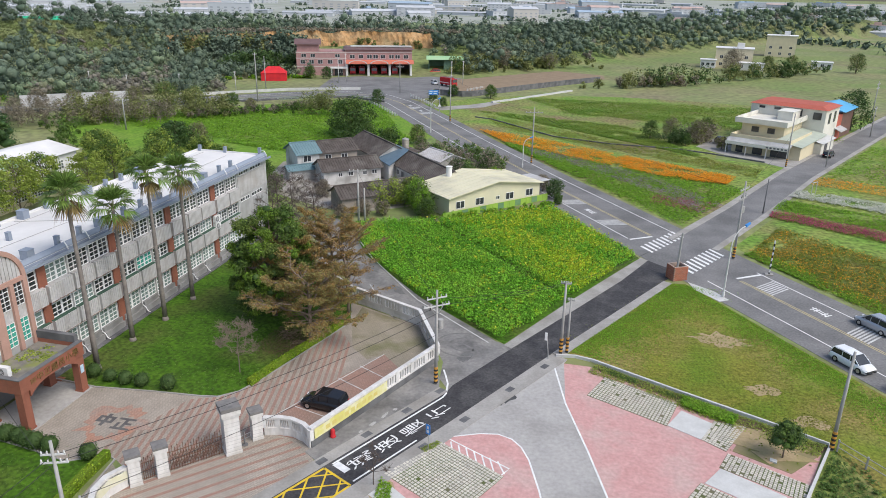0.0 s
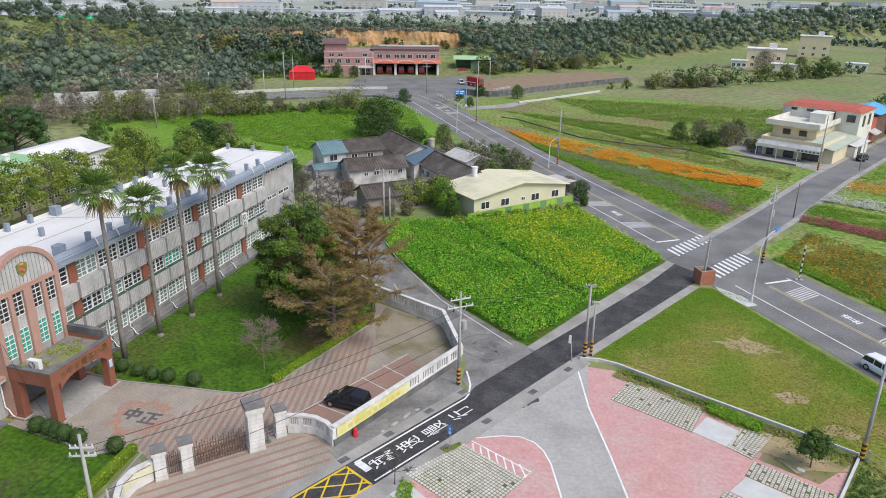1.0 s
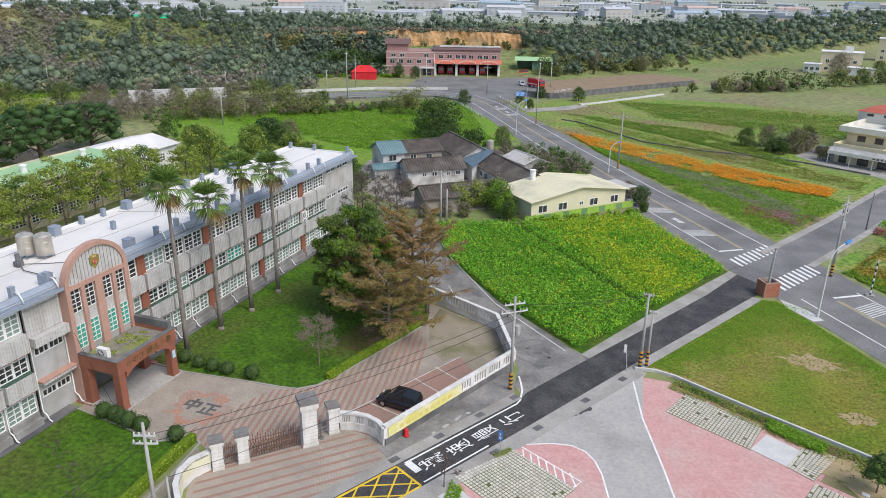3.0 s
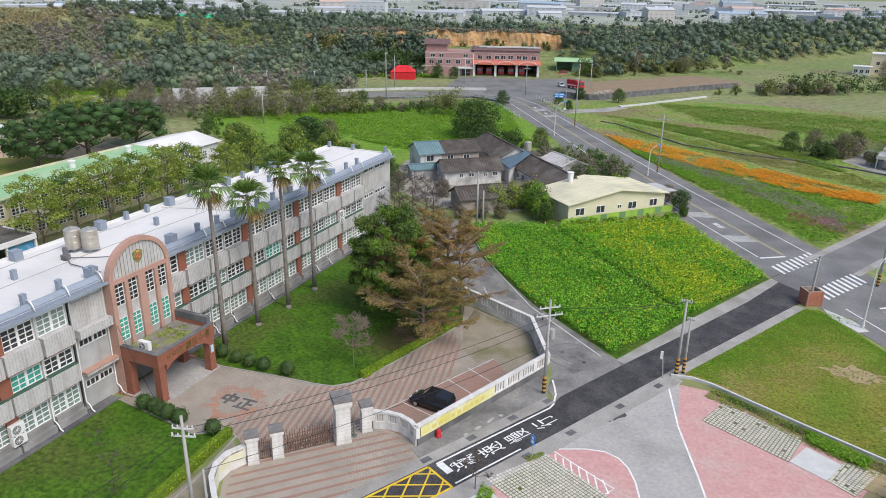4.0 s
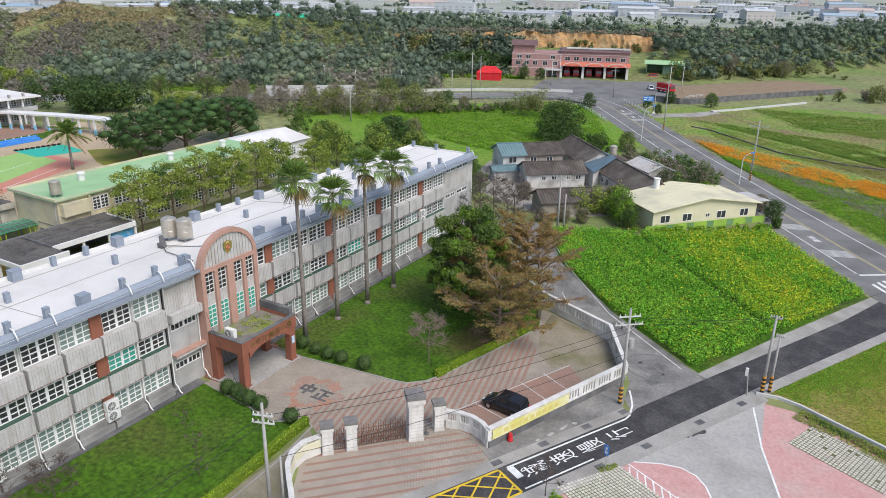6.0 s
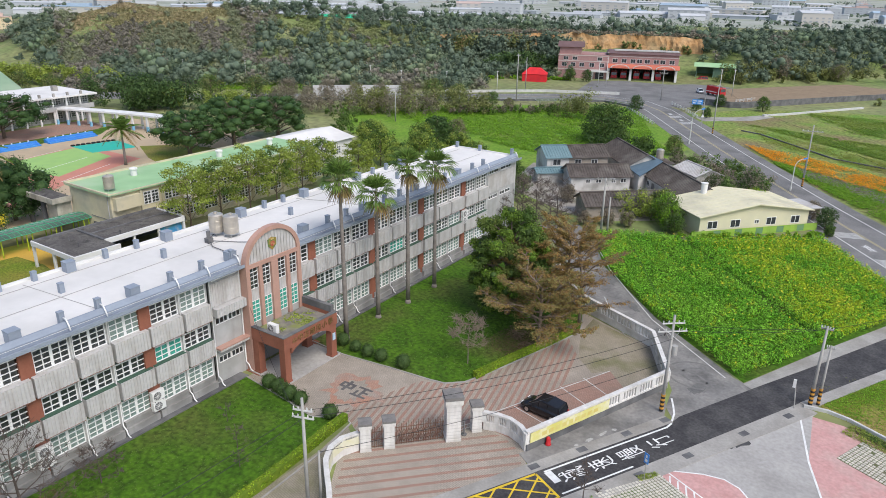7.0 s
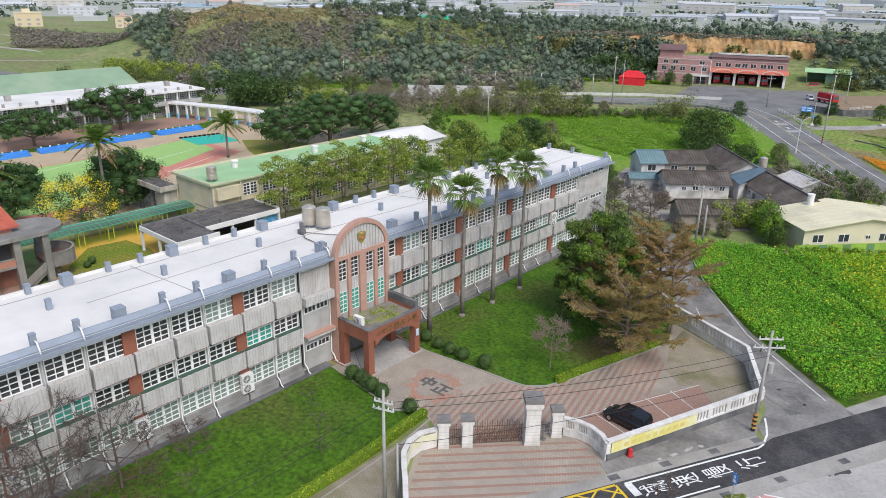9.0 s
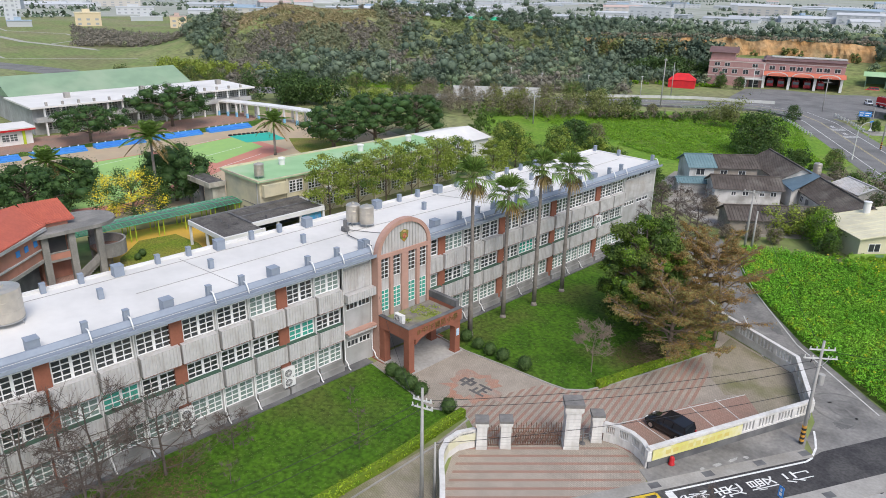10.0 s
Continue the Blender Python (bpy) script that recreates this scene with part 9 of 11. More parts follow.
def tiled_slope(a, b, c, d, n):
    """A tiled roof slope: eave a to b, ridge d to c, with ribs running down it."""
    a, b, c, d = (Vector(q) for q in (a, b, c, d))
    up = Vector((0, 0, 0.14))
    sl = part("roof", Geo().solid([a, b, c, d, a + up, b + up, c + up, d + up], [(3, 2, 1, 0), (4, 5, 6, 7), (0, 1, 5, 4), (1, 2, 6, 5), (2, 3, 7, 6), (3, 0, 4, 7)]), REDTILE, red, "red tiled roof slope")
    g = Geo()
    for i in range(n + 1):
        p, q = a.lerp(b, i / n) + up, d.lerp(c, i / n) + up
        g.tube(p, q, 0.07, n=5)
    part("tile_ribs", g, REDTILE, sl, kind="stuff")


tiled_slope((-78.8, 12.2, 7.3), (-89.8, 23.6, 7.35), (-93.4, 21.6, 9.3), (-87.5, 10.0, 9.3), 34)
tiled_slope((-93.4, 21.6, 9.3), (-96.8, 18.5, 7.4), (-92.0, 9.0, 7.4), (-87.5, 10.0, 9.3), 20)
tiled_slope((-90.7, 22.4, 7.25), (-90.6, 27.1, 7.25), (-94.4, 26.6, 9.1), (-94.5, 22.2, 9.1), 16)
part("wall", Geo().prism([(-91.0, 22.6), (-91.0, 26.4), (-96, 26.0), (-96, 21.0), (-92.6, 22.0)], 0, 7.2), SALMONWALL, red)
part("parapet", Geo().box(-97.5, 14.0, 9.0, -94.8, 20.4, 9.6), WALLGREY, red)
run, face_out = Vector((-0.68, 0.733)), Vector((0.733, 0.68))
for k, sdist in enumerate((1.1, 2.7, 4.5)):
    p = Vector((-85.5, 18.5)) + run * sdist + face_out * 0.04
    tl = part("letter_bar", Geo().box(-0.34, -0.04, -0.36, 0.34, 0.02, 0.36), BLUE, red, "blue painted letter shape")
    tl.matrix_basis = pose(p.x, p.y, 5.85, 0, 0, 133)
stair = thing("stair_tower", "grey concrete stair with a flat rounded canopy", "stairs")
STAINED = material("stained_concrete", (0.30, 0.285, 0.265), (0.235, 0.225, 0.21), 0.6, 0.9, 0.01, (0.17, 0.165, 0.155), 0.25, fine=(5.0, 0.2))
streaks(STAINED, (0.14, 0.135, 0.125), 1.5)
can = [(-88.2, 20.6), (-88.3, 27.6)] + [(-91.8 + 3.5 * math.cos(q), 28.6 + 3.5 * math.sin(q)) for q in [math.pi * k / 14 for k in range(0, 15)]] + [(-95.4, 21.0), (-90.0, 23.2)]
part("canopy", Geo().prism(can, 6.3, 6.75), STAINED, stair, "flat rounded concrete canopy")
for x, y in ((-89.0, 25.9), (-89.0, 29.1), (-93.6, 29.8), (-89.2, 22.9)):
    part("column", Geo().box(x - 0.38, y - 0.38, 0, x + 0.38, y + 0.38, 6.3), STAINED, stair)
part("deck", Geo().box(-91.4, 22.9, 2.9, -88.9, 26.0, 3.2), STAINED, stair)
part("parapet", Geo().box(-89.1, 23.2, 3.2, -88.9, 25.6, 4.0), SALMONWALL, stair, "salmon painted landing parapet")
part("rail", Geo().box(-89.14, 23.2, 4.0, -88.86, 25.6, 4.12), STAINED, stair)
# Dark panel painted as the shade of the upper opening.
part("doorway", Geo().box(-91.05, 23.2, 3.3, -90.95, 25.8, 5.6), ROOMSHADE, stair)
part("floor", Geo().box(-91.2, 22.0, 0, -86.6, 27.5, 0.12), REDPAVE, stair, "red tiled ground floor")
for i in range(14):
    z = 0.2 + i * 0.185
    part("step", Geo().box(-90.6, 26.4 + i * 0.24, max(0.0, z - 0.6), -89.0, 26.64 + i * 0.24, z), STAINED, stair)
part("balustrade", Geo().solid([(-88.95, 26.2, 0.0), (-88.95, 29.9, 2.6), (-88.95, 29.9, 3.6), (-88.95, 26.2, 1.1), (-88.8, 26.2, 0.0), (-88.8, 29.9, 2.6), (-88.8, 29.9, 3.6), (-88.8, 26.2, 1.1)], [(0, 1, 2, 3), (7, 6, 5, 4), (3, 2, 6, 7), (0, 4, 5, 1), (1, 5, 6, 2), (0, 3, 7, 4)]), STAINED, stair)
bal = [(-91.1 + 2.4 * math.cos(q), 30.4 + 2.4 * math.sin(q)) for q in [-0.6 + 4.3 * k / 20 for k in range(21)]]
part("landing", Geo().prism(bal, 2.3, 2.6), REDPAVE, stair, "round red tiled landing")
part("landing_wall", Geo().slab(bal, -0.1, 0.1, 1.9, 3.6), STAINED, stair, "curved concrete landing wall")
part("landing_rail", Geo().slab(bal, -0.14, 0.14, 3.6, 3.72), STAINED, stair)
part("landing_pier", Geo().tube((-91.1, 30.4, 0), (-91.1, 30.4, 2.3), 0.6, n=12), STAINED, stair)

# sports ground
ground_piece("sports_ground", Geo().prism([(-105, 20), (-125, 18), (-172, 28), (-176, 60), (-176, 112), (-140, 118), (-112, 112), (-105, 95)], -0.1, 0.010), material("tan_track", (0.46, 0.36, 0.24), (0.42, 0.33, 0.23), 0.3, 0.95, 0.01, (0.38, 0.31, 0.22), 0.1), "tan sandy running track", "sports ground")
ground_piece("court", Geo().prism([(-146.6, 30), (-149.6, 46), (-150.4, 64), (-154.4, 85.8), (-133.5, 86), (-126.5, 66), (-112, 40), (-118, 28)], -0.1, 0.020), material("red_court", (0.52, 0.22, 0.16), (0.48, 0.21, 0.16), 0.4, 0.9), "red coated sports court border", "court")
CG = material("green_court", (0.30, 0.48, 0.15), (0.27, 0.44, 0.15), 0.4, 0.9)
for q in ([(-146.0, 32), (-148.9, 46), (-149.7, 62), (-126.5, 60), (-117, 44), (-120, 32)], [(-149.9, 65), (-153.6, 84.6), (-140, 83.5), (-132.5, 68)]):
    ground_piece("court", Geo().prism(q, -0.1, 0.026), CG, "bright green coated ball court", "court")
cl = Geo()
for a, b in (((-149.5, 63), (-153.5, 80.5)), ((-128.5, 66), (-134, 79.5)), ((-138, 64.5), (-143, 80)), ((-144.5, 44), (-148.5, 60)), ((-130, 44), (-137, 60))):
    cl.ribbon([a, b], -0.08, 0.08, 0.031)
ground_piece("road_marking", cl, LINE, "white court lines", "road marking")
ground_piece("court", Geo().prism([(-155.0, 83.5), (-153.0, 93.5), (-143.5, 92), (-146, 83)], -0.1, 0.033), material("turquoise_mat", (0.03, 0.42, 0.32), (0.04, 0.38, 0.3), 0.5, 0.8), "turquoise play mat", "court")
for i in range(9):
    ty = thing("tyre", "black half-buried tyre beside the play mat", "tyre", "play tyres", at=(-155.3 + 0.2 * i, 84.0 + i * 1.1, 0.02))
    part("rubber_ring", Geo().lathe([(0.28, 0.0), (0.48, 0.02), (0.5, 0.16), (0.42, 0.26), (0.28, 0.24)], 0, 0, 12), RUBBER, ty)
ground_piece("lawn", Geo().prism([(-144, 93), (-138, 100), (-120, 104), (-128, 86), (-133, 87.5)], -0.1, 0.03), DRYGRASS, "worn green infield", "lawn")
ground_piece("lawn", Geo().prism([(-163, 30), (-164, 54), (-162.5, 95), (-168, 101), (-176, 101), (-176, 30)], -0.1, 0.035), LAWN, "green strips behind the seating", "lawn")
ground_piece("paving", Geo().prism([(-167, 30), (-169, 100), (-182, 104), (-182, 30)], -0.1, 0.042), REDPAVE, "pinkish paved terrace before the hall", "paving")
for y0, y1 in ((30, 40), (42, 53), (55, 66), (68.5, 80), (82, 93.5)):
    bl = thing("bleacher", "low blue concrete stepped seating beside the track", "seating", "blue bleachers")
    x = -160.3 - (y0 - 40) * 0.02
    for k in range(3):
        part("step", Geo().box(x - 0.8 * (k + 1), y0, 0, x - 0.8 * k, y1, 0.3 * (k + 1)), BLUE, bl)
    for k in range(int((y1 - y0) / 1.8)):
        part("marker", Geo().box(x - 2.38, y0 + 0.8 + k * 1.8, 0.9, x - 2.28, y0 + 1.1 + k * 1.8, 1.14), WHITE, bl)

hall = thing("hall_building", "long two-storey white-roofed classroom block beside a green-roofed hall", "building")
part("wall", Geo().box(-201, 50, 0, -184.5, 106, 6.5), WALLGREY, hall)
part("roof", Geo().box(-202, 49, 6.5, -181.5, 107, 6.9), ROOFWHITE, hall, "flat white roof")
part("balcony", Geo().box(-184.5, 50, 3.2, -182.0, 106, 3.45).box(-182.2, 50, 3.45, -182.0, 106, 4.4), WALLGREY, hall)
for i in range(15):
    y = 52.5 + i * 3.6
    for z in (0.9, 4.4):
        window(hall, -184.45, y, z, 2.8, 1.7, 4, 3)
    part("column", Geo().box(-182.6, y - 0.6, 0, -182.2, y - 0.2, 6.5), WHITE, hall)
    part("roof_post", Geo().box(-182.8, y, 6.9, -182.3, y + 0.5, 7.7), CONCRETE, hall)
for y in (60, 79, 86, 101):
    part("roof_post", Geo().box(-193, y, 6.9, -191.8, y + 1.3, 8.2), CONCRETE, hall)
gym = thing("sports_hall", "large hall with a pale green pitched metal roof", "building")
part("wall", Geo().box(-222, 51, 0, -202.5, 97, 6.6), WALLGREY, gym)
part("roof", Geo().solid([(-224, 50, 6.6), (-200.5, 50, 6.6), (-200.5, 98, 6.6), (-224, 98, 6.6), (-212, 50, 10.8), (-212, 98, 10.8)], [(3, 2, 1, 0), (0, 1, 4), (1, 2, 5, 4), (2, 3, 5), (3, 0, 4, 5)]), material("dull_green_roof", (0.235, 0.34, 0.225), (0.205, 0.30, 0.20), 0.3, 0.75, c3=(0.28, 0.36, 0.25), scale3=0.1), gym, "pale green pitched roof")
lowb = thing("kindergarten_block", "low white-roofed building with red, yellow and green trim", "building")
part("wall", Geo().box(-182, 30, 0, -176, 47, 3.2), WHITE, lowb)
part("roof", Geo().box(-183, 28, 3.6, -175, 47.6, 3.9), ROOFWHITE, lowb)
part("trim", Geo().box(-175.3, 28, 3.2, -175, 47.6, 3.62), REDPAINT, lowb, "red and white eaves band")
for y in (34, 39.5, 45):
    part("column", Geo().box(-176, y, 0, -175.6, y + 0.5, 3.2), YPOST, lowb)
    window(lowb, -175.95, y - 4.2, 0.9, 3.2, 1.6, 4, 3)
colon = thing("colonnade", "curved white covered walkway on blue and white columns", "walkway")
CP = [(-182, 97), (-176, 99.5), (-168, 102.3), (-158, 104.8), (-148, 106.2), (-138, 107.2)]
part("roof", Geo().slab(CP, -1.6, 1.6, 3.7, 4.1), WHITE, colon)
for k in range(12):
    t = k / 11 * (len(CP) - 1)
    j = min(int(t), len(CP) - 2)
    x, y = (CP[j][i] + (CP[j + 1][i] - CP[j][i]) * (t - j) for i in (0, 1))
    part("column", Geo().box(x - 0.25, y + 1.1, 0, x + 0.25, y + 1.5, 3.7), WHITE, colon)
    c = part("column", Geo().box(x - 0.25, y - 1.5, 0, x + 0.25, y - 1.1, 3.7), WHITE, colon)
    part("column_base", Geo().box(x - 0.28, y - 1.53, 0, x + 0.28, y - 1.07, 1.3), material("sky_blue_paint", (0.22, 0.48, 0.68), None, rough=0.6), c)

# yard trees
BANYAN = leaf_material("banyan_leaves", (0.038, 0.085, 0.026), (0.066, 0.125, 0.032), 0.5, 0.3, through_light=0.2)
for i, (x, y, h) in enumerate(((-127.5, 94, 9.4), (-127.5, 106, 11.0), (-126, 118, 9.8))):
    tree("tree", (x, y), h, 0.5, None, [BANYAN, BANYAN], "broad dark green banyan with a wide dense crown", 196 + i, n=16, per=120, size=0.24, lobe=0.24, spread=0.82, start=0.45, sub=5, flat=0.6, group="banyans", extra=16, core=0.56)
tree("tree", (-175, 79), 10.0, 0.45, None, [BANYAN], "broad dark banyan before the hall", 202, n=16, per=130, size=0.24, lobe=0.24, spread=1.0, start=0.5, sub=4, flat=0.6, extra=16, core=0.56)
tree("tree", (-169.5, 57), 7.8, 0.35, None, [BANYAN, BANYAN], "rounded green tree before the hall", 203, n=14, per=120, size=0.28, lobe=0.24, spread=1.05, start=0.55, sub=4, flat=0.6, extra=12, core=0.56)
tree("tree", (-117, 29), 8.3, 0.4, None, [BANYAN, BANYAN], "dense dark green tree beside the court", 204, n=14, per=150, size=0.25, lobe=0.25, spread=0.8, start=0.25, sub=5, flat=0.7, extra=18, core=0.56)
tree("tree", (-107.5, 40.8), 7.6, 0.25, None, [BANYAN, PETAL, LEAFMID], "yellow-flowering tree beside the covered walkway", 205, n=14, per=170, size=0.13, lobe=0.22, spread=0.8, start=0.3, sub=4, extra=14)
tree("tree", (-112.8, 50.2), 9.0, 0.35, None, [BANYAN, BANYAN], "dense dark green tree by the classroom block", 206, n=14, per=180, size=0.22, lobe=0.24, spread=0.6, start=0.3, sub=4, extra=14, core=0.56)
tree("tree", (-126, 38), 6.5, 0.3, None, [BANYAN], "dark green tree beside the court", 207, n=12, per=120, size=0.25, lobe=0.26, spread=0.7, start=0.3, sub=4, extra=10, core=0.56)
for i, (x, y, h) in enumerate([(-86.5, 62.5, 10.6), (-86.8, 68.5, 10.0), (-86.5, 74.0, 11.2), (-86.2, 79.5, 10.4), (-86.6, 86.0, 10.2), (-87.2, 92.0, 9.4), (-84, 98, 8.6), (-79, 104, 7.6)]):
    tree("tree", (x, y), h, 0.14, None, [LEAFAIRY, LEAFMID if i % 2 else LEAFAIRY, LEAFAIRY], "slender tree with an airy layered yellow-green crown", 210 + i, n=8, per=120, size=0.17, lobe=0.14, spread=0.36, start=0.5, sub=4, flat=0.5, group="courtyard trees", extra=8)
for i, (x, y, h) in enumerate([(-90, 112, 7.5), (-83, 116, 7.0), (-76, 112, 6.5), (-88, 124, 7.0), (-97, 118, 7.5), (-80, 126, 6.0), (-72, 120, 5.5), (-103, 124, 6.0)]):
    tree("tree", (x, y), h, 0.16, None, [LEAFAIRY, LEAFMID], "leafy light green tree behind the school", 230 + i, n=10, per=90, size=0.2, lobe=0.2, spread=0.42, start=0.4, sub=3, group="trees behind the school", extra=6)


def feather_palm(at, h, seed, label):
    rs = rnd(seed)
    root = thing("feather_palm", label, "palm", "feather palms", at=(*at, 0))
    part("trunk", Geo().path([(0, 0, -0.1), (0.05, 0, h * 0.3), (0.0, 0, h * 0.7), (0.05, 0, h)], 0.32, 0.16, 10), PALMBARK, root, smooth=True)
    part("crownshaft", Geo().tube((0.05, 0, h), (0.05, 0, h + 1.2), 0.2, 0.12, 8), LEAFBRIGHT, root)
    quads, dead = [], []
    for i in range(22):
        a = 2.399 * i
        el = radians(80 - 5.0 * i)
        p0, d = Vector((0.05, 0, h + 1.1)), Vector((math.cos(a) * math.cos(el), math.sin(a) * math.cos(el), math.sin(el)))
        L = rs.uniform(3.6, 4.6)
        side = d.cross(Vector((0, 0, 1)))
        side = side.normalized() if side.length > 0.02 else Vector((1, 0, 0))
        for k in range(26):
            s = (k + 1) / 26
            c = p0 + d * L * s + Vector((0, 0, -1.7 * s * s))
            for sg_ in (-1, 1):
                tip = c + side * sg_ * 1.1 * math.sin(math.pi * min(0.95, s * 0.9 + 0.08)) + d * 0.35 + Vector((0, 0, -0.35))
                w = d * 0.12
                (quads if i < 19 else dead).extend([c - w, (c + tip) / 2 - w, tip, (c + tip) / 2 + w])
    part("crown", quad_mesh("crown", np.array(quads), PALMLEAF), None, root)
    part("dead_fronds", quad_mesh("dead_fronds", np.array(dead), LEAFBROWN), None, root, "brown hanging fronds")
    return root


feather_palm((-109.3, 45.5), 11.4, 250, "tall feathery palm beside the court")
feather_palm((-131, 81), 6.4, 251, "feathery palm on the infield")
feather_palm((-123, 34), 6.6, 252, "feathery palm among dark trees")
for i, (x, y) in enumerate([(-76.8, 30), (-77.6, 32.5), (-78.4, 35), (-79.2, 37.5), (-80, 40)]):
    bush((x, y), 0.6, 260 + i, LEAFDARK, "small round dark shrub in the courtyard bed", "courtyard shrubs", per=200, size=0.12)
for i, (x, y) in enumerate(((-84.5, 35.0), (-85.2, 36.6), (-85.6, 38.2), (-86.2, 39.8), (-90.5, 34.0), (-91.4, 35.0))):
    bush((x, y), 0.45 + 0.08 * (i % 3), 260 + i, LEAFDARK, "small clipped shrub on the courtyard lawn", "courtyard shrubs", per=160)

# ---- fire station: local x along the front, y back ----
PINKBRICK = material("pink_brick_tile", (0.40, 0.235, 0.22), (0.35, 0.205, 0.195), 0.8, 0.85, fine=(3.0, 0.12))
PALEBAND = material("pale_band", (0.55, 0.47, 0.43), (0.5, 0.43, 0.4), 0.5, 0.8)
BROWNROOF = material("brown_metal_roof", (0.14, 0.085, 0.08), (0.17, 0.105, 0.10), 0.5, 0.6)
CORAL = material("coral_canopy_tile", (0.55, 0.16, 0.10), (0.5, 0.15, 0.1), 0.5, 0.7)
fs = thing("fire_station", "pink-brick fire station with red engine bays and a brown roof", "building", at=(-126.0, 273.0, 0), rz=21.5)
part("wing", Geo().box(0, 0, 0, 20, 14, 9.6), PINKBRICK, fs, "three-storey pink brick office wing")
part("tower", Geo().box(0.3, 1, 9.6, 9.0, 10, 12.4), PINKBRICK, fs)
part("tower_roof", Geo().solid([(-0.6, 0, 12.3), (10, 0, 12.3), (10, 11, 12.3), (-0.6, 11, 12.3), (-0.6, 5.5, 14.2), (10, 5.5, 14.2)], [(3, 2, 1, 0), (0, 1, 5, 4), (2, 3, 4, 5), (1, 2, 5), (3, 0, 4)]), BROWNROOF, fs)
part("terrace_rail", Geo().box(9, 0.1, 10.5, 20, 0.2, 10.6).box(9, 0.1, 9.6, 9.1, 0.2, 10.5).box(14, 0.1, 9.6, 14.1, 0.2, 10.5).box(19.8, 0.1, 9.6, 19.9, 0.2, 10.5), STEEL, fs)
part("upper_floor", Geo().box(20, 0.6, 5.0, 47, 14, 10.4), PINKBRICK, fs)
part("roof", Geo().solid([(19, -0.2, 10.4), (48, -0.2, 10.4), (48, 14.6, 10.4), (19, 14.6, 10.4), (20, 4.5, 11.2), (47, 4.5, 11.2), (47, 11, 11.2), (20, 11, 11.2)], [(3, 2, 1, 0), (4, 5, 6, 7), (0, 1, 5, 4), (1, 2, 6, 5), (2, 3, 7, 6), (3, 0, 4, 7)]), BROWNROOF, fs, "low brown metal hip roof")
part("canopy", Geo().box(22, 3.5, 11.2, 47.4, 10.5, 11.32).box(22, 3.4, 11.2, 47.4, 3.6, 11.7), PALECONC, fs, "pale roof canopy edge")
for z in (3.6, 6.8, 9.0):
    part("band", Geo().box(-0.12, -0.12, z, 20.1, 0.05, z + 0.3).box(-0.12, 0.05, z, 0, 14, z + 0.3), PALEBAND, fs)
part("band", Geo().box(20.1, 0.45, 9.1, 47.1, 0.62, 9.4), PALEBAND, fs)
for x in (2.5, 6.0, 9.5, 13.5, 17.5):
    for z in (1.2, 4.8, 7.6)[:2] if x > 12 else (4.8,):
        face_window(fs, x, z, 1.8, 1.5, 0.0)
for x in (3.0, 6.6, 16.5):
    face_window(fs, x, 7.4, 1.8, 1.2, 0.0)
for x in (22.5, 26.0, 29.5, 32.0, 35.0, 38.5, 41.0, 44.5):
    face_window(fs, x, 6.9, 1.9, 1.4, 0.6)
for i in range(4):
    x = 20.2 + i * 8.75
    part("pillar", Geo().box(x - 0.45, -0.6, 0, x + 0.45, 0.6, 5.0), WHITE, fs)
# Back wall coloured dark to paint in the bays' shade.
part("bay_back", Geo().box(20, 11.8, 0, 47, 12, 5.0), ROOMSHADE, fs, "back wall of the engine bays, coloured dark for their shade")
part("bay_floor", Geo().box(20, -0.8, 0, 47, 11.8, 0.04), CONCRETE, fs)
part("bay_side", Geo().box(46.7, 0.6, 0, 47, 12, 5.0).box(20, 0.6, 0, 20.2, 12, 5.0), PINKBRICK, fs)
cn = Geo().solid([(19.6, -2.2, 4.9), (47.6, -2.2, 4.9), (47.6, 0.6, 6.2), (19.6, 0.6, 6.2), (19.6, -2.2, 5.05), (47.6, -2.2, 5.05), (47.6, 0.6, 6.35), (19.6, 0.6, 6.35)], [(3, 2, 1, 0), (4, 5, 6, 7), (0, 1, 5, 4), (1, 2, 6, 5), (2, 3, 7, 6), (3, 0, 4, 7)])
part("bay_canopy", cn, CORAL, fs, "coral red tiled canopy over the engine bays")
for i in range(3):
    c = 24.6 + i * 8.75
    g = Geo()
    for k in range(12):
        a0, a1 = math.pi * k / 12, math.pi * (k + 1) / 12
        for r0, r1 in ((3.3, 3.7),):
            q = [(c - r0 * math.cos(a), -2.25, 5.0 + 1.25 * r0 / 3.5 * math.sin(a)) for a in (a0, a1)] + [(c - r1 * math.cos(a), -2.25, 5.0 + 1.3 * r1 / 3.4 * math.sin(a)) for a in (a1, a0)]
            g.solid(q + [(x, y + 0.3, z) for x, y, z in q], [(0, 1, 2, 3), (7, 6, 5, 4), (0, 4, 5, 1), (2, 6, 7, 3)])
    part("arch", g, PALECONC, fs, "pale curved arch over a bay")
part("door", Geo().box(15.2, -0.06, 0, 18.6, 0.02, 2.9), DARKGLASS, fs)
part("entrance_canopy", Geo().box(13.5, -3.2, 3.1, 20.2, 0, 3.5).box(13.8, -3.0, 0, 14.2, -2.6, 3.1), PALECONC, fs)


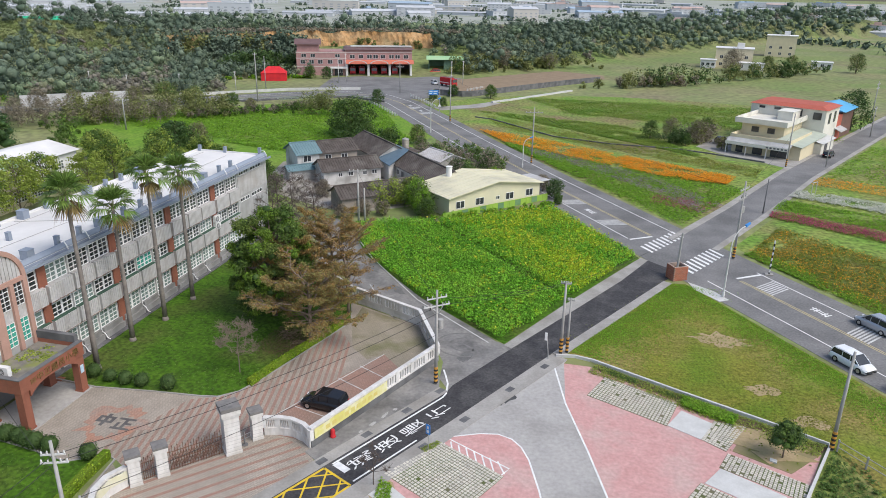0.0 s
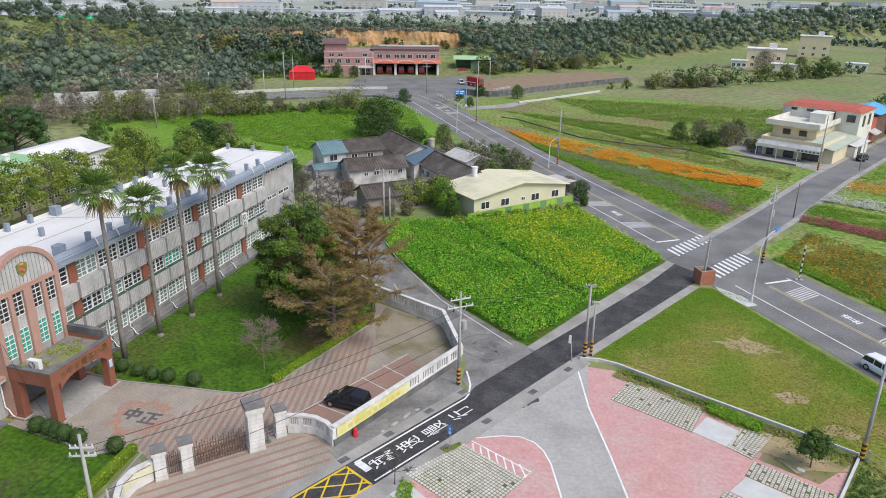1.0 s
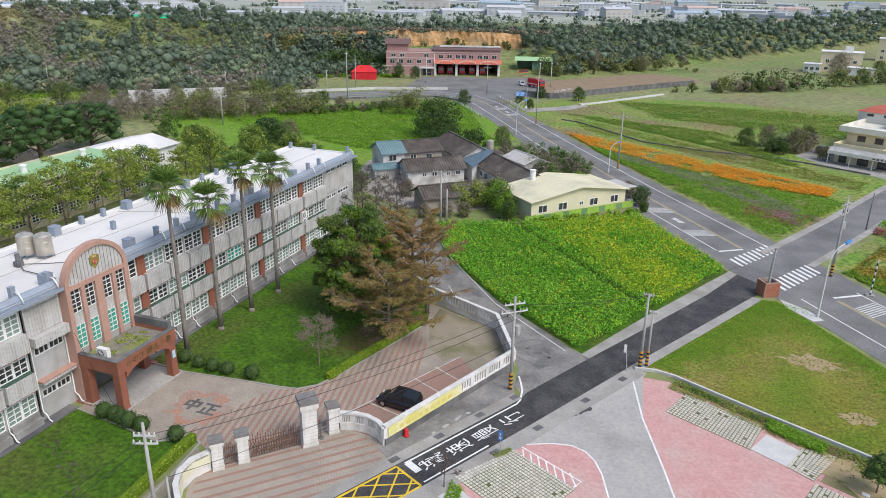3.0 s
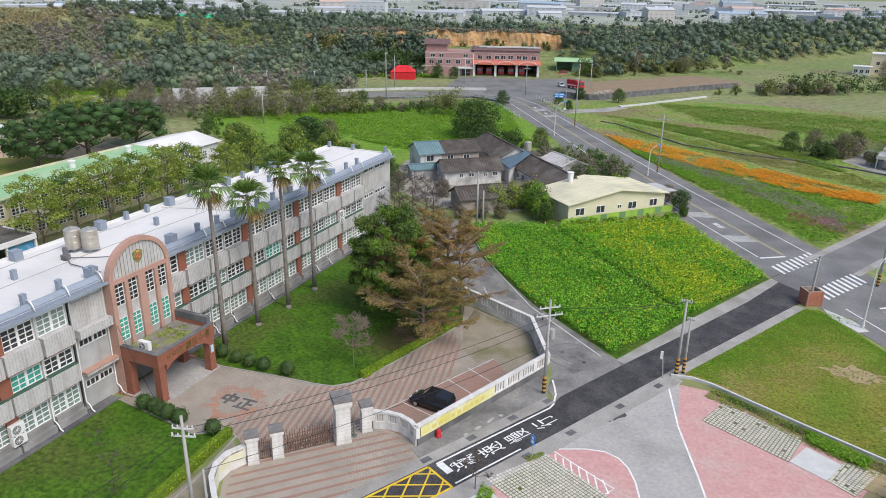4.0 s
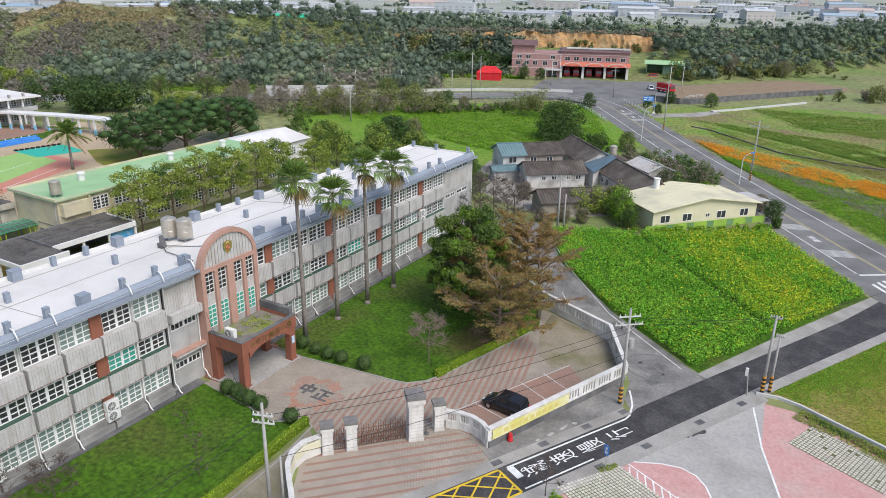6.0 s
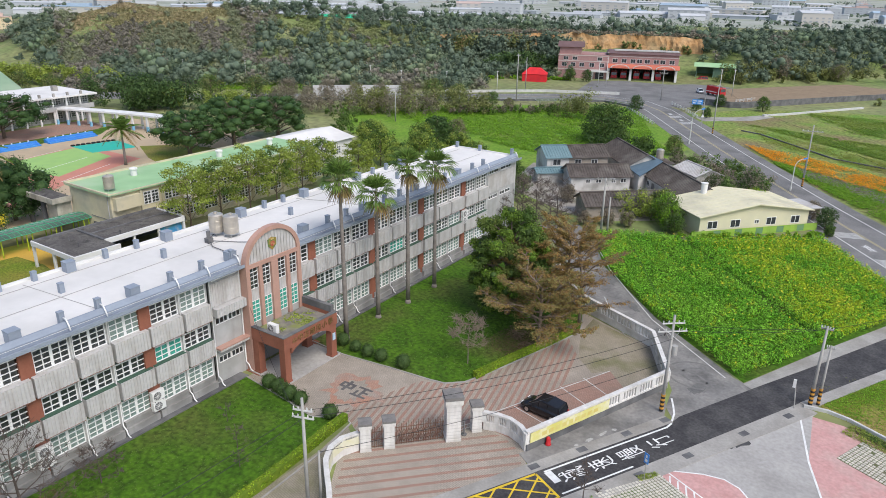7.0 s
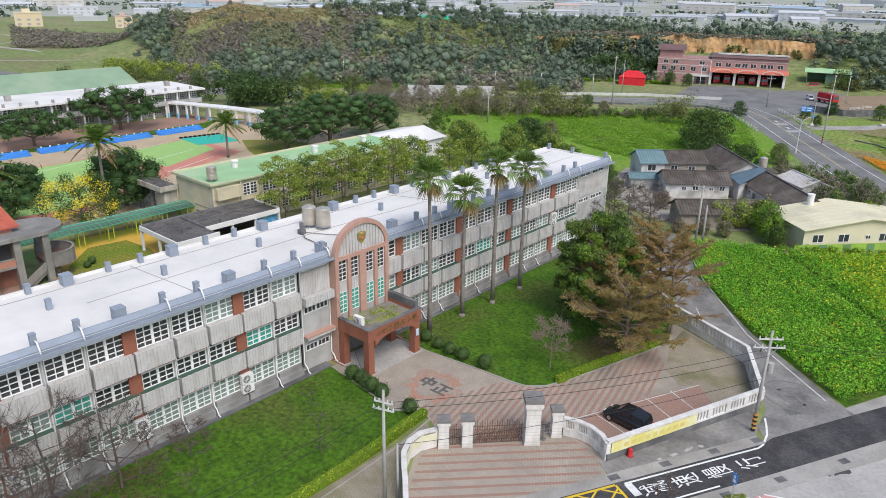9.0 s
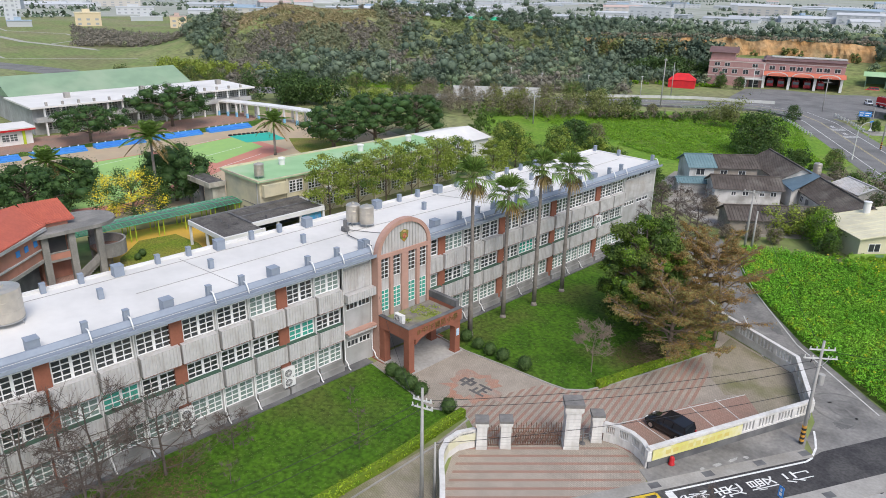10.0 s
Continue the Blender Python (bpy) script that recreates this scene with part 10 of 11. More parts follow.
def fire_engine(at, rz, label):
    r = thing("fire_engine", label, "fire engine", "fire engines", at=at, rz=rz)
    part("body", Geo().box(-3.6, -1.2, 0.7, 1.6, 1.2, 3.0).box(-3.6, -1.0, 3.0, 1.2, 1.0, 3.2), REDPAINT, r)
    part("cab", Geo().solid([(1.7, -1.2, 0.6), (3.6, -1.2, 0.6), (3.6, 1.2, 0.6), (1.7, 1.2, 0.6), (1.7, -1.15, 2.9), (3.3, -1.15, 2.9), (3.3, 1.15, 2.9), (1.7, 1.15, 2.9)], [(3, 2, 1, 0), (4, 5, 6, 7), (0, 1, 5, 4), (1, 2, 6, 5), (2, 3, 7, 6), (3, 0, 4, 7)]), REDPAINT, r)
    part("windscreen", Geo().solid([(3.5, -1.0, 1.7), (3.5, 1.0, 1.7), (3.36, 1.0, 2.7), (3.36, -1.0, 2.7), (3.56, -1.0, 1.7), (3.56, 1.0, 1.7), (3.42, 1.0, 2.7), (3.42, -1.0, 2.7)], [(4, 5, 6, 7), (0, 1, 2, 3), (0, 4, 7, 3), (1, 5, 6, 2)]), CARGLASS, r)
    part("ladder", Geo().box(-3.4, -0.6, 3.2, 2.6, -0.4, 3.35).box(-3.4, 0.4, 3.2, 2.6, 0.6, 3.35), STEEL, r)
    part("stripe", Geo().box(-3.62, -1.22, 1.3, 1.62, 1.22, 1.55), WHITE, r)
    for x in (-2.4, 2.6):
        for s in (-1, 1):
            part("wheel", Geo().tube((x, s * 0.95, 0.5), (x, s * 1.23, 0.5), 0.5, n=14), RUBBER, r)
    return r


rot = pose(-126.0, 273.0, 0, 0, 0, 21.5)
for x in (22.6, 26.4, 31.5, 35.5, 40.0):
    p = rot @ Vector((x, 6.0, 0.04))
    fire_engine(tuple(p), 21.5 - 90, "red fire engine in its station bay")
fire_engine((-60.5, 263.5, 0.02), -35, "red fire engine parked on the forecourt")
car("car", (-66.8, 267.0, 0.02), -60, WHITECAR, "white car parked beside a fire engine")
shed = thing("shed", "dark green open shed with a pale green roof", "shed", at=(-78.5, 303, 0), rz=15)
part("wall", Geo().box(0, 5.5, 0, 14, 6, 5.4).box(0, 0, 0, 0.3, 6, 5.4).box(6.5, 0, 0, 14, 0.2, 5.2).box(13.7, 0.2, 0, 14, 6, 5.4), material("dark_green_sheet", (0.10, 0.18, 0.12), (0.13, 0.21, 0.15), 0.5, 0.7), shed)
part("roof", Geo().solid([(-1, -1, 5.6), (15, -1, 5.6), (15, 7, 5.6), (-1, 7, 5.6), (-1, 3, 7.0), (15, 3, 7.0)], [(3, 2, 1, 0), (0, 1, 5, 4), (2, 3, 4, 5), (1, 2, 5), (3, 0, 4)]), GREENROOF, shed)
car("car", (-75.5, 301.5, 0.02), 200, REDPAINT, "red vehicle parked at the shed", 5.2, 1.9, 2.0)
tent = thing("tent", "bright red canopy tent with cloth sides", "tent", at=(-131.4, 252.4, 0), rz=22)
part("sides", Geo().box(0, 0, 0, 9.4, 6, 2.9), TENT, tent)
part("top", Geo().solid([(-0.2, -0.2, 2.9), (9.6, -0.2, 2.9), (9.6, 6.2, 2.9), (-0.2, 6.2, 2.9), (2.5, 3, 5.2), (6.9, 3, 5.2)], [(3, 2, 1, 0), (0, 1, 5, 4), (2, 3, 4, 5), (1, 2, 5), (3, 0, 4)]), TENT, tent)

# cut bank of bare earth behind the station
def cut_bank():
    g = Geo()
    n, m = 90, 7
    for i in range(n + 1):
        az = 14.2 + 19.8 * i / n
        for j in range(m + 1):
            k = j / m
            top = 15.0 * min(1.0, (az - 13.6) * 1.2) if az < 23.5 else 15.0 - (az - 23.5) * 0.22
            x0, y0 = azimuth_point(az, 338 + 9 * k + 3.0 * noise.noise(Vector((az * 0.9, k * 2, 3))) + 1.2 * noise.noise(Vector((az * 4, k * 5, 1))))
            h = top * k * (1 + 0.12 * noise.noise(Vector((az * 0.7, 0, 7))))
            g.v.append((x0, y0, h - 0.2))
    for i in range(n):
        for j in range(m):
            a = i * (m + 1) + j
            g.f.append((a, a + 1, a + m + 2, a + m + 1))
    ob = part("earth_bank", g, material("bare_clay", (0.40, 0.225, 0.095), (0.44, 0.285, 0.145), 0.25, 0.95, 0.3, (0.24, 0.195, 0.105), 0.11, fine=(0.8, 0.5)))
    return tagged(ob, "steep cut bank of bare orange clay", "bank", "", "structure")


cut_bank()
rs = rnd(301)
stuff("bank_grass", leaf_quads(rs, [(*azimuth_point(a, d), 15.0 + rs.rand() - (max(0, a - 26) * 0.15)) for a, d in zip(rs.uniform(12, 33, 240), rs.uniform(345, 356, 240))], np.full(240, 1.2), 14, 0.5, 0.5), LEAFSCRUB, "dry grass along the top of the clay bank", "grass")

# brown ploughed field, retaining wall, plastic-covered bank
ground_piece("field", Geo().prism([(-55, 254), (-47.5, 240), (-18, 285), (-4, 309), (-5, 322), (-26, 332), (-46, 306), (-62, 284)], -0.1, 0.02), material("ploughed_earth", (0.27, 0.20, 0.13), (0.23, 0.17, 0.11), 0.3, 0.95, 0.05, fine=(1.5, 0.15)), "bare brown ploughed field", "field")
ground_piece("retaining_wall", Geo().slab([(-60, 241), (-50, 239), (-47.0, 240.5), (-18, 284), (-6, 300)], -0.2, 0.2, -0.1, 1.9), DARKCONC, "long dark concrete retaining wall", "wall")
ground_piece("ditch_edge", Geo().slab([(-38, 200.5), (-32.8, 198.3), (-13.4, 178.5), (0.4, 173.8), (13.6, 173.2), (22.1, 170.5), (33.7, 164.5)], -0.16, 0.16, -0.1, 0.3), DARKCONC, "low dark concrete ditch edge between the fields", "ditch")
ground_piece("plastic_bank", Geo().slab([(-38, 229), (-33, 236), (-15, 266)], -0.45, 0.45, -0.1, 0.5), PALECONC, "low bank wrapped in white plastic sheeting", "bank")
ground_piece("path", Geo().prism([(-50, 209), (-39, 219), (-35, 229), (-39, 230), (-44, 222), (-54, 214)], -0.1, 0.03), CONCRETE, "pale concrete field path", "path")
ground_piece("retaining_wall", Geo().slab([(-88, 243), (-111, 232), (-132, 212.5), (-138, 208)], -0.15, 0.15, 0, 0.9), PALECONC, "low white concrete barrier along the highway", "wall")
ground_piece("retaining_wall", Geo().slab([(-71, 218), (-86, 224), (-100, 215), (-122, 197.5), (-145, 178.5), (-170, 157), (-184, 144.5)], -0.3, 0.3, -0.1, 0.55), DARKCONC, "dark concrete edge beam along the highway", "wall")
ground_piece("retaining_wall", Geo().slab([(-167.5, 173.5), (-157, 183), (-145.5, 192.5)], -0.2, 0.2, 0, 3.3), PALECONC, "tall weathered white wall along the highway", "wall")
flower_strip(165, patch((-203, 160), (-178, 182), (-192, 192), (-216, 172)), 3200, 0.36, LEAFBRIGHT, "weeds", "bright green grass strip behind the highway", "weeds", (0.05, 0.3), 3)
ground_piece("guard_rail", Geo().slab([(-71, 218.3), (-86, 224.3), (-100, 215.3), (-122, 197.8), (-145, 178.8), (-170, 157.3), (-184, 144.8)], -0.06, 0.06, 0.75, 1.0), STEEL, "steel guard rail along the highway", "guard rail")


def railing(pts, label, step=1.6, h=1.0):
    r = thing("railing", label, "railing")
    for (a, b) in zip(pts[:-1], pts[1:]):
        a, b = Vector((*a, 0)), Vector((*b, 0))
        n = max(1, int((b - a).length / step))
        for i in range(n):
            p = a.lerp(b, i / n)
            part("post", Geo().box(p.x - 0.14, p.y - 0.14, 0, p.x + 0.14, p.y + 0.14, h), PALECONC, r)
        part("rail", Geo().tube(a + Vector((0, 0, h * 0.8)), b + Vector((0, 0, h * 0.8)), 0.06, n=6).tube(a + Vector((0, 0, h * 0.45)), b + Vector((0, 0, h * 0.45)), 0.06, n=6), PALECONC, r)
    return r


railing([(-66.5, 233), (-59, 222.5), (-52, 211)], "white concrete post railing beside the road bend", 2.2)
railing([(-75, 215), (-66, 203), (-59, 193)], "white concrete post railing along the road bank", 2.2)
railing([(-51, 252), (-47, 262)], "white railing at the forecourt's end", 2.0)
deck = thing("steel_deck", "grey steel footbridge frame beside the highway", "footbridge", at=(-101, 205, 0), rz=38)
part("frame", Geo().box(0, 0, 1.0, 16, 0.2, 1.25).box(0, 3, 1.0, 16, 3.2, 1.25), STEEL, deck)
for i in range(9):
    part("crossbar", Geo().box(i * 2, 0.2, 1.05, i * 2 + 0.15, 3, 1.2), STEEL, deck)
for x in (1, 15):
    part("leg", Geo().box(x, 0, 0, x + 0.2, 0.2, 1.0).box(x, 3, 0, x + 0.2, 3.2, 1.0), STEEL, deck)

# trees between fields and around the station
def grove(spec, group):
    for i, (x, y, h, mats, label) in enumerate(spec):
        tree("tree", (x, y, land(x, y)), h, 0.05 + h * 0.018, None, mats, label, 320 + i + int(abs(x) * 7), n=10, per=70, size=0.05 + h * 0.024, lobe=0.21, spread=0.42, start=0.25, sub=3, group=group, extra=8, tri=True)


D, MI, O, S = LEAFDARK, LEAFMID, LEAFOLIVE, LEAFSCRUB
grove([(-56, 158, 4.5, [MI, D], "green shrub behind the farmstead"), (-50, 156, 4, [MI], "green shrub behind the farmstead"), (-44, 160, 4.5, [MI, O], "green shrub by the road bank"), (-90, 141, 5.5, [S, O], "brownish shrub behind the school"),
       (-72, 214, 4.5, [D], "small dark tree at the road bend"),
       (-128, 186, 7.5, [MI, O], "bushy green tree beside the highway"), (-121, 190, 6, [O, MI], "bushy tree beside the highway"), (-134, 180, 6.5, [O, S], "scrubby tree beside the highway"), (-141, 176, 6, [S, S], "leafless scrub beside the highway"), (-148, 172, 6, [S, O], "leafless scrub beside the highway"), (-156, 168, 6.5, [S], "leafless scrub beside the highway"), (-112, 196, 4, [MI], "low bush beside the highway"),
       (-103, 190, 3.5, [O, S], "low scrub beside the highway"), (-88, 205, 3, [O], "low scrub beside the highway"), (-165, 160, 7, [S, S], "leafless scrub behind the school"), (-174, 155, 7.5, [D, O], "dark tree behind the school"), (-182, 144, 8, [MI, O], "light green tree behind the colonnade"), (-160, 150, 6, [S], "reddish leafless tree behind the school"), (-152, 155, 6, [S], "reddish leafless tree behind the school"),
       (-192, 128, 9, [BANYAN, D], "large dark tree behind the colonnade"), (-204, 118, 9, [BANYAN, S], "large dark tree beside the hall"), (-186, 120, 6, [D], "dark tree behind the colonnade"), (-232, 112, 8, [D, O], "dark tree behind the hall"), (-245, 95, 8, [O, D], "olive tree behind the hall"), (-226, 118, 7, [MI, O], "light green tree behind the hall")], "scattered trees")
grove([(10, 184, 4.5, [D, MI], "dark green tree beside the villa yard"), (15, 187, 5, [S, O], "leafless spreading tree by the villa"), (21, 182, 5.5, [S, O], "leafless spreading tree by the villa"), (24, 190, 5, [O, MI], "yellowish tree by the villa"), (18, 178, 3, [MI, D], "low shrubs by the villa"), (26, 176, 3, [O, S], "low shrubs by the villa"), (64, 214, 10.5, [D, D], "dark conifer behind the villa"),
       (53, 365, 10, [S, S], "large leafless tree before the far farmhouse"), (70, 372, 7, [O, D], "shrubs before the far farmhouse"), (82, 380, 7, [O, MI], "shrubs before the far farmhouse"), (110, 378, 9, [D, O], "dark tree by the low shed"), (128, 385, 6, [O], "shrubs by the low shed"), (60, 350, 5, [MI, O], "shrubs before the far farmhouse"),
       (-52, 330, 7, [O, MI], "pale scrub behind the ploughed field"), (-50, 322, 9, [S, S], "tall leafless bush behind the ploughed field"), (-56, 318, 6, [MI, O], "scrub behind the ploughed field"), (-60, 300, 4.5, [O], "scrub by the retaining wall"), (-64, 300, 5, [MI], "green scrub by the shed"), (-30, 338, 7, [O, S], "pale scrub behind the ploughed field"),
       (-53, 238, 4, [D], "dark shrub by the retaining wall"), (-40, 238, 4.5, [MI], "small green tree by the field path"), (-57, 226, 3.5, [D, MI], "dark shrubs behind the white railing"), (-51, 215, 3.0, [D, MI], "dark shrubs behind the white railing"), (-117, 266, 5, [MI, D], "round green tree before the station"), (-111, 268, 4.5, [D], "round green tree before the station")], "scattered trees")
grove([(-28.5, 107, 4.2, [LEAFBRIGHT, MI], "bright green leafy shrub beside the old shed"), (-30, 109.5, 5, [MI, LEAFBRIGHT], "leafy shrub beside the old shed"), (-32, 113, 4.5, [MI, O], "leafy shrub beside the old shed"), (-27.5, 105.5, 3.2, [D, MI], "dark shrub beside the cream house"), (-37.5, 103.5, 2.6, [S, S], "dry brush by the old shed"), (-34.5, 104.5, 2.4, [S, O], "dry brush by the old shed"), (-40.5, 101.5, 2.2, [S, S], "dry brush by the old shed"), (-25, 126, 4, [MI, D], "green shrubs behind the cream house"), (-22, 132, 5.5, [D, S], "dark tree beside the road"), (-20, 126, 4, [LEAFHEDGE, MI], "yellow-green shrub behind the cream house"), (-28, 131, 4, [D, S], "dark shrub behind the cream house"), (-31, 137, 3.5, [MI, S], "brush behind the farmstead"), (-36, 145, 3.5, [D, MI], "brush along the road bank"), (-41, 152, 3.5, [MI, S], "brush along the road bank"),
       (-8.5, 122.5, 3.5, [D, D], "dark shrub at the fence's end"), (-7.5, 119, 1.8, [D, MI], "low dark shrub at the fence's end"), (-11, 127, 3, [S], "twiggy shrub by the road"), (-62, 118, 4, [MI, D], "green shrubs beside the farmhouse"), (-57, 112, 3.5, [S, MI], "brush beside the farmhouse"), (-62, 108, 4.5, [D, MI], "dark green tree at the school's end"), (-56, 104, 4, [MI], "green shrub at the school's end"), (-48, 112, 3.0, [S], "dry brush beside the farmhouse"), (-66, 114, 4, [MI, D], "green shrubs beside the farmhouse")], "scattered trees")
tree("tree", (16.0, 52.6), 3.3, 0.07, None, [LEAFDARK, LEAFMID], "young round-crowned tree on bare earth", 400, n=8, per=110, size=0.1, lobe=0.22, spread=0.32, start=0.6, sub=3, extra=10, core=0.5)


def belt(seed, pts, width, count, h, mat, name, label, per=26, size=0.3, lobes=4):
    """A belt of uneven scrub along a polyline."""
    rs = rnd(seed)
    legs = list(zip(pts[:-1], pts[1:]))
    cs, rr = [], []
    for i in range(count):
        (x0, y0), (x1, y1) = legs[rs.randint(len(legs))]
        k = rs.rand()
        x, y = x0 + (x1 - x0) * k + rs.normal() * width * 0.4, y0 + (y1 - y0) * k + rs.normal() * width * 0.4
        top = rs.uniform(*h)
        for j in range(lobes):
            cs.append((x + rs.normal() * top * 0.2, y + rs.normal() * top * 0.2, land(x, y) + top * rs.uniform(0.2, 0.85)))
            rr.append(top * rs.uniform(0.16, 0.3))
    return stuff(name, leaf_quads(rs, cs, rr, per, size, 1.0, 0.45, 0.45, 0.35), mat, label, "scrub")


HIGHBELT = [(-160, 146), (-146, 150), (-133, 158), (-116, 169)]
belt(420, [(-196, 119), (-184, 126), (-178, 130)], 8, 40, (7, 10), LEAFDARK, "roadside_trees", "dark green trees beside the highway", 60, 0.35)
belt(421, [(-180, 130), (-168, 138), (-158, 146)], 6, 26, (4, 7), LEAFAIRY, "roadside_trees", "light green trees beside the highway", 50, 0.3)
belt(422, HIGHBELT, 7, 60, (4, 8), LEAFSCRUB, "roadside_scrub", "brownish leafless scrub beside the highway", 40, 0.22)
belt(423, [(-136, 158), (-120, 170), (-106, 182)], 7, 60, (4, 8.5), LEAFOLIVE, "roadside_scrub", "olive bamboo-like scrub beside the highway", 46, 0.28)
belt(424, [(-112, 174), (-96, 190), (-84, 204)], 4, 60, (1.5, 3.5), LEAFSCRUB, "roadside_scrub", "low dry scrub along the highway bank", 30, 0.2)
belt(425, [(-112, 172), (-96, 188), (-84, 200)], 5, 50, (1.0, 3.0), LEAFMID, "roadside_scrub", "low green scrub along the highway bank", 30, 0.22)
belt(426, [(-83, 188), (-79, 190)], 2.5, 9, (6, 9.5), LEAFOLIVE, "roadside_scrub", "tall bushy scrub beside the highway", 60, 0.26)
belt(427, [(-37, 144), (-30, 150), (-22, 140), (-27, 133)], 4, 44, (1.8, 4.2), LEAFMID, "roadside_scrub", "green brush between the farmhouses and the road", 40, 0.2)
belt(428, [(-40, 148), (-30, 146), (-22, 138)], 4, 26, (2, 4.5), LEAFSCRUB, "roadside_scrub", "dry brush between the farmhouses and the road", 36, 0.18)
belt(429, [(-36, 108), (-33, 113), (-30, 112)], 2.5, 14, (3.5, 5.5), LEAFAIRY, "roadside_scrub", "light green bamboo by the old shed", 60, 0.18)
belt(430, [(-48, 158), (-54, 152), (-60, 150)], 4, 26, (2, 5), LEAFDARK, "roadside_scrub", "dark brush behind the farmhouses", 44, 0.22)
belt(431, [(-8.5, 117.5), (-18, 109.5), (-27, 103.8)], 0.7, 60, (0.5, 1.3), LEAFBRIGHT, "verge_weeds", "lush weeds along the lime fence", 26, 0.14)
belt(432, [(16, 181), (22, 186), (25, 184)], 3, 22, (3, 5.5), LEAFSCRUB, "roadside_scrub", "leafless brush beside the villa", 40, 0.18)
belt(433, [(14, 179), (18, 182)], 2, 10, (2.5, 4.5), LEAFDARK, "roadside_scrub", "dark brush beside the villa", 44, 0.2)
belt(434, [(-10, 272), (14, 290), (37, 311), (59, 334), (87, 367)], 6, 60, (3, 8), LEAFOLIVE, "field_scrub", "olive scrub along the far field's edge", 36, 0.35)
belt(442, [(10, 287), (26, 300), (62, 336), (90, 366)], 5, 30, (4, 9.5), LEAFDARK, "field_scrub", "dark trees along the far field's edge", 44, 0.4)
belt(443, [(-136, 153), (-126, 142), (-117, 132)], 4, 34, (1.2, 3.6), LEAFMID, "field_scrub", "green brush at the weed field's edge", 30, 0.22)
belt(435, [(0, 284), (20, 296), (30, 304)], 5, 26, (2.5, 6), LEAFSCRUB, "field_scrub", "leafless scrub along the far field's edge", 36, 0.3)
belt(436, [(-68, 302), (-54, 318), (-36, 338), (-10, 352)], 7, 70, (3, 7), LEAFOLIVE, "field_scrub", "pale scrub behind the ploughed field", 36, 0.4)

# ---- the far plain ----
rs = rnd(410)
# Most far walls and roofs are greyed, painting distance haze into their colour.
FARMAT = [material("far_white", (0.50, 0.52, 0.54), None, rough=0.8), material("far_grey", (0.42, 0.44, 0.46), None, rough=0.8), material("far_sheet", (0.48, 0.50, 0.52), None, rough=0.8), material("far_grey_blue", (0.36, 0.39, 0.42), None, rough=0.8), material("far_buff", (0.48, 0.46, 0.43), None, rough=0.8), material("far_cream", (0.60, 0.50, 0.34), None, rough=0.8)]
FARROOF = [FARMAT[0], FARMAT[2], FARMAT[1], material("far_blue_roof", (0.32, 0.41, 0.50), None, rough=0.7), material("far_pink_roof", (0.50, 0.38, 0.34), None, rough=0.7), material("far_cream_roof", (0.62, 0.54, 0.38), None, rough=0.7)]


# Pane colour kept pale, with haze painted over the dark glass.
HAZEDPANE = material("hazed_window_pane", (0.31, 0.33, 0.35), None, rough=0.4)


def far_building(x, y, L, W, h, wm, rm, rz, label, rise=0.0):
    b = thing("distant_building", label, "building", "distant buildings", at=(x, y, 0), rz=rz)
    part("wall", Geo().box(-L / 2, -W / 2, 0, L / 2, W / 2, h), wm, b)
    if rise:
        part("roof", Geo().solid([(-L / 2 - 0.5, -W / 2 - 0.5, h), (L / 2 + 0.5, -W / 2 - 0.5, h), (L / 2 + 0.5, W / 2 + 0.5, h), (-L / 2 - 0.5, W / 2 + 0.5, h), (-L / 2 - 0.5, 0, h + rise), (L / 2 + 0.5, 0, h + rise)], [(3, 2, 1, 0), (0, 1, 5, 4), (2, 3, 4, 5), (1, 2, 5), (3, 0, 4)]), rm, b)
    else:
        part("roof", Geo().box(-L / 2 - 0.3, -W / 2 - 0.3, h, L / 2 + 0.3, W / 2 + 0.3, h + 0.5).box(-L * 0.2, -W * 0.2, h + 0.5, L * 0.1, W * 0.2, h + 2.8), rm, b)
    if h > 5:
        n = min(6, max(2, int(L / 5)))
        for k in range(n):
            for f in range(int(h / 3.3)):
                part("window", Geo().box(-L / 2 + L * (k + 0.3) / n, -W / 2 - 0.06, 1.0 + f * 3.2, -L / 2 + L * (k + 0.7) / n, -W / 2 + 0.02, 2.5 + f * 3.2), HAZEDPANE, b)
    return b


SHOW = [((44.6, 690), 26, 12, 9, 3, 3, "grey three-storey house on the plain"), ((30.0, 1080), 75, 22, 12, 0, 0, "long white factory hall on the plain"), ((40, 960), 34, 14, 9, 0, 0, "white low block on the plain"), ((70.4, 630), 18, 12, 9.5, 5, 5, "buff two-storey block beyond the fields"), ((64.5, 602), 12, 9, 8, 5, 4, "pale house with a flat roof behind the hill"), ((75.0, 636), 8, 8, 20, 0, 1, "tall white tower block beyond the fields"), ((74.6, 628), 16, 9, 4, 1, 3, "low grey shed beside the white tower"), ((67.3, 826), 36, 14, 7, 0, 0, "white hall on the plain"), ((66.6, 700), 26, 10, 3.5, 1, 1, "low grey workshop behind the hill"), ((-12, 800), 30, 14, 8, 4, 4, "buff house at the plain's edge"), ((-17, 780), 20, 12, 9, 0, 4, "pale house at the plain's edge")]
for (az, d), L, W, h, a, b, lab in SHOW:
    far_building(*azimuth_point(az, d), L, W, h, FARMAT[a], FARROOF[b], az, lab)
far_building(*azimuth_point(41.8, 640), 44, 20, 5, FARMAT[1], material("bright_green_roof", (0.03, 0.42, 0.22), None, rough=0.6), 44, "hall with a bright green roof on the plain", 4)
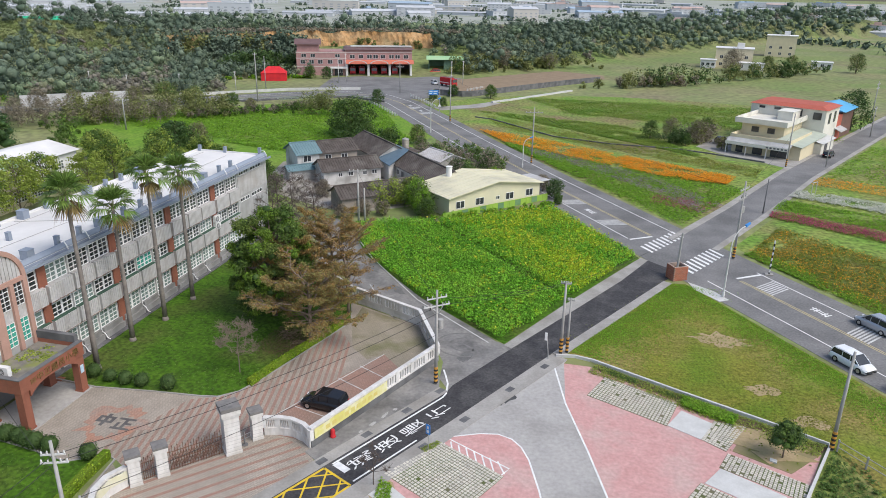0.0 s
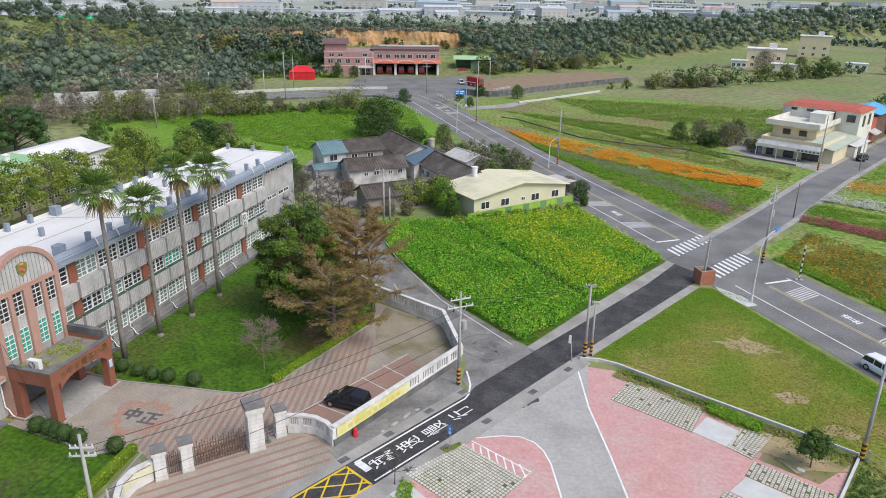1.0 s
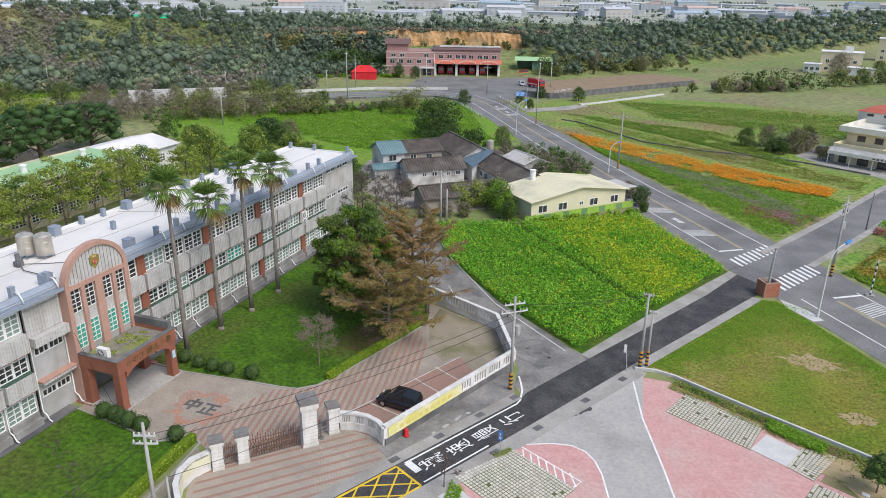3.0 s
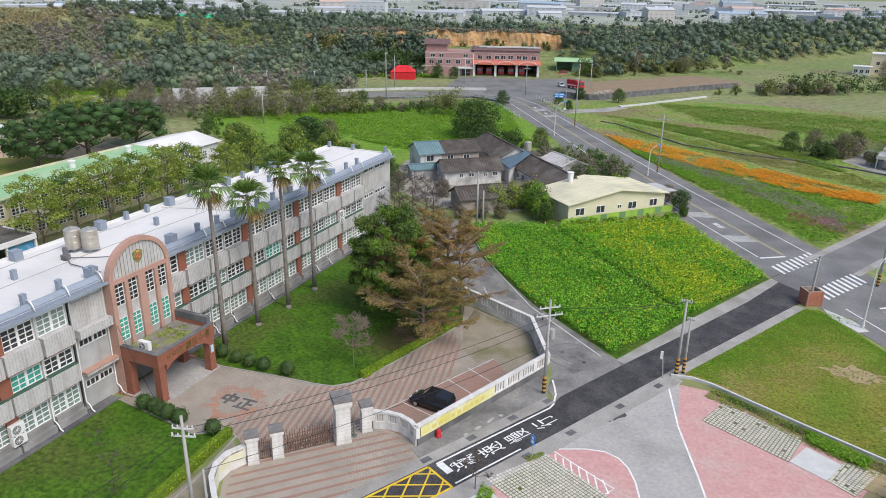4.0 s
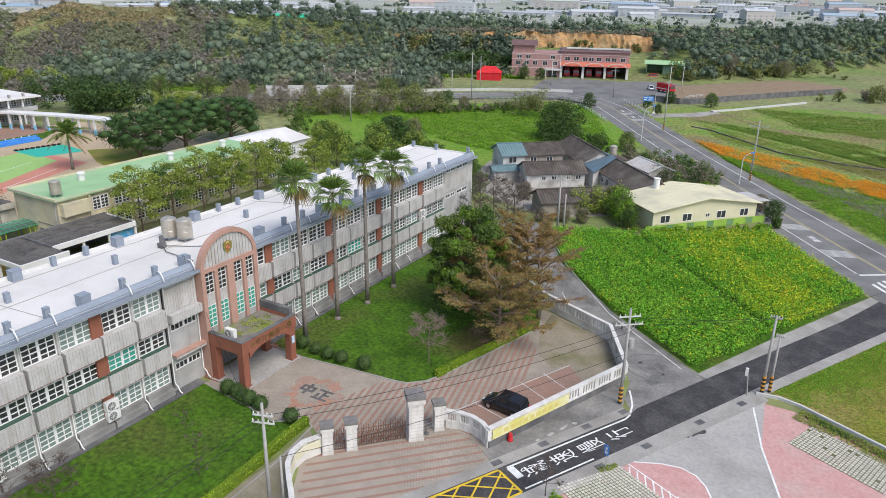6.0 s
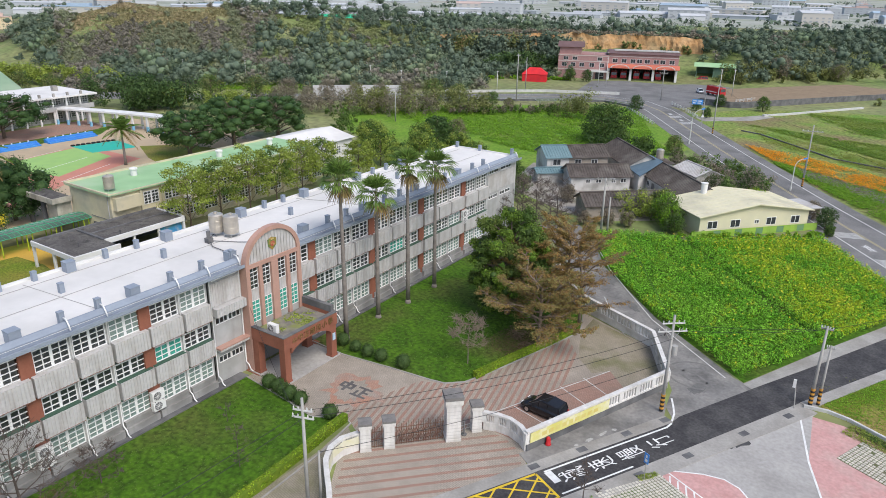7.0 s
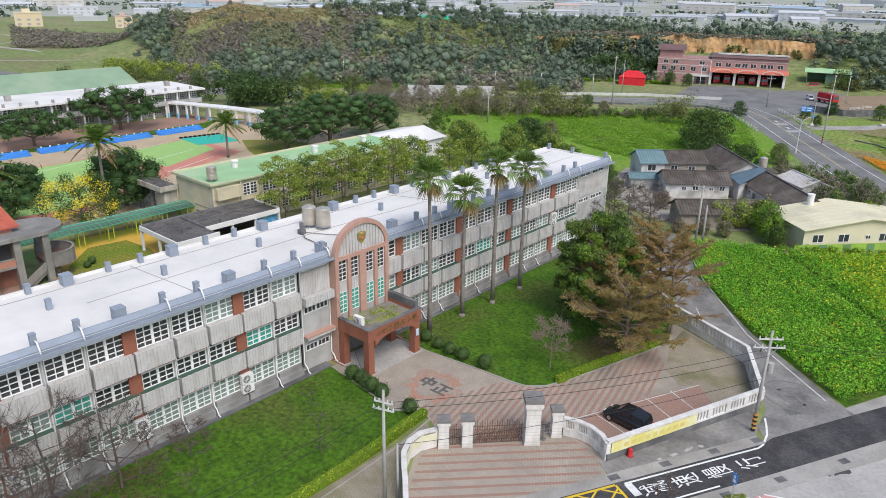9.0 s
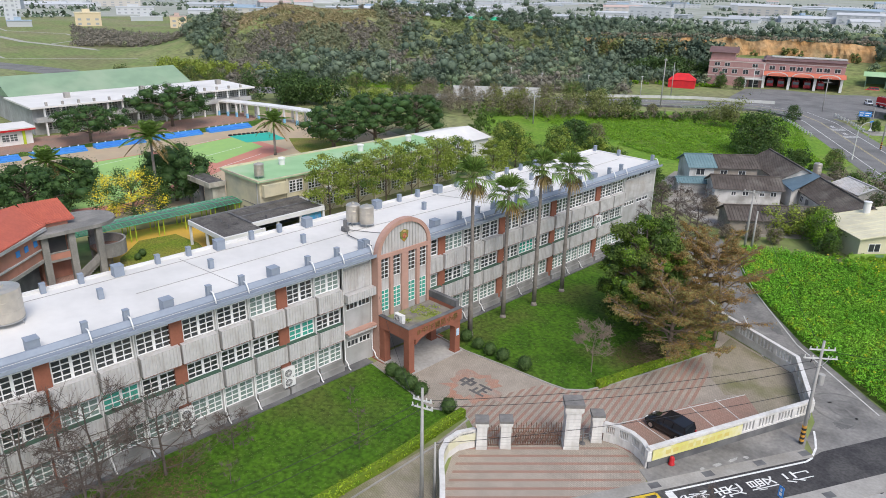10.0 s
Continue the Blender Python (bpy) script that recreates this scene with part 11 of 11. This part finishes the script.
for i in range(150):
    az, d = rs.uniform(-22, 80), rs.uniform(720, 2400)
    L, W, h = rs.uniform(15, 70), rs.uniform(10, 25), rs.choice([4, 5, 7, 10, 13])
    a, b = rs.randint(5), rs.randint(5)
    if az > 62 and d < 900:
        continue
    far_building(*azimuth_point(az, d), L, W, h, FARMAT[a], FARROOF[b], az + rs.uniform(-25, 25), "building on the distant plain, greyed for haze", rs.choice([0.0, 2.5]))
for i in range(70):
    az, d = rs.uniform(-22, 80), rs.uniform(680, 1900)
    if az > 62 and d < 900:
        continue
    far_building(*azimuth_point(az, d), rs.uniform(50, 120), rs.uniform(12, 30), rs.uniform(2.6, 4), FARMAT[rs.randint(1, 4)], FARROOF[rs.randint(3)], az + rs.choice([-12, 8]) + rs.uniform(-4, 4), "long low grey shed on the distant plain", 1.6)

FARTRACK = material("pale_farm_track", (0.40, 0.39, 0.35), (0.34, 0.33, 0.29), 0.2, 0.95)
ground_piece("farm_track", Geo().ribbon([(-520, 128), (-465, 128), (-414, 138), (-378, 145), (-340, 146), (-322, 141), (-300, 128), (-262, 108)], -2.0, 2.0, 0.06), FARTRACK, "pale farm track bending between the fields", "track")
ground_piece("farm_track", Geo().ribbon([(-410, 96), (-373, 94), (-346, 128), (-337, 144)], -0.8, 0.8, 0.06), FARTRACK, "narrow pale bank between two fields", "track")
ground_piece("farm_track", Geo().ribbon([(-600, 150), (-563, 146), (-515, 168), (-465, 162), (-440, 135)], -0.9, 0.9, 0.06), FARTRACK, "narrow pale bank between two fields", "track")
cs, rr = [], []
for i in range(420):
    az, d = rs.uniform(-25, 82), rs.uniform(520, 2300)
    if az > 62 and d < 700:
        continue
    x, y = azimuth_point(az, d)
    ln = rs.randint(2, 9)
    t = rs.uniform(-0.5, 0.5) + radians(az)
    for k in range(ln):
        cs.append((x + math.cos(t) * k * 9, y + math.sin(t) * k * 9, rs.uniform(1.5, 3)))
        rr.append(rs.uniform(3, 6))
# Haze-greyed leaf colour again, painting distance into these tree lines.
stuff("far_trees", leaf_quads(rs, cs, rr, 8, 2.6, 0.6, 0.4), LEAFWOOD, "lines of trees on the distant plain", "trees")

belt(437, [(-118, 268), (-128, 262), (-142, 250), (-160, 240)], 2.0, 60, (0.8, 1.8), LEAFBRIGHT, "verge_weeds", "green weeds before the red tent", 20, 0.3)
belt(442, [azimuth_point(az, d) for az, d in ((66.3, 300), (64.5, 296), (62.5, 288), (60, 282), (57.5, 272))], 6, 46, (5, 8), LEAFAIRY, "roadside_trees", "yellow-green trees behind the white-roofed block", 60, 0.4)
belt(438, [(-150, 262), (-140, 272), (-128, 282)], 5, 30, (6, 10), LEAFDARK, "roadside_trees", "dark trees behind the red tent", 50, 0.5)

tree("tree", (-62, 163.5), 9.0, 0.3, None, [LEAFDARK, LEAFMID, LEAFDARK], "round dense dark green tree in the weed field", 401, n=14, per=130, size=0.24, lobe=0.24, spread=0.62, start=0.12, flat=0.85, extra=14)
tree("tree", (-93, 137), 6.2, 0.25, None, [LEAFDARK, BANYAN], "dark spreading tree beyond the school roof", 402, n=12, per=110, size=0.22, lobe=0.24, spread=0.62, start=0.15, flat=0.8, extra=8)

belt(439, [azimuth_point(az, 329) for az in (24.6, 27, 30, 33.5)], 7, 46, (9, 14), LEAFWOOD, "bank_trees", "dark trees before the clay bank", 46, 0.7)
belt(440, [azimuth_point(az, 333) for az in (25.5, 29, 33.5)], 7, 22, (8, 13), LEAFOLIVE, "bank_trees", "olive trees before the clay bank", 40, 0.6)
belt(441, [azimuth_point(az, 343) for az in (15, 19, 24, 29, 33)], 3, 30, (2, 5), LEAFOLIVE, "bank_scrub", "scrub clinging to the clay bank", 30, 0.5)

# ---- poles, lamps, wires ----
STRIPEY = material("orange_band", (0.60, 0.29, 0.05), (0.5, 0.25, 0.05), 2.0, 0.7)
INSUL = material("white_insulator", (0.58, 0.58, 0.56), None, rough=0.5)
TARBLACK = material("black_band", (0.03, 0.03, 0.03), None, rough=0.7)
WIRE = material("black_cable", (0.03, 0.03, 0.032), None, rough=0.7)


def stripes_on(root, r, h=1.7):
    n = 8
    for i in range(n):
        part("band", Geo().tube((0, 0, 0.15 + h * i / n), (0, 0, 0.15 + h * (i + 1) / n), r * 1.12, r * 1.1, 10), STRIPEY if i % 2 else TARBLACK, root)


def utility_pole(at, h, label, arms=((0.95, 1.6),), rz=0, banded=True, r=0.17, transformer=False, mat=None, double=False, z=0.0):
    root = thing("utility_pole", label, "utility pole", "utility poles", at=(*at, z), rz=rz)
    part("shaft", Geo().tube((0, 0, -0.1), (0, 0, h), r, r * 0.6, 12), mat or POLE, root, smooth=True)
    if banded:
        stripes_on(root, r)
    for k, w in arms:
        arm = part("crossarm", Geo().box(-w, -0.05, h * k - 0.05, w, 0.04, h * k + 0.05) if double else Geo().box(-w, -0.06, h * k - 0.06, w, 0.06, h * k + 0.06), INSUL if double else POLE, root)
        for s in (-0.92, -0.45, 0.45, 0.92):
            part("insulator", Geo().lathe([(0.03, h * k + 0.06), (0.06, h * k + 0.1), (0.04, h * k + 0.15), (0.06, h * k + 0.19), (0.02, h * k + 0.27)], s * w, 0, 8), INSUL, arm)
    if transformer:
        part("transformer", Geo().tube((0.4, 0, h * 0.6), (0.4, 0, h * 0.6 + 0.9), 0.26, n=12), POLE, root)
        for s in (-1, 1):
            part("fuse", Geo().tube((s * 0.7, 0, h * 0.8), (s * 0.6, 0, h * 0.8 + 0.4), 0.05, n=6), TARBLACK, root)
        part("brace", Geo().tube((-0.9, 0, h * 0.87), (0, 0, h * 0.74), 0.03, n=5).tube((0.9, 0, h * 0.87), (0, 0, h * 0.74), 0.03, n=5), STEEL, root)
    return root


utility_pole((-2.7, 65.2), 8.1, "grey concrete utility pole with a yellow and black banded foot", ((0.97, 0.5),))
utility_pole((-2.1, 65.6), 6.2, "shorter concrete pole with a banded foot", ((0.96, 0.35),), r=0.14)
utility_pole((-13.6, 56.3), 9.6, "utility pole with crossarms and fuses above the white wall", ((0.84, 1.3), (0.92, 1.0)), 40, True, 0.17, True, double=True)
utility_pole((20.1, 54.7), 9.1, "leaning grey concrete pole with a banded foot", (), r=0.17)
utility_pole((-30.2, 28.8), 9.6, "pale concrete pole with white crossarms beside the hedge", ((0.9, 0.7), (0.84, 0.8)), 20, False, 0.16, double=True)
utility_pole((-30.0, 29.9), 4.8, "short concrete post beside the pole", (), 0, False, 0.12)
utility_pole((18.5, 99.4), 11.2, "tall utility pole with crossarms at the crossing", ((0.9, 1.5), (0.78, 1.2)), 60, True, 0.18, True)
utility_pole((26.5, 123.9), 6.0, "thin dark pole beside the side road", (), 0, False, 0.11, mat=DARKCONC)
utility_pole((37.4, 161.6), 11.4, "utility pole before the villa", ((0.94, 0.5),), 60, True, 0.16)
utility_pole((-15.6, 148.1), 12.0, "utility pole with crossarms among the flower fields", ((0.9, 1.8),), 15, True, 0.17)
utility_pole((-43.2, 190.9), 12.8, "utility pole beside the main road", ((0.96, 0.6),), 15, True, 0.17)
utility_pole((-72.4, 240.0), 10.4, "utility pole at the road bend", ((0.85, 1.2), (0.95, 0.8)), 15, False, 0.17)
utility_pole((-109.0, 206.1), 15.0, "tall utility pole beside the highway", ((0.96, 0.6),), 15, False, 0.2)
utility_pole((-118.3, 230.2), 11.6, "utility pole behind the highway", (), 15, False, 0.16)
utility_pole((-117.9, 153.5), 9.2, "utility pole with H-shaped crossarms", ((0.96, 1.6), (0.8, 1.6)), 30, False, 0.2)
utility_pole((-36.4, 98.4), 9.0, "pale concrete pole before the old shed", ((0.97, 1.3),), 20, False, 0.2)
utility_pole((-35.6, 98.9), 6.0, "second stub of pale concrete pole", (), 20, False, 0.17)
utility_pole((74.5, 232.6), 11.6, "utility pole along the side road", ((0.92, 1.5), (0.82, 1.5)), 60, False, 0.17)
utility_pole((66.5, 205.5), 8.0, "utility pole along the side road", ((0.92, 1.0),), 60, False, 0.15)
utility_pole((46.0, 164.5), 7.0, "thin grey pole along the side road", (), 60, False, 0.12)
for i, (x, y, h) in enumerate([(-168, 204, 7.2), (-157, 208, 6.0), (-126.4, 224, 6.7), (-190, 196, 7.2), (-215, 187, 7.0), (-240, 178, 7.0), (-142, 215, 6.2), (-103.3, 261, 9.0), (-100.8, 262.5, 10.5), (-56.0, 268.0, 9.0), (-62.0, 275, 8.0)]):
    utility_pole((x, y), h, "thin pale pole beside the highway", ((0.96, 0.35),), 15, False, 0.13, mat=INSUL)


def street_lamp(at, h, rz, reach=1.8, label="grey curved-arm street lamp", group="street lamps"):
    root = thing("street_lamp", label, "street lamp", group, at=(*at, 0), rz=rz)
    part("post", Geo().tube((0, 0, 0), (0, 0, h * 0.72), 0.11, 0.085, 10).tube((0, 0, 0), (0, 0, 0.7), 0.17, n=10), INSUL, root)
    pts = [(reach * (1 - math.cos(a)), 0, h * 0.72 + h * 0.26 * math.sin(a)) for a in [math.pi / 2 * k / 6 for k in range(7)]]
    part("arm", Geo().path(pts, 0.07, 0.05, 8), INSUL, root)
    part("head", Geo().solid([(reach - 0.1, -0.14, h * 0.965), (reach + 0.7, -0.1, h * 1.0), (reach + 0.7, 0.1, h * 1.0), (reach - 0.1, 0.14, h * 0.965), (reach - 0.1, -0.1, h * 1.0), (reach + 0.6, -0.06, h * 1.025), (reach + 0.6, 0.06, h * 1.025), (reach - 0.1, 0.1, h * 1.0)], [(3, 2, 1, 0), (4, 5, 6, 7), (0, 1, 5, 4), (1, 2, 6, 5), (2, 3, 7, 6), (3, 0, 4, 7)]), BLUE, root, "blue-grey lamp head")
    return root


street_lamp((15.4, 85.0), 9.0, 45, 2.2)
street_lamp((-17.0, 144.2), 6.2, 40, 1.6)
street_lamp((-44.5, 174.4), 8.6, 35, 2.0)
chk = thing("checkered_pole", "thin black and white banded pole by the field", "pole", at=(22.3, 94.4, 0))
for i in range(12):
    part("band", Geo().tube((0, 0, i * 0.4), (0, 0, (i + 1) * 0.4), 0.09, n=8), LINE if i % 2 else TARBLACK, chk)
part("base", Geo().box(-0.5, -0.35, 0, 0.5, 0.35, 0.14), CONCRETE, chk)
# brick planter with a steel post at the corner
pl_ = thing("brick_planter", "square brick planter round a grey post at the corner", "planter", at=(10.2, 89.8, 0), rz=30)
BRICKM = material("planter_brick", (0.40, 0.135, 0.075), (0.33, 0.11, 0.065), 2.0, 0.9, obj=0.2)
MORT = material("brick_mortar", (0.36, 0.28, 0.23), None, rough=0.95)
part("core", Geo().box(-1.0, -0.9, 0, 1.0, -0.72, 1.9).box(-1.0, 0.72, 0, 1.0, 0.9, 1.9).box(-1.0, -0.72, 0, -0.82, 0.72, 1.9).box(0.82, -0.72, 0, 1.0, 0.72, 1.9), MORT, pl_)
BR = Geo().box(-0.15, -0.012, -0.05, 0.15, 0.012, 0.05).mesh("brick", BRICKM)
for row in range(15):
    z = 0.07 + row * 0.125
    off = 0.17 if row % 2 else 0.0
    for k in range(6):
        x = -0.85 + k * 0.34 + (off if k < 5 else 0)
        b = part("brick", BR, None, pl_)
        b.matrix_basis = pose(x, -0.902, z)
    for k in range(5):
        y = -0.7 + k * 0.34 + (off if k < 4 else 0)
        b = part("brick", BR, None, pl_)
        b.matrix_basis = pose(1.002, y, z, 0, 0, 90)
        b = part("brick", BR, None, pl_)
        b.matrix_basis = pose(-1.002, y, z, 0, 0, 90)
part("soil", Geo().box(-0.8, -0.7, 1.2, 0.8, 0.7, 1.5), SOIL, pl_)
part("post", Geo().tube((0, 0, 1.4), (0.1, 0, 6.2), 0.16, 0.12, 10), POLE, pl_, "grey post standing in the planter")
ground_piece("slab", Geo().prism([(11.6, 88.7), (14.6, 86.4), (16.0, 84.2), (14.8, 83.4), (12.2, 86.4)], -0.1, 0.07), PALECONC, "pale concrete slab at the lawn's corner", "slab")
# blue road sign gantry
sign = thing("road_sign", "blue direction sign on a grey roadside post", "road sign", at=(-48.4, 199.8, 0), rz=20)
part("post", Geo().tube((0, 0, 0), (0, 0, 8.6), 0.14, 0.11, 10).tube((0, 0, 6.6), (-3.5, 0, 6.9), 0.07, n=8), POLE, sign)
part("panel", Geo().box(-3.2, -0.1, 6.0, -0.4, -0.02, 7.3), BLUE, sign)
bars = Geo()
for i, (x0, x1, z) in enumerate(((-3.0, -2.1, 6.8), (-1.8, -0.7, 6.8), (-3.0, -2.3, 6.25), (-1.8, -0.9, 6.25))):
    bars.box(x0, -0.12, z, x1, -0.1, z + 0.22)
part("text_bars", bars, LINE, sign)
part("warning_sign", Geo().solid([(-0.5, -0.16, 2.6), (0.5, -0.16, 2.6), (0, -0.16, 3.5), (-0.5, -0.12, 2.6), (0.5, -0.12, 2.6), (0, -0.12, 3.5)], [(0, 1, 2), (5, 4, 3), (0, 3, 4, 1), (1, 4, 5, 2), (2, 5, 3, 0)]), LINE, sign)
psign = thing("parking_sign", "small blue sign on a thin post by the plaza", "sign", at=(-11.7, 46.2, 0.02), rz=-25)
part("post", Geo().tube((0, 0, 0), (0, 0, 2.5), 0.035, n=8), STEEL, psign)
part("panel", Geo().box(-0.22, -0.05, 1.6, 0.22, -0.02, 2.5), BLUE, psign)
part("symbol", Geo().box(-0.12, -0.06, 1.75, 0.12, -0.05, 2.0).box(-0.08, -0.06, 2.1, 0.08, -0.05, 2.35), LINE, psign)
mir = thing("roadside_post", "thin leaning white-topped post by the street", "post", at=(-3.8, 63.9, 0))
part("post", Geo().tube((0, 0, 0), (-0.3, 0, 2.6), 0.05, n=8), POLE, mir)
part("top", Geo().box(-0.5, -0.1, 2.1, -0.25, 0.05, 2.9), WHITE, mir)
bare_tree((-14.6, 41.2), 3.2, 0.05, 420, "small leafless street tree at the plaza's edge", n=8, sub=5, spread=0.3, start=0.4)
gp = thing("goal_frame", "thin white rectangular frame standing in the field", "frame", at=(38.0, 140.0, 0), rz=40)
part("bar", Geo().tube((-0.6, 0, 0), (-0.6, 0, 2.2), 0.06, n=6).tube((0.6, 0, 0), (0.6, 0, 2.2), 0.06, n=6).tube((-0.6, 0, 2.2), (0.6, 0, 2.2), 0.06, n=6), INSUL, gp)


def cable(a, b, sag, r=0.018, seg=14):
    a, b = Vector(a), Vector(b)
    pts = [a.lerp(b, k / seg) - Vector((0, 0, sag * 4 * (k / seg) * (1 - k / seg))) for k in range(seg + 1)]
    return Geo().path(pts, r, r, 4)


for a, b, s in (((-30.2, 28.8, 8.6), (-13.6, 56.3, 8.0), 0.7), ((-30.0, 29.2, 8.0), (-13.3, 56.6, 7.4), 0.8), ((-30.0, 29.9, 4.7), (-13.6, 56.2, 5.2), 0.6), ((-30.2, 28.8, 7.0), (-48.0, 40.0, 7.0), 0.6), ((-13.6, 56.3, 8.2), (-2.7, 65.2, 7.8), 0.3), ((-2.7, 65.2, 7.8), (10.3, 89.8, 6.1), 0.5),
                ((-13.6, 56.3, 8.8), (-36.4, 98.4, 8.6), 0.9), ((-2.7, 65.2, 7.9), (-13.6, 56.3, 8.8), 0.3), ((-30.2, 28.8, 8.6), (-34, -6, 8.6), 0.8), ((-30.2, 28.8, 8.0), (-33, -6, 8.0), 0.8), ((18.5, 99.4, 10), (38.3, 159, 11), 1.0), ((18.5, 99.4, 10), (-15.6, 148, 10.8), 1.0), ((-15.6, 148, 10.8), (-43.2, 190.9, 12.3), 1.0)):
    ob = part("cable", cable(a, b, s), WIRE)
    tagged(ob, "thin black overhead cable between poles", "cable", "overhead cables")
dr = Geo()
for v in (28.4, 33.2, 38.0, 42.4):
    dr.prism(street_quad(-37.4, v, -36.8, v + 0.9), 0.03, 0.056)
for v in (35.2, 40.4, 47.0, 52.8):
    dr.prism(street_quad(-32.8, v, -32.2, v + 0.9), 0.03, 0.056)
ground_piece("drain_grate", dr, DARKCONC, "dark iron drain grates in the gutter", "drain")
ground_piece("stain", Geo().prism([(-7.9, 55.2), (-7.0, 54.9), (-6.4, 55.9), (-6.3, 56.9), (-6.9, 57.2), (-7.3, 56.0)], 0.0, 0.019), TARMAC, "patch of black asphalt repair on the plaza", "stain")
fe = thing("wire_fence", "low post fence along weedy ground", "fence")
for k in range(9):
    x, y = 20.5 + k * 1.6, 54.6 - k * 1.9
    part("post", Geo().box(x - 0.06, y - 0.06, 0, x + 0.06, y + 0.06, 1.2), POLE, fe)
part("rail", Geo().tube((20.5, 54.6, 0.5), (33.3, 39.4, 0.5), 0.04, n=5).tube((20.5, 54.6, 1.05), (33.3, 39.4, 1.05), 0.04, n=5), POLE, fe)
for pts in ([(14.9, 51.8), (15.4, 51.6), (15.5, 52.0), (15.0, 52.2)],):
    st = thing("flat_stone", "pale flat stone lying on the earth", "stone")
    part("stone", Geo().prism(pts, 0.03, 0.16), PALECONC, st)

for k, chr_ in enumerate("減速慢行"):
    m = pose(*street(-34.95, (31.3, 34.1, 37.1, 40.4)[k]), 0.036) @ pose(0, 0, 0, 0, 0, math.degrees(math.atan2(-RV.y, -RV.x)) - 90) @ Matrix.Diagonal((1.15, 2.3, 1, 1))
    ob = lettering("road_letter", chr_, 1.15, m, LINE, None, 0.0015)
    tagged(ob, "white painted road character on black tarmac", "lettering", "road lettering")
# the pavers, last of all
paver_field([(0.3, 58.0), (7.2, 54.8), (8.4, 58.7), (1.85, 61.75)], 25, 12, "weathered grass pavers in a parking bay", True, 0.03, 501)
paver_field([(9.9, 53.5), (11.7, 52.3), (13.9, 56.4), (11.2, 56.6)], 8, 14, "weedy grass pavers by a slab", False, 0.05, 502)
paver_field([(10.9, 50.0), (16.9, 47.2), (17.6, 49.4), (11.8, 52.1)], 22, 9, "weedy grass pavers by the kerb", False, 0.05, 503)
paver_field([(6.6, 42.6), (11.2, 40.4), (13.6, 45.6), (9.3, 47.7)], 16, 18, "grass pavers in a parking bay", False, 0.05, 504)
paver_field([(-14.3, 42.6), (-8.0, 39.2), (-5.3, 44.6), (-10.9, 47.6)], 23, 20, "pale grass pavers beside the street", False, 0.02, 505)
